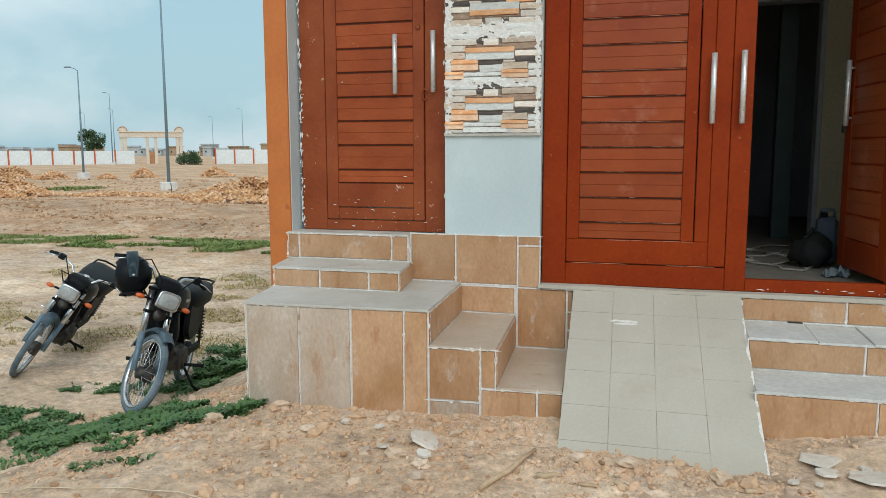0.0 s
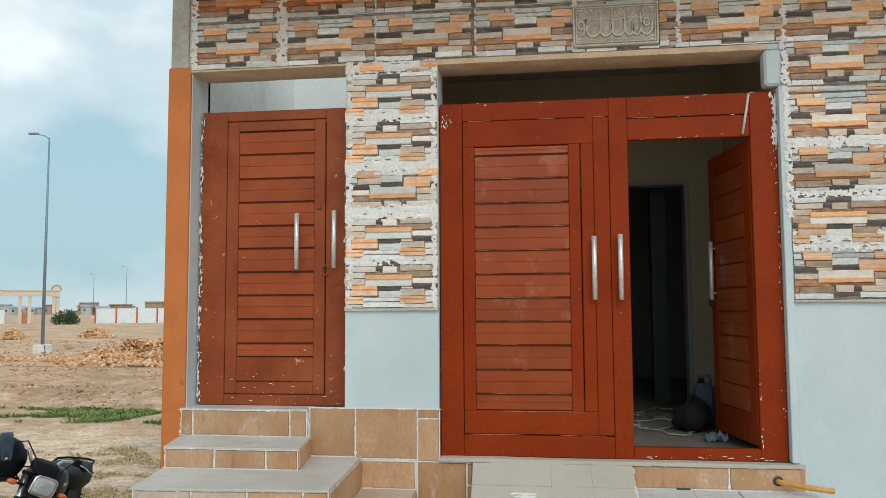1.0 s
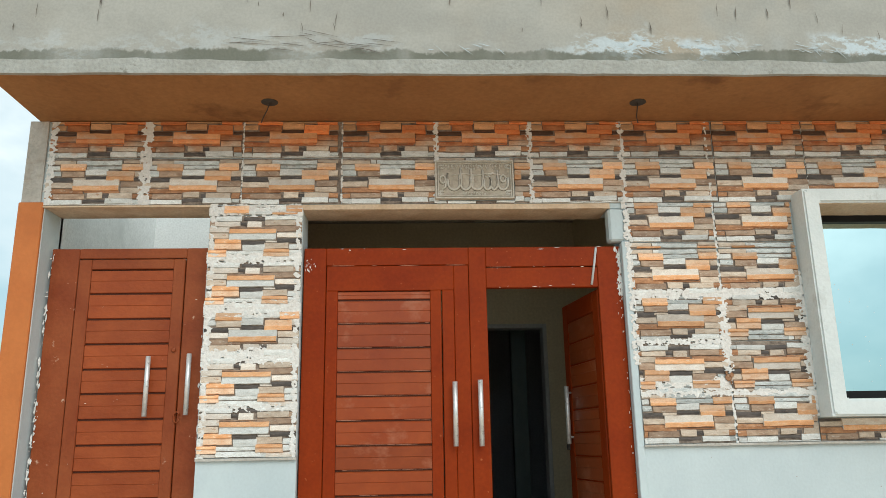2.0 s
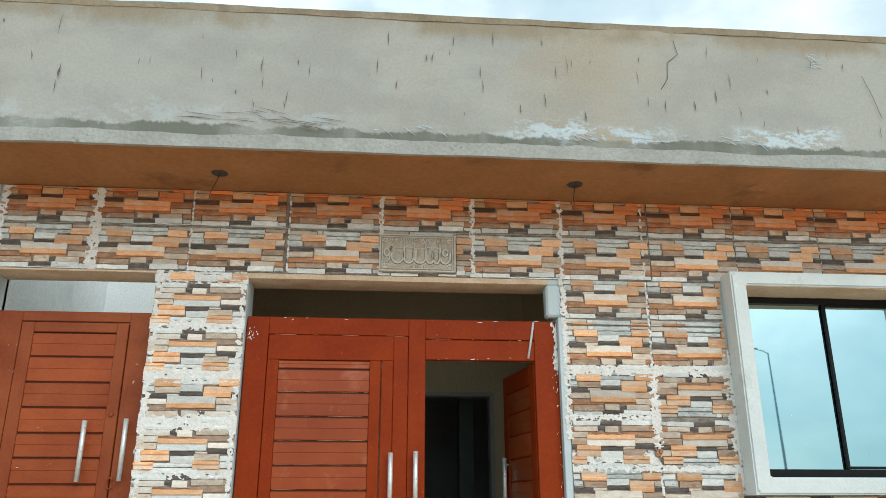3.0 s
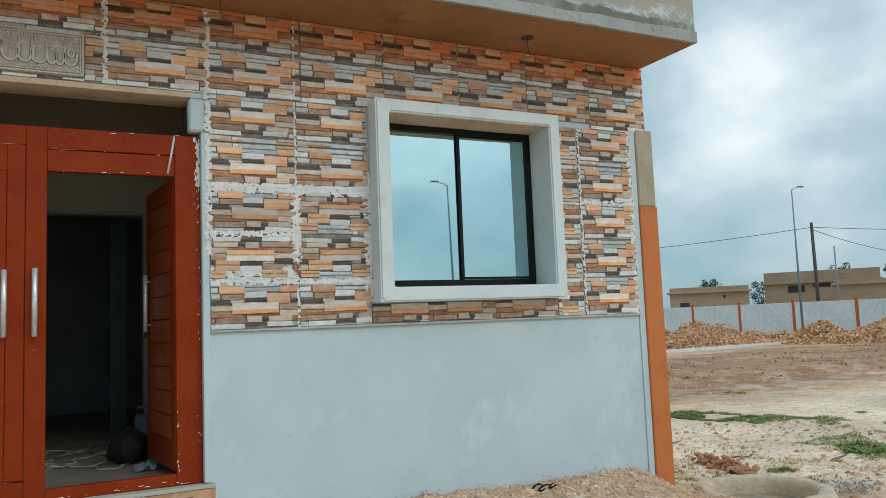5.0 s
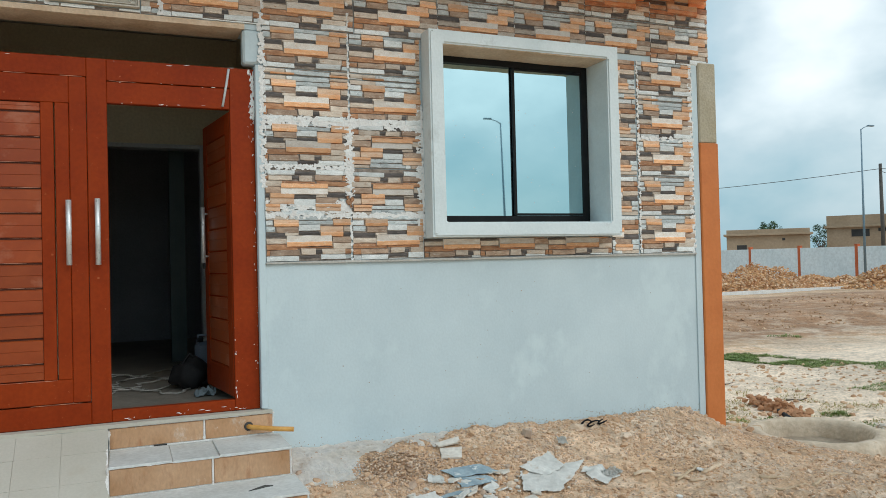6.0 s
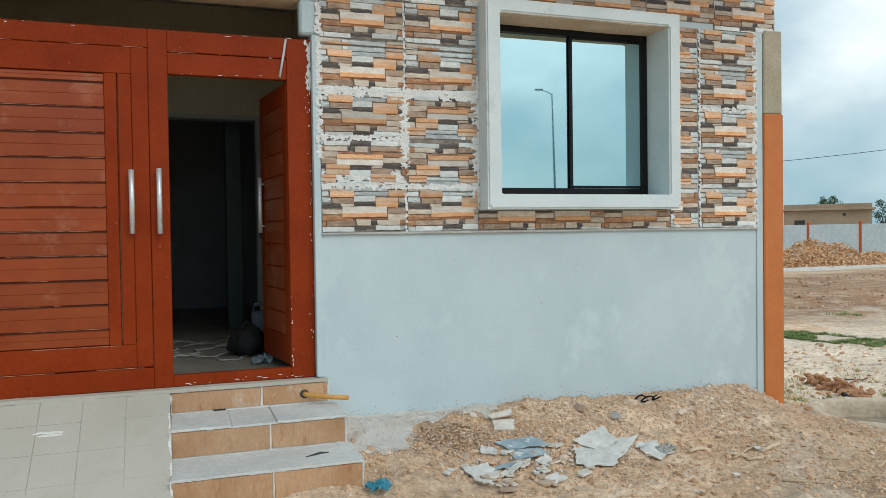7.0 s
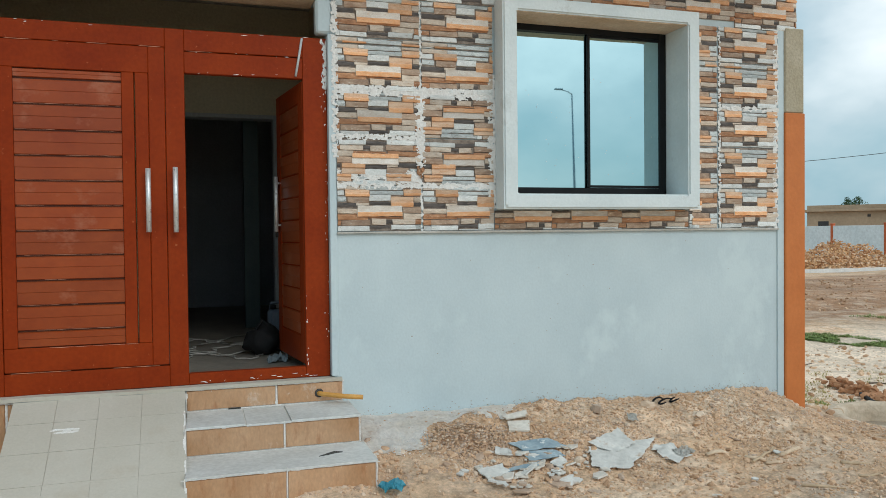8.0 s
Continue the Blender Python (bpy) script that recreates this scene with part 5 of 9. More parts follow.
vo = [[b.verts.new((x, y, z)) for x, z in ring_o] for y in (-0.18, 0.125)]
vi = [[b.verts.new((x, y, z)) for x, z in ring_i] for y in (-0.18, 0.125)]
for k in range(4):
    j = (k + 1) % 4
    b.faces.new((vo[0][k], vo[0][j], vi[0][j], vi[0][k]))
    b.faces.new((vo[1][k], vi[1][k], vi[1][j], vo[1][j]))
    b.faces.new((vo[0][k], vo[1][k], vo[1][j], vo[0][j]))
    b.faces.new((vi[0][k], vi[0][j], vi[1][j], vi[1][k]))
bmesh.ops.bevel(b, geom=[e for e in b.edges if all(v.co.y < 0 for v in e.verts)], offset=0.012, segments=2, affect="EDGES")
part("surround", b, SURROUND, W1, "thick white plastered box surround")
b = bmesh.new()
uneven_band(b, xi0 + 0.003, xi1 - 0.003, -0.162, 0.125, zi1 - 0.006, zi1 - 0.0005, 40, 0.004, 0.0, 15.0)
part("bare_head", b, TANHEAD, W1, "tan plaster under the head of the opening")
b = bmesh.new()
for d in ((3.512, 3.566, 2.04, 3.352), (4.886, 4.944, 2.04, 3.352)):
    box(b, d[0], d[1], 0.127, 0.18, d[2], d[3], 0.003)
box(b, 3.566, 4.886, 0.127, 0.18, 2.04, 2.104, 0.003)
box(b, 3.566, 4.886, 0.127, 0.18, 3.300, 3.352, 0.003)
part("window_frame", b, BLACKALU, W1)
b = bmesh.new()
box(b, 4.236, 4.260, 0.130, 0.152, 2.106, 3.298, 0.003)
box(b, 4.262, 4.884, 0.130, 0.150, 2.106, 2.125, 0.003)
box(b, 4.262, 4.884, 0.130, 0.150, 3.280, 3.298, 0.003)
part("sash", b, BLACKALU, W1, "sliding sash in black aluminium")
for d, y in (((3.566, 4.236), 0.160), ((4.260, 4.884), 0.140)):
    b = bmesh.new()
    box(b, d[0], d[1], y, y + 0.005, 2.104, 3.300)
    part("pane", b, MIRRORGLASS, W1, "sky-reflecting tinted glass pane")


gp = np.random.default_rng(29)
b = bmesh.new()
for k in range(46):
    left = k % 2
    x, z, r_ = (gp.uniform(3.60, 4.22) if left else gp.uniform(4.28, 4.86)), gp.uniform(2.12, 3.0), gp.uniform(0.0015, 0.0042)
    b.faces.new([b.verts.new((x + r_ * math.cos(a), 0.1592 if left else 0.1392, z + r_ * gp.uniform(0.6, 1.3) * math.sin(a))) for a in np.linspace(0, 5.2, 6)])
sp_ = part("paint_specks", b, FLAKE, W1, "small pale paint specks on the glass")
sp_["kind"] = "stuff"


# ---- steps and ramp ----
JOINTS = {}
tj = np.random.default_rng(17)


def face_tile(parent, a, b_, c, d, out, mat, gap=0.007, t=0.008, name="tile"):
    """A thin tile on the face with corners a, b, c, d (in order), pushed out along out."""
    ps = [Vector(p) for p in (a, b_, c, d)]
    mid = sum(ps, Vector()) / 4
    out = Vector(out).normalized()
    u, w = (ps[1] - ps[0]).normalized(), (ps[3] - ps[0]).normalized()
    ins = [u * gap + w * gap, -u * gap + w * gap, -u * gap - w * gap, u * gap - w * gap]
    if mat in (STEPTILE, STEPPALE):
        ins = [i * float(tj.uniform(0.65, 1.15)) for i in ins]
        JOINTS.setdefault(parent.name, []).append((ps, out, t))
    bm = bmesh.new()
    lo = [bm.verts.new(p + i) for p, i in zip(ps, ins)]
    hi = [bm.verts.new(p + i * 1.5 + out * t) for p, i in zip(ps, ins)]
    bm.faces.new(hi)
    bm.faces.new(lo[::-1])
    for i in range(4):
        j = (i + 1) % 4
        bm.faces.new((lo[i], lo[j], hi[j], hi[i]))
    return part(name, bm, mat, parent)


def yf(x):
    return -0.885 + 0.055 * x


SIDE = thing("side_staircase", "tiled corner staircase rising to the small door, tan porcelain with white grout", "stairs", pose(-0.7, -0.5, 0.17), kind="structure")
LOW = -0.45
b = bmesh.new()


def core(bm, x0, x1, xb0, xb1, z, y_front=None, y_back=0.0, z0=LOW):
    """A masonry block: front corners x0, x1 and back corners xb0, xb1, top at z."""
    fy0, fy1 = (yf(x0), yf(x1)) if y_front is None else (y_front, y_front)
    quad_prism(bm, (x0, fy0, z), (x1, fy1, z), (xb1, y_back, z), (xb0, y_back, z), z - z0)


core(b, -1.562, -0.475, -1.72, -0.52, 0.752)
core(b, -0.475, -0.10, -0.52, -0.155, 0.553)
core(b, -0.10, 0.262, -0.155, 0.205, 0.338)
core(b, -1.65, -0.80, -1.74, -0.862, 0.882, -0.45, z0=0.74)
core(b, -1.752, -0.873, -1.752, -0.873, 1.064, -0.045, z0=0.75)
part("masonry_core", b, GROUT, SIDE)
f = (0, -1, 0)


def front(x0, x1, z0, z1, mat):
    face_tile(SIDE, (x0, yf(x0), z0), (x1, yf(x1), z0), (x1, yf(x1), z1), (x0, yf(x0), z1), f, mat)


for x0, x1, m in ((-1.562, -1.235, STEPPALE), (-1.235, -0.925, STEPPALE), (-0.925, -0.615, STEPTILE), (-0.615, -0.475, STEPTILE)):
    front(x0, x1, LOW, 0.752, m)
front(-0.475, -0.185, 0.255, 0.553, STEPTILE)
front(-0.475, -0.185, LOW, 0.255, STEPPALE)
front(-0.185, -0.10, 0.335, 0.553, STEPTILE)
front(-0.185, 0.125, LOW, 0.335, STEPTILE)
front(0.125, 0.262, LOW, 0.335, STEPTILE)
quads = [((-1.577, yf(-1.577) - 0.015, 0.752), (-0.470, yf(-0.47) - 0.015, 0.752), (-0.515, -0.01, 0.752), (-1.735, -0.01, 0.752)),
         ((-0.475, yf(-0.475) - 0.012, 0.553), (-0.095, yf(-0.1) - 0.012, 0.553), (-0.15, -0.01, 0.553), (-0.52, -0.01, 0.553)),
         ((-0.10, yf(-0.10) - 0.012, 0.338), (0.262, yf(0.262) - 0.012, 0.338), (0.205, -0.01, 0.338), (-0.155, -0.01, 0.338))]
for q, tread_mat in zip(quads, (TREAD, TREADTAN, TREADTAN)):
    face_tile(SIDE, *q, (0, 0, 1), tread_mat, 0.003, 0.012, "tread")
# cheeks between the three levels
face_tile(SIDE, (-0.475, yf(-0.475), 0.565), (-0.52, -0.01, 0.565), (-0.52, -0.01, 0.752), (-0.475, yf(-0.475), 0.752), (1, 0.05, 0), STEPTILE)
face_tile(SIDE, (-0.10, yf(-0.10), 0.35), (-0.155, -0.01, 0.35), (-0.155, -0.01, 0.553), (-0.10, yf(-0.10), 0.553), (1, 0.05, 0), STEPTILE)
# upper step and landing
for x0, x1 in ((-1.65, -1.33), (-1.33, -1.0), (-1.0, -0.80)):
    face_tile(SIDE, (x0, -0.45, 0.764), (x1, -0.45, 0.764), (x1, -0.45, 0.882), (x0, -0.45, 0.882), f, STEPTILE)
face_tile(SIDE, (-0.80, -0.45, 0.764), (-0.862, -0.01, 0.764), (-0.862, -0.01, 0.882), (-0.80, -0.45, 0.882), (1, 0.03, 0), STEPTILE)
face_tile(SIDE, (-1.66, -0.462, 0.882), (-0.79, -0.462, 0.882), (-0.848, -0.05, 0.882), (-1.745, -0.05, 0.882), (0, 0, 1), TREAD, 0.002, 0.012, "tread")
for x0, x1 in ((-1.752, -1.665), (-1.665, -0.99), (-0.99, -0.873)):
    face_tile(SIDE, (x0, -0.045, 0.894), (x1, -0.045, 0.894), (x1, -0.045, 1.064), (x0, -0.045, 1.064), f, STEPTILE)
face_tile(SIDE, (-1.752, -0.052, 1.064), (-0.868, -0.052, 1.064), (-0.868, 0.125, 1.064), (-1.735, 0.125, 1.064), (0, 0, 1), TREAD, 0.001, 0.010, "tread")
# skirting on the pillar
SK = thing("pillar_skirting", "tan porcelain skirting tiles with white grout on the pillar foot", "wall tiles", pose(-0.3, 0, 0.4), kind="structure")
b = bmesh.new()
box(b, -0.868, 0.004, -0.006, -0.0005, 0.34, 1.084)
box(b, 0.004, 0.225, -0.006, -0.0005, 0.30, 0.745)
part("grout_bed", b, GROUT, SK)
for x0, x1, z0, z1, m in ((-0.868, -0.555, 0.766, 1.082, STEPTILE), (-0.555, -0.142, 0.756, 1.082, STEPTILE), (-0.142, 0.004, 1.02, 1.082, STEPTILE), (-0.142, 0.004, 0.745, 1.02, STEPTILE),
                          (-0.52, -0.155, 0.567, 0.745, STEPTILE), (-0.142, 0.18, 0.352, 0.745, STEPTILE), (0.18, 0.222, 0.60, 0.742, STEPTILE), (0.18, 0.222, 0.48, 0.60, STEPTILE), (0.18, 0.222, 0.352, 0.48, STEPTILE)):
    face_tile(SK, (x0, -0.006, z0), (x1, -0.006, z0), (x1, -0.006, z1), (x0, -0.006, z1), f, m)
b = bmesh.new()
uneven_band(b, -0.005, 2.245, -0.035, 0.045, 0.752, 0.775, 60, 0.006, 0.004, 3.0, 0.006)
tagged(put("door_sill", b, RAMPCEM), "pale cement sill under the gate", "sill", kind="structure")

MAIN = thing("front_steps", "three front steps with tan porcelain risers and pale grey treads", "stairs", pose(1.75, -0.4, 0.17), kind="structure")
b = bmesh.new()
box(b, 1.222, 2.25, -0.018, 0.0, LOW, 0.752)
box(b, 1.222, 2.28, -0.452, -0.018, LOW, 0.598)
box(b, 1.222, 2.295, -0.862, -0.452, LOW, 0.421)
part("masonry_core", b, GROUT, MAIN)
for xs, y, z0, z1 in (((1.222, 1.80, 2.25), -0.018, 0.612, 0.752), ((1.222, 1.805, 2.28), -0.452, 0.434, 0.598), ((1.222, 1.775, 2.295), -0.862, LOW, 0.421)):
    for x0, x1 in zip(xs, xs[1:]):
        face_tile(MAIN, (x0, y, z0), (x1, y, z0), (x1, y, z1), (x0, y, z1), f, STEPTILE)
for xs, y0, y1, z in (((1.222, 1.575, 1.845, 2.29), -0.466, -0.026, 0.598), ((1.222, 2.305), -0.876, -0.460, 0.421)):
    for k, (x0, x1) in enumerate(zip(xs, xs[1:])):
        dz = -0.006 if len(xs) > 2 and k == 1 else 0.0
        face_tile(MAIN, (x0, y0, z + dz), (x1, y0, z + dz), (x1, y1, z + dz), (x0, y1, z + dz), (0, 0, 1), TREADBLUE, 0.003, 0.013, "tread")
for y0, y1, x, z0, z1 in ((-0.452, -0.018, 2.28, 0.434, 0.598), (-0.862, -0.452, 2.295, LOW, 0.421)):
    face_tile(MAIN, (x, y0, z0), (x, y1, z0), (x, y1, z1), (x, y0, z1), (1, 0, 0), STEPTILE)

def grout_smears(parent):
    """Ragged grout left proud along the joints of a flight's tiles."""
    bm = bmesh.new()
    for ps, out, t in JOINTS[parent.name]:
        for a, c in zip(ps, ps[1:] + ps[:1]):
            along = c - a
            side = along.normalized().cross(out)
            for _ in range(int(along.length * 70)):
                q = a + along * float(tj.random()) + side * float(tj.normal(0, 0.0010)) + out * (t + 0.0008 + 0.0012 * float(tj.random()))
                if q.z < 0.12:
                    continue
                w, h = float(tj.uniform(0.010, 0.034)), float(tj.uniform(0.002, 0.0042))
                if tj.random() < 0.04:
                    w, h = w * 0.8, h * 2.6
                ring = [bm.verts.new(q + along.normalized() * (w * math.cos(k) * float(tj.uniform(0.6, 1.2))) + side * (h * math.sin(k) * float(tj.uniform(0.5, 1.3)))) for k in np.linspace(0, 5.3, 7)]
                bm.faces.new(ring)
    ob = part("grout_smears", bm, GROUT, parent, "rough white grout smeared along the joints")
    ob["kind"] = "stuff"


for flight in (SIDE, SK, MAIN):
    grout_smears(flight)
# A dark box stands in for the shaded gap under the tread.
b = bmesh.new()
box(b, 1.486, 1.566, -0.034, -0.02, 0.604, 0.618)
part("gap", b, WIRED, MAIN, "dark strip painting the shade under the broken tread edge")
# The tread's dark stain, added as a thin swept strip.
b = bmesh.new()
sweep(b, [(1.98, -0.70, 0.4345), (2.03, -0.68, 0.4355), (2.08, -0.655, 0.4350), (2.13, -0.655, 0.4345)], [0.003, 0.008, 0.011, 0.004], 8)
part("rag_strip", b, WIRED, MAIN, "dark stain on the lowest tread, built as a raised strip")

RAMP = thing("wheel_ramp", "dusty cement ramp scored into squares, broken at its foot", "ramp", pose(0.72, -0.6, 0.2), kind="structure")
TL, TR, BL, BR = Vector((0.222, -0.03, 0.752)), Vector((1.218, -0.03, 0.752)), Vector((0.292, -1.42, 0.135)), Vector((1.245, -1.42, 0.135))


def on_ramp(u, v):
    return (TL.lerp(TR, u)).lerp(BL.lerp(BR, u), v)


b = bmesh.new()
a, c, d, e = on_ramp(0.003, 0), on_ramp(0.997, 0), on_ramp(0.997, 0.985), on_ramp(0.003, 0.985)
dn = Vector((0, 0, -0.0035))
quad_prism(b, tuple(a + dn), tuple(c + dn), tuple(d + dn), tuple(e + dn), 0.75)
part("cement_bed", b, RAMPCEM, RAMP)
us = (0.0, 0.25, 0.49, 0.74, 1.0)
vs_ = (0.0, 0.15, 0.33, 0.51, 0.69, 0.86, 0.955)
rr_ = np.random.default_rng(4)
nrm = (TR - TL).cross(TL - BL).normalized()
for i in range(4):
    for j in range(6):
        q = [on_ramp(us[i], vs_[j]), on_ramp(us[i + 1], vs_[j]), on_ramp(us[i + 1], vs_[j + 1]), on_ramp(us[i], vs_[j + 1])]
        q = [tuple(p + Vector((0, 0, -0.010))) for p in q]
        face_tile(RAMP, *q, nrm, RAMPCEM, float(rr_.uniform(-0.0002, 0.0012)), 0.010 + float(rr_.uniform(0, 0.0006)), "paver")


b = bmesh.new()
foot = []
for k in range(41):
    u = k / 40
    v = 1.065 - 0.075 * u - (0.03 if 0.35 < u < 0.66 else 0.0) + 0.022 * noise.noise(Vector((u * 9, 1.3, 0))) + float(rr_.uniform(-0.007, 0.007))
    top, out = on_ramp(u, 0.957) + nrm * 0.0005, on_ramp(u, v) + nrm * 0.0005
    foot.append([b.verts.new(p) for p in (top, out - (out - top).normalized() * 0.006, out - nrm * 0.008, out - Vector((0, -0.02, 0.13)))])
for p, q in zip(foot, foot[1:]):
    for i in range(3):
        b.faces.new((p[i], p[i + 1], q[i + 1], q[i]))
part("broken_foot", b, RAMPCEM, RAMP, "crumbled cement edge at the ramp foot")
b = bmesh.new()
for k in range(46):
    u, v, r_ = rr_.normal(0.33, 0.032), 0.205 + 0.016 * (k % 2) + rr_.normal(0, 0.0025), 0.004 + 0.006 * rr_.random()
    q = on_ramp(float(u), float(v)) + nrm * 0.0025
    b.faces.new([b.verts.new(q + Vector((r_ * 3.0 * math.cos(a) * rr_.uniform(0.5, 1.2), r_ * math.sin(a) * rr_.uniform(0.4, 1.1), 0)) + Vector((0, 0, 0.44 * r_ * math.sin(a)))) for a in np.linspace(0, 5.3, 7)])
edge_ = []
for k in range(121):
    v = 0.14 + 0.83 * k / 120
    wd = 0.004 + 0.016 * max(0.0, noise.noise(Vector((v * 13, 3.0, 0))) + 0.25) + float(rr_.uniform(0, 0.005))
    edge_.append([b.verts.new(on_ramp(u, v) + nrm * 0.0022) for u in (0.998 - wd, 0.998)])
for k, (p, q) in enumerate(zip(edge_, edge_[1:])):
    if noise.noise(Vector((k * 0.13, 7.0, 0))) > -0.22:
        b.faces.new((p[0], p[1], q[1], q[0]))
sc = part("white_scrapes", b, GROUT, RAMP, "white plaster scraped onto the cement")
sc["kind"] = "stuff"

# ---- far surroundings ----
def street_lamp(x, y, h=10.2, arm=-1.0, lean=0.0):
    z = ground_z(x, y)
    L = thing("street_lamp", "tall blue-grey street lamp on a white concrete base", "street lamp", pose(x, y, z, 0, lean), "street lamps")
    b = bmesh.new()
    sweep(b, [(0, 0, 0.3), (0, 0, h * 0.5), (0, 0, h)], [0.085, 0.065, 0.035], 10)
    part("pole", b, STREETPOLE, L, local=True)
    b = bmesh.new()
    sweep(b, [(0, 0, h - 0.05), (0.25 * arm, 0, h + 0.10), (0.7 * arm, 0, h + 0.22)], 0.025, 6)
    box(b, min(0.6 * arm, 1.1 * arm), max(0.6 * arm, 1.1 * arm), -0.09, 0.09, h + 0.19, h + 0.27, 0.02)
    part("lamp_head", b, STREETPOLE, L, local=True)
    b = bmesh.new()
    box(b, -0.31, 0.31, -0.31, 0.31, -0.3, 0.38, 0.03)
    part("base", b, WHITEBLOCK, L, "white concrete base block", local=True)


for args in ((-23.4, 29.4, 10.5), (-39.6, 42.3, 7.7), (-76, 91), (-105, 128), (-122, 140), (-105, 164), (-80.6, 136), (43.5, 28.2, 9.6, 1.0), (74, 78, 9.0), (22.5, -35.0, 10.2, -1.0, -1.4)):
    street_lamp(*args)


def boundary_wall(p0, p1, step, high=2.42):
    """Whitewashed wall panels between orange posts."""
    p0, p1 = Vector(p0), Vector(p1)
    n = int((p1 - p0).length / step)
    d = (p1 - p0).normalized()
    ang = math.degrees(math.atan2(d.y, d.x))
    F = thing("boundary_wall", "long whitewashed boundary wall with orange posts", "wall", pose(p0.x, p0.y, -0.4), kind="structure")
    me_p = me_w = None
    for k in range(n + 1):
        q = p0 + d * (k * step)
        z = -0.4
        if me_p is None:
            b = bmesh.new()
            box(b, -0.11, 0.11, -0.14, 0.14, -0.3, high + 0.12, 0.02)
            box(b, -0.13, 0.13, -0.16, 0.16, high + 0.12, high + 0.18, 0.02)
            o = put("post", b, FENCEO)
            me_p = o.data
            b = bmesh.new()
            box(b, 0.11, step - 0.11, -0.10, 0.10, -0.3, high, 0.01)
            o2 = put("panel", b, FENCEW)
            me_w = o2.data
        else:
            o, o2 = new("post", me_p), new("panel", me_w)
        for ob in (o, o2):
            ob.parent = F
            ob.matrix_parent_inverse = F.matrix_basis.inverted()
            ob.matrix_basis = pose(q.x, q.y, z, 0, 0, ang)


boundary_wall((48, -11.3, 0), (48, 66.4, 0), 4.85)
boundary_wall((-113.2, 62.0, 0), (-77.3, 94.1, 0), 2.8, 2.02)
boundary_wall((-63.8, 98.7, 0), (-29.0, 118.6, 0), 2.8, 2.2)

GATE = thing("estate_gate", "cream entrance gateway with paired columns and arched end caps", "gateway", pose(-75.9, 100.05, -0.45, 0, 0, 36.2))
b = bmesh.new()
box(b, -4.65, 4.65, -0.45, 0.45, 4.15, 4.95, 0.04)
box(b, -4.80, 4.80, -0.60, 0.60, 4.92, 5.10, 0.03)
part("beam", b, GATEC, GATE, local=True)
for x in (-4.35, -3.78, -0.62, 0.62, 3.85, 4.38):
    b = bmesh.new()
    box(b, x - 0.23, x + 0.23, -0.35, 0.35, 0.0, 4.15, 0.03)
    box(b, x - 0.28, x + 0.28, -0.42, 0.42, 3.95, 4.13, 0.03)
    box(b, x - 0.24, x + 0.24, -0.42, 0.42, 0.0, 0.35, 0.03)
    part("column", b, GATEC, GATE, local=True)
for x in (-4.13, 4.13):
    b = bmesh.new()
    arch = [(x + 0.58 * math.cos(a), 5.10 + 0.62 * math.sin(a)) for a in np.linspace(0, math.pi, 11)]
    lo = [b.verts.new((p, -0.35, z)) for p, z in arch]
    hi = [b.verts.new((p, 0.35, z)) for p, z in arch]
    b.faces.new(lo)
    b.faces.new(hi[::-1])
    for k in range(len(arch)):
        j = (k + 1) % len(arch)
        b.faces.new((lo[k], hi[k], hi[j], lo[j]))
    cap = part("end_cap", b, GATEC, GATE, local=True)
    b = bmesh.new()
    sweep(b, [(x + 0.66 * math.cos(a), -0.36, 5.10 + 0.70 * math.sin(a)) for a in np.linspace(0, math.pi, 11)], 0.09, 6)
    part("moulding", b, BRICKCHIP, cap, "darker rounded moulding over the cap", local=True)
b = bmesh.new()
box(b, -0.36, 0.36, -0.05, 0.05, 0.0, 1.9, 0.03)
part("gate_leaf", b, ROCKRED, GATE, "closed brown wicket leaf", local=True)


def far_house(x, y, w, d, h, mat, wins, label, ang=0.0, parapet=0.5, shade=True):
    H_ = thing("far_house", label, "house", pose(x, y, -0.5, 0, 0, ang), "distant houses")
    b = bmesh.new()
    box(b, -w / 2, w / 2, -d / 2, d / 2, 0, h, 0.03)
    part("wall", b, mat, H_, local=True)
    b = bmesh.new()
    t = 0.25
    box(b, -w / 2 - 0.3, w / 2 + 0.3, -d / 2 - 0.4, d / 2 + 0.3, h, h + 0.22, 0.02)
    for q in ((-w / 2, w / 2, -d / 2, -d / 2 + t), (-w / 2, w / 2, d / 2 - t, d / 2), (-w / 2, -w / 2 + t, -d / 2 + t, d / 2 - t), (w / 2 - t, w / 2, -d / 2 + t, d / 2 - t)):
        box(b, *q, h + 0.22, h + 0.22 + parapet)
    part("roof", b, mat, H_, local=True)
    for wx, wz, ww, wh in wins:
        b = bmesh.new()
        box(b, wx - ww / 2, wx + ww / 2, -d / 2 - 0.03, -d / 2 + 0.05, wz, wz + wh)
        part("window", b, FARDARK, H_, "dark window opening", local=True)


far_house(68.5, 60.3, 8.3, 8, 4.1, FARTAN, ((-2.6, 2.2, 1.0, 0.9), (1.6, 3.5, 0.3, 0.25)), "low tan brick house behind the boundary wall", -45.5, 0.45)
far_house(87.6, 60.1, 12.7, 9, 5.0, FARTAN, ((-2.75, 3.9, 1.9, 0.85), (0.05, 4.45, 1.9, 0.4), (4.4, 4.4, 2.6, 0.5)), "tan concrete house with deep parapet and small windows", -52.7, 1.25)
far_house(82.8, 44.6, 16, 7, 4.3, FARTAN, ((1.5, 2.4, 1.6, 1.2), (5.5, 2.4, 1.6, 1.2)), "plain tan flat-roofed house behind the boundary wall", -55.5, 0.3)
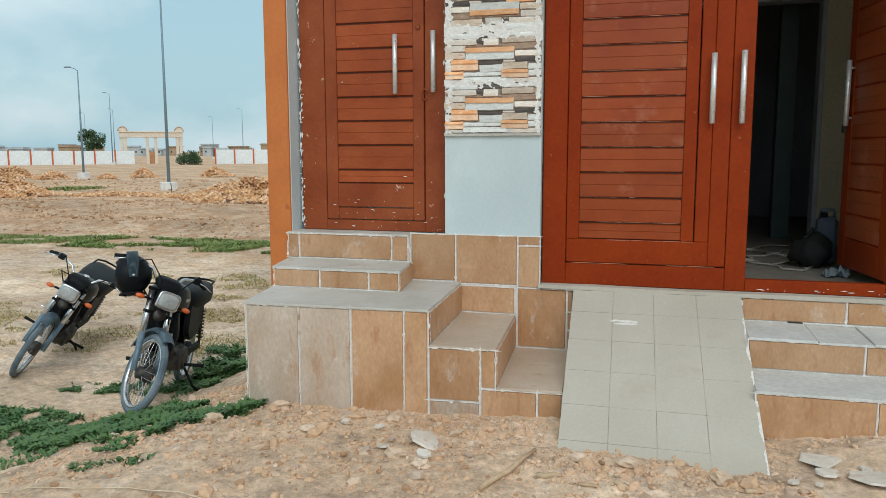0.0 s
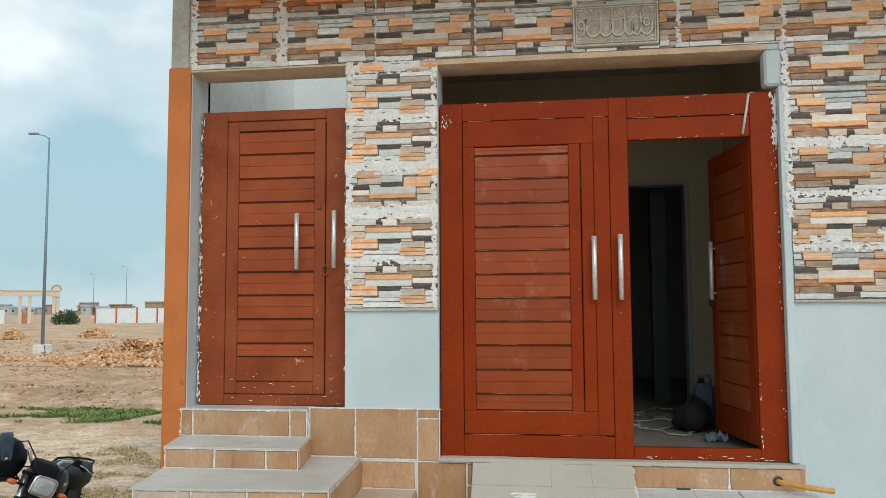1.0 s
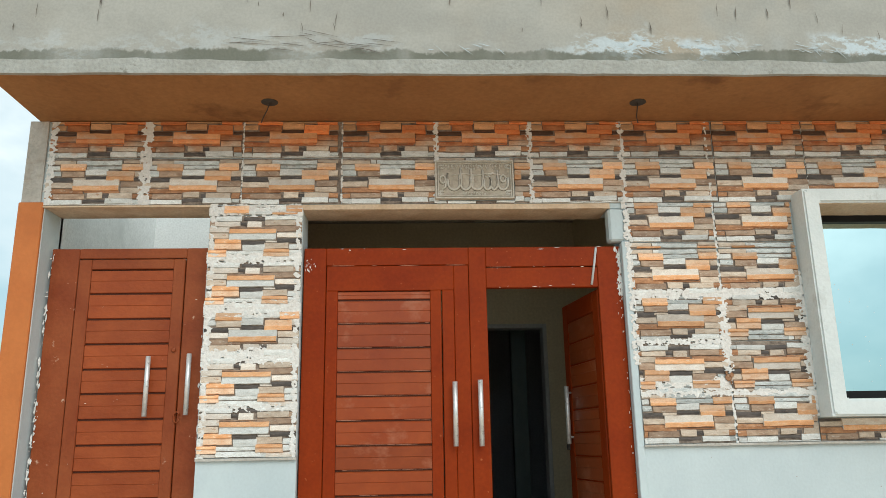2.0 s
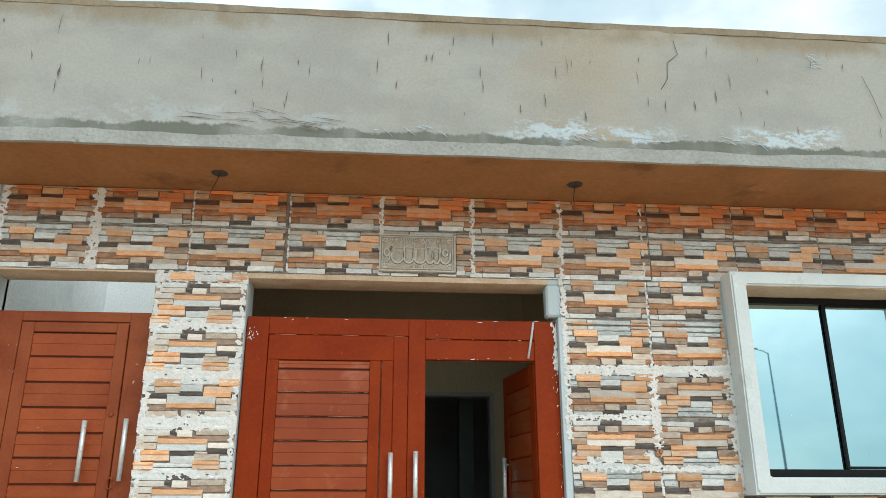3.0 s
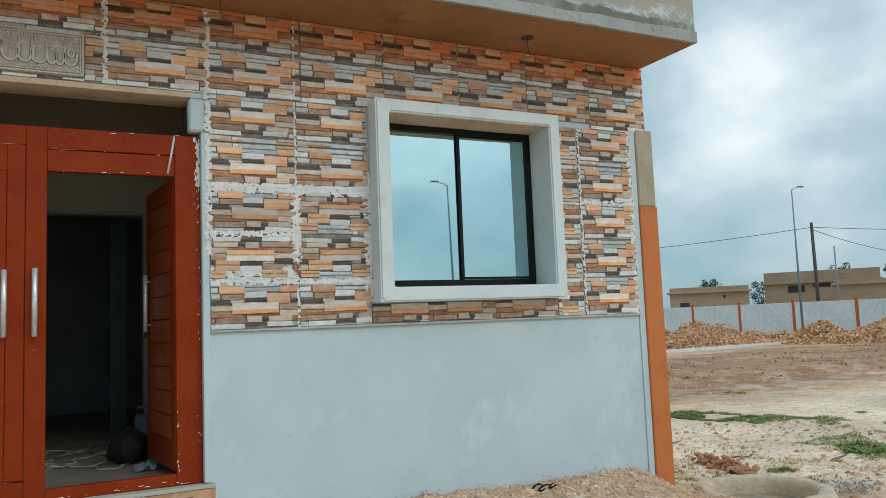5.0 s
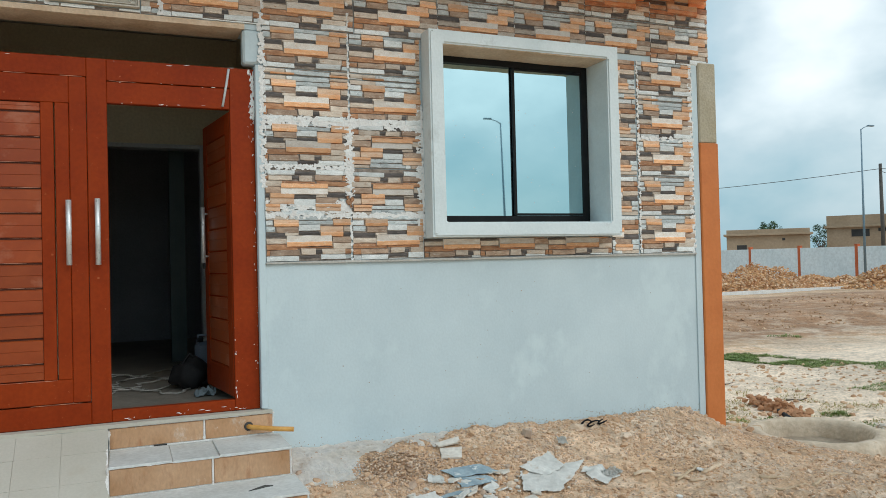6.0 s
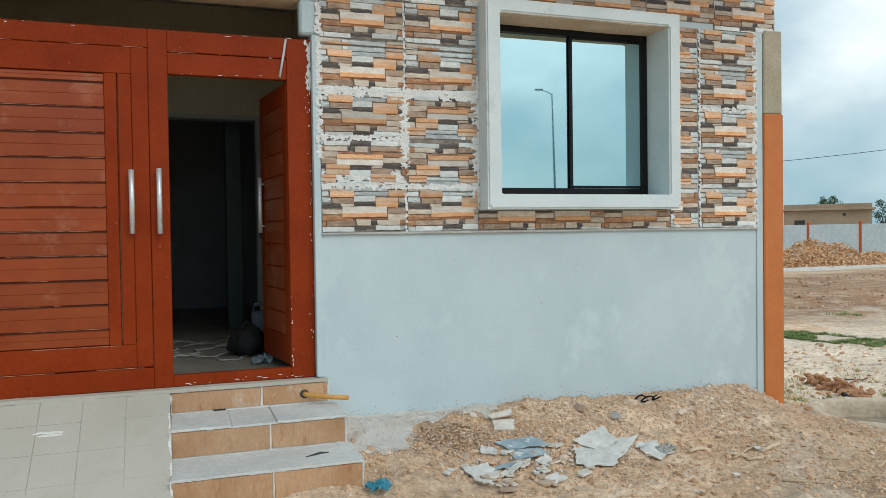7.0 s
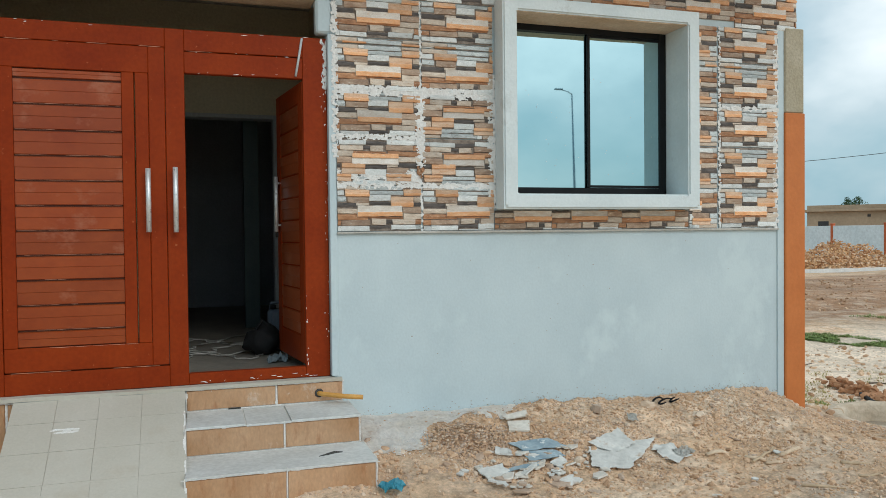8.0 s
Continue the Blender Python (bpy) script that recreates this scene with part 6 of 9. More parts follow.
far_house(100.5, 51.5, 14, 8, 6.4, FARTAN, ((-5.6, 5.0, 2.4, 0.9), (1.0, 5.0, 2.2, 0.9)), "two-storey tan house with a dark opening", -55.5, 0.6)
rh = np.random.default_rng(12)
for k in range(56):
    t = k / 55
    x = -286 + 252 * t + rh.uniform(-3, 3)
    y = 235 + 50 * t + rh.uniform(-12, 40)
    w, h = rh.uniform(2.2, 6.0), rh.uniform(2.0, 3.3) + (1.3 if rh.random() < 0.2 else 0)
    wins = [(wx, rh.uniform(1.2, 1.5), 0.6, 0.7) for wx in np.arange(-w / 2 + 1.2, w / 2 - 0.6, 2.4)]
    far_house(x, y, w, 6, h, FARGREY if k % 4 else FARTAN, wins, "grey distant house on the skyline, tinted for haze" if k % 4 else "tan distant house on the skyline", rh.uniform(-15, 35), rh.uniform(0.1, 0.6))


def tree(x, y, h, r, n, seed, name="tree", trunk=True, label="dense dark green tree on the far plain"):
    """Trunk and limbs with clumps of leaf cards through an uneven crown."""
    g = np.random.default_rng(seed)
    z = -0.45
    Tt = thing(name, label, name, pose(x, y, z))
    ch = h * (0.62 if trunk else 0.5)
    if trunk:
        b = bmesh.new()
        sweep(b, [(0, 0, 0), (0.1, 0, h * 0.25), (0, 0.1, h * 0.5)], [0.035 * h, 0.028 * h, 0.018 * h], 8)
        for k in range(6):
            a = k * 1.05
            sweep(b, [(0, 0, h * 0.3), (r * 0.3 * math.cos(a), r * 0.3 * math.sin(a), h * 0.5), (r * 0.6 * math.cos(a), r * 0.6 * math.sin(a), h * 0.68)], [0.014 * h, 0.01 * h, 0.004 * h], 5)
        part("trunk", b, BARK, Tt, local=True)
    cl = []
    for k in range(26):
        a, rad, hh = g.uniform(0, 6.28), r * math.sqrt(g.random()) * 0.85, g.uniform(-1, 1)
        rad *= math.sqrt(max(0.1, 1 - hh * hh * 0.8))
        cl.append((rad * math.cos(a), rad * math.sin(a), ch + hh * (h - ch) * 0.8, g.uniform(0.22, 0.40) * r))
    cl = np.array(cl)
    pick = cl[g.integers(0, len(cl), n)]
    dv = g.normal(0, 1, (n, 3))
    dv /= np.linalg.norm(dv, axis=1)[:, None]
    p = pick[:, :3] + dv * pick[:, 3:4] * g.uniform(0.6, 1.05, (n, 1))
    p[:, 2] = np.maximum(p[:, 2], 0.05)
    s = 0.055 * r * g.uniform(0.6, 1.4, (n, 1))
    u = g.normal(0, 1, (n, 3))
    u /= np.linalg.norm(u, axis=1)[:, None]
    w = np.cross(u, g.normal(0, 1, (n, 3)))
    w /= np.linalg.norm(w, axis=1)[:, None]
    v = np.stack((p - u * s, p + w * s * 0.6, p + u * s, p - w * s * 0.6), 1).reshape(-1, 3)
    me = bpy.data.meshes.new("crown")
    me.from_pydata(v.tolist(), [], (np.arange(n)[:, None] * 4 + np.arange(4)).tolist())
    me.materials.append(LEAF)
    crown = new("crown", me)
    crown.parent = Tt


tree(-108.3, 125.6, 6.7, 2.5, 4600, 1)
tree(-64.0, 92.5, 1.75, 2.1, 2600, 2, "bush", False, "low spreading green bush before the gateway")
tree(91.0, 81.6, 7.5, 1.9, 2200, 3)
tree(88.5, 70.5, 6.0, 1.5, 1800, 4)
tree(110.7, 73.6, 8.8, 2.4, 2200, 5)
tree(118.0, 65.0, 10.0, 2.8, 2200, 6)
for k in range(9):
    tree(-70 + 9.5 * k + float(rh.uniform(-2, 2)), 215, 5.5 + float(rh.uniform(0, 2.5)), 5.0, 900, 20 + k)

UP = thing("utility_pole", "dark utility pole with cross wires behind the boundary wall", "utility pole", pose(58, 38, -0.4))
b = bmesh.new()
sweep(b, [(58, 38, -0.4), (57.9, 38, 8.7)], [0.17, 0.12], 8)
part("pole", b, WOODPOLE, UP)
b = bmesh.new()
sweep(b, [(57.2, 37.4, 8.2), (58.7, 38.7, 8.2)], 0.06, 6)
part("crossarm", b, WOODPOLE, UP)
UP2 = thing("utility_pole", "thin grey metal pole beside the utility pole", "utility pole", pose(66, 42, -0.4))
b = bmesh.new()
sweep(b, [(66, 42, -0.4), (66, 42, 7.2)], [0.09, 0.06], 8)
part("pole", b, STREETPOLE, UP2)
for nm, p, q, sag in (("overhead_wire", (57.9, 38, 8.3), (28, 78, 8.6), 1.1), ("overhead_wire", (57.9, 38, 8.3), (95, 18, 8.7), 1.0), ("overhead_wire", (57.9, 38, 8.1), (84, 30, 7.0), 2.2)):
    b = bmesh.new()
    p, q = Vector(p), Vector(q)
    pts = []
    for k in range(15):
        t = k / 14
        c = p.lerp(q, t)
        c.z -= sag * 4 * t * (1 - t)
        pts.append(c)
    sweep(b, pts, 0.024, 5)
    tagged(put(nm, b, WIRED), "thin dark overhead electric wire", "wire", "overhead wires")
b = bmesh.new()
uneven_band(b, 13.0, 47.0, 25.0, 25.14, -0.6, -0.20, 60, 0.02, 0.03, 8.0, 0.1)
tagged(put("kerb", b, WHITEBLOCK), "pale concrete kerb line along the unmade road", "kerb", kind="structure")


# ---- rubble, soil and plants ----
def half_bricks(name, spots, mats, rng):
    """One mesh of many broken bricks with chipped corners; spots: rows of x, y, z, size."""
    spots = np.asarray(spots, float)
    n = len(spots)
    base = np.array([(x, y, z) for x in (-1, 1) for y in (-1, 1) for z in (-1, 1)], float)
    v = base[None] * np.stack((rng.uniform(0.7, 1.35, n), rng.uniform(0.42, 0.62, n), rng.uniform(0.32, 0.46, n)), -1)[:, None]
    v = v * (1 + rng.uniform(-0.22, 0.10, (n, 8, 1)))
    a, b_ = rng.uniform(0, 6.28, n), rng.normal(0, 0.45, n)
    ca, sa, cb, sb = (q[:, None] for q in (np.cos(a), np.sin(a), np.cos(b_), np.sin(b_)))
    x, y, z = v[..., 0], v[..., 1], v[..., 2]
    x, z = x * cb - z * sb, x * sb + z * cb
    x, y = x * ca - y * sa, x * sa + y * ca
    v = np.stack((x, y, z), -1) * spots[:, None, 3:4] + spots[:, None, :3]
    quads_ = np.array([(0, 1, 3, 2), (4, 6, 7, 5), (0, 4, 5, 1), (2, 3, 7, 6), (0, 2, 6, 4), (1, 5, 7, 3)])
    me = bpy.data.meshes.new(name)
    me.from_pydata(v.reshape(-1, 3).tolist(), [], (quads_[None] + 8 * np.arange(n)[:, None, None]).reshape(-1, 4).tolist())
    for m in mats:
        me.materials.append(m)
    if len(mats) > 1:
        me.polygons.foreach_set("material_index", np.repeat(rng.integers(0, len(mats), n), 6).astype(np.int32))
    return new(name, me)


def heap(x, y, rx, ry, h, n, size, seed, label="heap of broken yellow bricks on bare ground", mats=(ROCK, ROCK, ROCKPALE, ROCKRED)):
    g = np.random.default_rng(seed)
    n, size, h = int(n * 4.2), size * 0.44, h * 1.15
    a, r = g.uniform(0, 6.28, n), np.sqrt(g.random(n))
    px, py = x + rx * r * np.cos(a), y + ry * r * np.sin(a)
    hump = np.array([0.75 + 0.5 * noise.noise(Vector((u * 0.6, v * 0.6, seed))) for u, v in zip(px, py)])
    top = h * np.clip(1 - r ** 1.5, 0, 1) * hump
    gz = np.array([ground_z(u, v) for u, v in zip(px, py)])
    rows = np.stack((px, py, gz + top * g.uniform(0.72, 1.0, n) + size * 0.2, size * g.uniform(0.6, 1.4, n)), 1)
    ob = half_bricks("brick_heap", rows, list(mats), g)
    tagged(ob, label, "rubble heap", "brick heaps", "stuff")


for k, q in enumerate(((-14.4, 23.9, 4.1, 3.0, 1.2, 900, 0.17), (-27.6, 22.9, 2.4, 2.0, 0.95, 520, 0.17), (-45.8, 41.9, 2.0, 1.6, 0.9, 220, 0.17), (-41.1, 40.8, 1.25, 1.0, 0.8, 150, 0.17), (-37.9, 42.6, 0.75, 0.6, 0.5, 70, 0.16),
                       (-36.8, 45.4, 1.0, 0.85, 0.85, 120, 0.17), (-32.0, 47.8, 1.35, 1.1, 0.85, 170, 0.17), (-21.2, 24.3, 5.5, 1.1, 0.15, 260, 0.15), (-31, 78, 8, 4, 1.6, 260, 0.3),
                       (32, 31, 3.4, 3.0, 2.3, 520, 0.17), (37.5, 31.0, 4, 3, 1.5, 400, 0.17), (34, 27.4, 6, 1.8, 0.9, 560, 0.15), (44, 21, 3.6, 5.0, 1.7, 900, 0.18), (40.2, 24.2, 2.8, 2.6, 1.15, 480, 0.17), (41, 29, 2.4, 2.6, 0.9, 300, 0.17), (29, 28.4, 3, 1.8, 0.9, 300, 0.15), (43, 12, 4, 3, 1.4, 420, 0.17))):
    heap(*q, 30 + k)

g0 = np.random.default_rng(77)


def scatter(n, fn):
    rows = []
    while len(rows) < n:
        x, y, s = fn()
        if (-1.95 < x < 6.2 and 0.0 < y < 9.3) or (-1.6 < x < 0.25 and -0.93 < y < 0) or (0.2 < x < 1.25 and -1.22 < y < 0) or (1.2 <= x < 2.3 and -0.87 < y < 0) or (2.2 < x < 3.05 and y > -0.40 + 0.08 * math.sin(9 * x) and g0.random() < 0.9):
            continue
        rows.append((x, y, ground_z(x, y) + 0.08 * s, s))
    return rows


def small():
    return 0.0035 + 0.008 * g0.random() ** 2.2 + (0.022 * g0.random() ** 2 if g0.random() < 0.05 else 0)


def lumps():
    """A spot before the house where crumbs gather in drifts."""
    while True:
        x, y = g0.uniform(-3.4, 7.5), -0.05 - abs(g0.normal(0, 1.1))
        if noise.noise(Vector((x * 1.6, y * 2.2, 8.0))) + 0.4 * noise.noise(Vector((x * 5, y * 5, 2.0))) > 0.5 * g0.random() - 0.2:
            return x, y, small()


near = scatter(24000, lumps)
near += scatter(8500, lambda: (g0.uniform(2.35, 6.2), -0.02 - abs(g0.normal(0, 0.40)), small() * 1.1))
near += scatter(2600, lambda: (g0.uniform(2.9, 6.05), -0.004 - abs(g0.normal(0, 0.035)), small() * 0.8))
near += scatter(2600, lambda: (g0.uniform(2.75, 3.75), g0.uniform(-0.85, -0.35), small() * 1.4))
near += scatter(900, lambda: (g0.uniform(-1.9, 1.3), -0.95 - abs(g0.normal(0, 0.16)), small() * 1.2))
near += scatter(1500, lambda: (g0.uniform(-2.5, -1.65), g0.uniform(-1.3, -0.1), small() * 1.3))
near += scatter(700, lambda: (g0.uniform(0.2, 1.4), -1.46 - abs(g0.normal(0, 0.05)), small() * 1.5))
near += scatter(2200, lambda: (g0.uniform(-2.2, 1.2), -0.95 - 1.0 * g0.random() ** 1.4, small() * 1.5))
near += scatter(2400, lambda: (g0.uniform(3.2, 6.6), -0.25 - 1.4 * g0.random(), small() * 1.4))
near += scatter(3500, lambda: (g0.uniform(-8, -1.9), g0.uniform(-2, 6), small()))
near += scatter(900, lambda: (g0.uniform(6, 14), g0.uniform(-2, 7), small() * 1.2))
tagged(stones("loose_rubble", near, [GRAVEL, CLOD, CLOD, CLOD, CLOD, BRICKCHIP], g0), "loose pale stones and crumbs scattered on the earth", "rubble", kind="stuff")
clods = scatter(1500, lambda: (g0.uniform(3.0, 7.6), -0.6 - 1.5 * g0.random(), 0.006 + 0.022 * g0.random() ** 2.5))
clods += scatter(1500, lambda: (g0.uniform(6.3, 14), 0.2 + 5.5 * g0.random(), 0.012 + 0.045 * g0.random() ** 3))
clods += scatter(700, lambda: (g0.uniform(-3.2, 1.0), -1.2 - 1.2 * g0.random(), 0.006 + 0.020 * g0.random() ** 2.5))
tagged(stones("earth_clods", clods, [BERMCLOD, CLOD, CLOD], g0), "brown earth clods on the trampled dirt", "soil", kind="stuff")
berm = scatter(9000, lambda: (g0.uniform(-34, -3), 10.8 + 11 * g0.random() ** 1.3, 0.016 + 0.045 * g0.random() ** 3.5))
berm += scatter(4500, lambda: (g0.uniform(7, 40), 10.6 + 9 * g0.random() ** 1.3, 0.015 + 0.05 * g0.random() ** 3.5))
berm += scatter(2600, lambda: (g0.uniform(-46, -9), 21 + 22 * g0.random(), 0.03 + 0.09 * g0.random() ** 3))
tagged(stones("soil_clods", berm, [BERMCLOD, BERMCLOD, BERMCLOD, CLOD], g0), "brown clods along the bank of turned soil", "soil", kind="stuff")


def patch(n, cx, cy, rx, ry, ln, thresh=-0.05, seed=0.0, lift=0.0, fs=1.1):
    rows, tries = [], 0
    while len(rows) < n and tries < 40 * n:
        tries += 1
        x, y = cx + rx * g0.uniform(-1, 1), cy + ry * g0.uniform(-1, 1)
        if noise.noise(Vector((x * fs + seed, y * fs, 5.0))) + 0.25 * noise.noise(Vector((x * 4, y * 4, seed))) < thresh:
            continue
        rows.append((x, y, ground_z(x, y) - 0.01 + lift * g0.random(), ln * g0.uniform(0.5, 1.3)))
    return rows


far_grass = patch(12000, -14.6, 9.2, 3.8, 0.75, 0.055, -0.12) + patch(12000, -8.2, 9.3, 3.2, 0.95, 0.070, -0.12, 3.0) + patch(900, -28.4, 28.2, 1.0, 1.4, 0.16, -0.3)
far_grass += patch(3600, 12.6, 7.1, 0.7, 0.55, 0.045, -0.15) + patch(3600, 13.0, 6.2, 0.6, 0.6, 0.045, -0.2) + patch(3200, 13.5, 5.3, 0.6, 0.6, 0.042, -0.15) + patch(1700, 14.6, 4.2, 0.9, 0.7, 0.036, 0.0) + patch(2600, 12.4, 2.4, 1.2, 0.8, 0.04, -0.05) + patch(160, 16.4, 8.9, 0.5, 0.4, 0.06, -0.1) + patch(700, 8.9, 1.6, 0.8, 0.5, 0.04, 0.05, 6.0) + patch(1500, 11.9, 2.2, 0.45, 0.35, 0.07, -0.2, 2.0) + patch(160, 10.0, 2.2, 0.5, 0.5, 0.05, 0.1, 9.0)
tagged(blades("grass_strip", far_grass, GRASS, g0, 0.35, 2.0), "low green grass strips beside the track", "grass", kind="stuff")
dry = []
for q in ((5000, -5.6, 2.2, 2.4, 0.9, 0.035, 0.10, 4.0), (3200, -3.9, 3.6, 1.2, 0.7, 0.035, 0.05, 7.0), (3200, -6.5, 5.4, 2.5, 0.7, 0.04, 0.10, 0.0), (2600, 8.8, 2.4, 2.0, 1.4, 0.04, 0.08, 0.0), (1800, -3.1, 1.7, 0.7, 0.6, 0.035, 0.0, 2.0), (1800, -7.2, 0.9, 1.6, 0.6, 0.035, 0.05, 1.0)):
    dry += patch(*q, 0.0, 1.7)
tagged(blades("dry_grass", dry, DRYGRASS, g0, 0.3, 2.2), "thin yellowing grass on the dust", "grass", kind="stuff")
weeds = []
for q in ((2600, -3.78, -0.42, 0.40, 0.20, 0.024, -0.30, 0.0, 0.02), (1700, -3.25, -0.42, 0.40, 0.24, 0.024, -0.05, 0.0, 0.02), (2600, -2.75, -0.62, 0.35, 0.24, 0.026, -0.30, 4.0, 0.025), (3200, -2.30, -0.98, 0.34, 0.22, 0.026, -0.30, 0.0, 0.03),
          (1300, -1.95, -1.10, 0.22, 0.12, 0.026, -0.25, 2.0, 0.02), (700, -1.66, -1.16, 0.16, 0.08, 0.026, -0.20, 5.0, 0.03), (500, -1.53, -1.10, 0.07, 0.12, 0.03, -0.3, 0.0, 0.04), (900, -3.15, -0.72, 0.35, 0.14, 0.022, 0.0, 1.0, 0.012),
          (700, -3.80, 0.36, 0.34, 0.13, 0.024, -0.05, 0.0, 0.02), (420, -3.35, 0.42, 0.16, 0.14, 0.024, -0.1, 3.0, 0.02), (900, -3.0, 0.74, 0.20, 0.30, 0.028, -0.05, 2.0, 0.03), (1300, -3.0, 1.25, 0.20, 0.35, 0.036, -0.1, 0.0, 0.09), (350, -3.35, 1.75, 0.25, 0.15, 0.03, 0.0, 0.0, 0.04),
          (2400, -2.62, -1.00, 0.32, 0.26, 0.030, -0.12, 2.0, 0.03), (2200, -2.22, -1.24, 0.32, 0.18, 0.030, -0.10, 6.0, 0.03), (1500, -3.05, -0.92, 0.34, 0.20, 0.028, -0.02, 1.5, 0.02), (900, -3.55, -0.75, 0.36, 0.16, 0.026, 0.02, 8.0, 0.015),
          (900, -2.98, 0.60, 0.20, 0.18, 0.030, -0.1, 2.5, 0.03), (1100, -2.95, 1.0, 0.16, 0.24, 0.038, -0.1, 1.0, 0.07),
          (500, -3.0, -0.70, 1.0, 0.45, 0.030, 0.06, 3.3, 0.012), (260, -2.6, -1.35, 0.7, 0.2, 0.026, 0.04, 4.7, 0.012), (300, -3.1, 0.9, 0.35, 0.6, 0.030, 0.0, 7.3, 0.02),
          (160, -1.85, -1.85, 0.22, 0.07, 0.02, 0.05, 3.0, 0.012), (300, -2.10, -1.55, 0.16, 0.08, 0.02, -0.05, 1.0, 0.012)):
    weeds += patch(q[0], *q[1:5], q[5] * 1.15, q[6] + 0.10, q[7], q[8], 4.2)
tagged(blades("green_weeds", weeds, WEED, g0, 0.8, 1.8), "low leafy green weeds around the motorcycles", "weeds", kind="stuff")


# ---- motorcycles ----
def wheel(parent, cx, cz, r, m, name):
    """Tyre, rim, hub and spokes in the plane y = 0 of m."""
    flat = m @ pose(cx, 0, cz, 90)
    b = bmesh.new()
    tr = 0.027
    prof = [(r - tr + tr * math.cos(a), tr * 0.95 * math.sin(a)) for a in np.linspace(0, 2 * math.pi, 10)[:-1]]
    lathe(b, prof, 36, flat, close=True)
    for k in range(-1, 2):
        lathe(b, [(r - 0.006, 0.008 * k - 0.003), (r + 0.0015 - 0.004 * abs(k), 0.011 * k - 0.002), (r + 0.0015 - 0.004 * abs(k), 0.011 * k + 0.002), (r - 0.006, 0.011 * k + 0.003)], 36, flat, close=True)
    w = part(name, b, RUBBER, parent, "dusty tyre on a spoked wheel", local=True)
    b = bmesh.new()
    ri = r - 2 * tr
    lathe(b, [(ri + 0.012, -0.022), (ri + 0.012, 0.022), (ri - 0.006, 0.020), (ri - 0.010, 0.0), (ri - 0.006, -0.020)], 36, flat, close=True)
    part("rim", b, BIKECHROME, w, "dull chrome rim", local=True)
    b = bmesh.new()
    lathe(b, [(0.02, -0.06), (0.062, -0.05), (0.062, 0.0), (0.045, 0.02), (0.045, 0.05), (0.02, 0.06)], 16, flat)
    part("hub", b, ENGINE, w, local=True)
    b = bmesh.new()
    for k in range(28):
        a, c = 2 * math.pi * k / 28, 2 * math.pi * (k + (1.6 if k % 2 else -1.6)) / 28
        s = 0.03 if k % 4 < 2 else -0.03
        sweep(b, [flat @ Vector((0.05 * math.cos(c), 0.05 * math.sin(c), s)), flat @ Vector((ri * math.cos(a), ri * math.sin(a), 0))], 0.0022, 4, False)
    part("spokes", b, BIKECHROME, w, local=True)
    return w


def fender(r, w, a0, a1, m, n=14, drop=0.02):
    """A curved mudguard over a wheel, with folded edges."""
    b = bmesh.new()
    sec = [(-w, -drop), (-w, 0.0), (-w * 0.6, 0.012), (0, 0.018), (w * 0.6, 0.012), (w, 0.0), (w, -drop)]
    rows = []
    for k in range(n + 1):
        a = radians(a0 + (a1 - a0) * k / n)
        rows.append([b.verts.new(m @ Vector(((r + o) * math.cos(a), y, (r + o) * math.sin(a)))) for y, o in sec])
    for p, q in zip(rows, rows[1:]):
        for k in range(len(sec) - 1):
            fc = b.faces.new((p[k], p[k + 1], q[k + 1], q[k]))
            fc.smooth = True
    bmesh.ops.solidify(b, geom=b.faces[:], thickness=0.003)
    return b


def loft(b, rings, mi=0):
    vr = [[b.verts.new(p) for p in r] for r in rings]
    n = len(vr[0])
    for p, q in zip(vr, vr[1:]):
        for k in range(n):
            fc = b.faces.new((p[k], p[(k + 1) % n], q[(k + 1) % n], q[k]))
            fc.smooth = True
            fc.material_index = mi
    b.faces.new(vr[0]).smooth = False
    b.faces.new(vr[-1])


def oval(x, w, z0, z1, n=12, sq=2.6):
    zc, h = (z0 + z1) / 2, (z1 - z0) / 2
    out = []
    for k in range(n):
        a = 2 * math.pi * k / n
        c, s = math.cos(a), math.sin(a)
        out.append((x, math.copysign(abs(c) ** (2 / sq), c) * w, zc + math.copysign(abs(s) ** (2 / sq), s) * h))
    return out


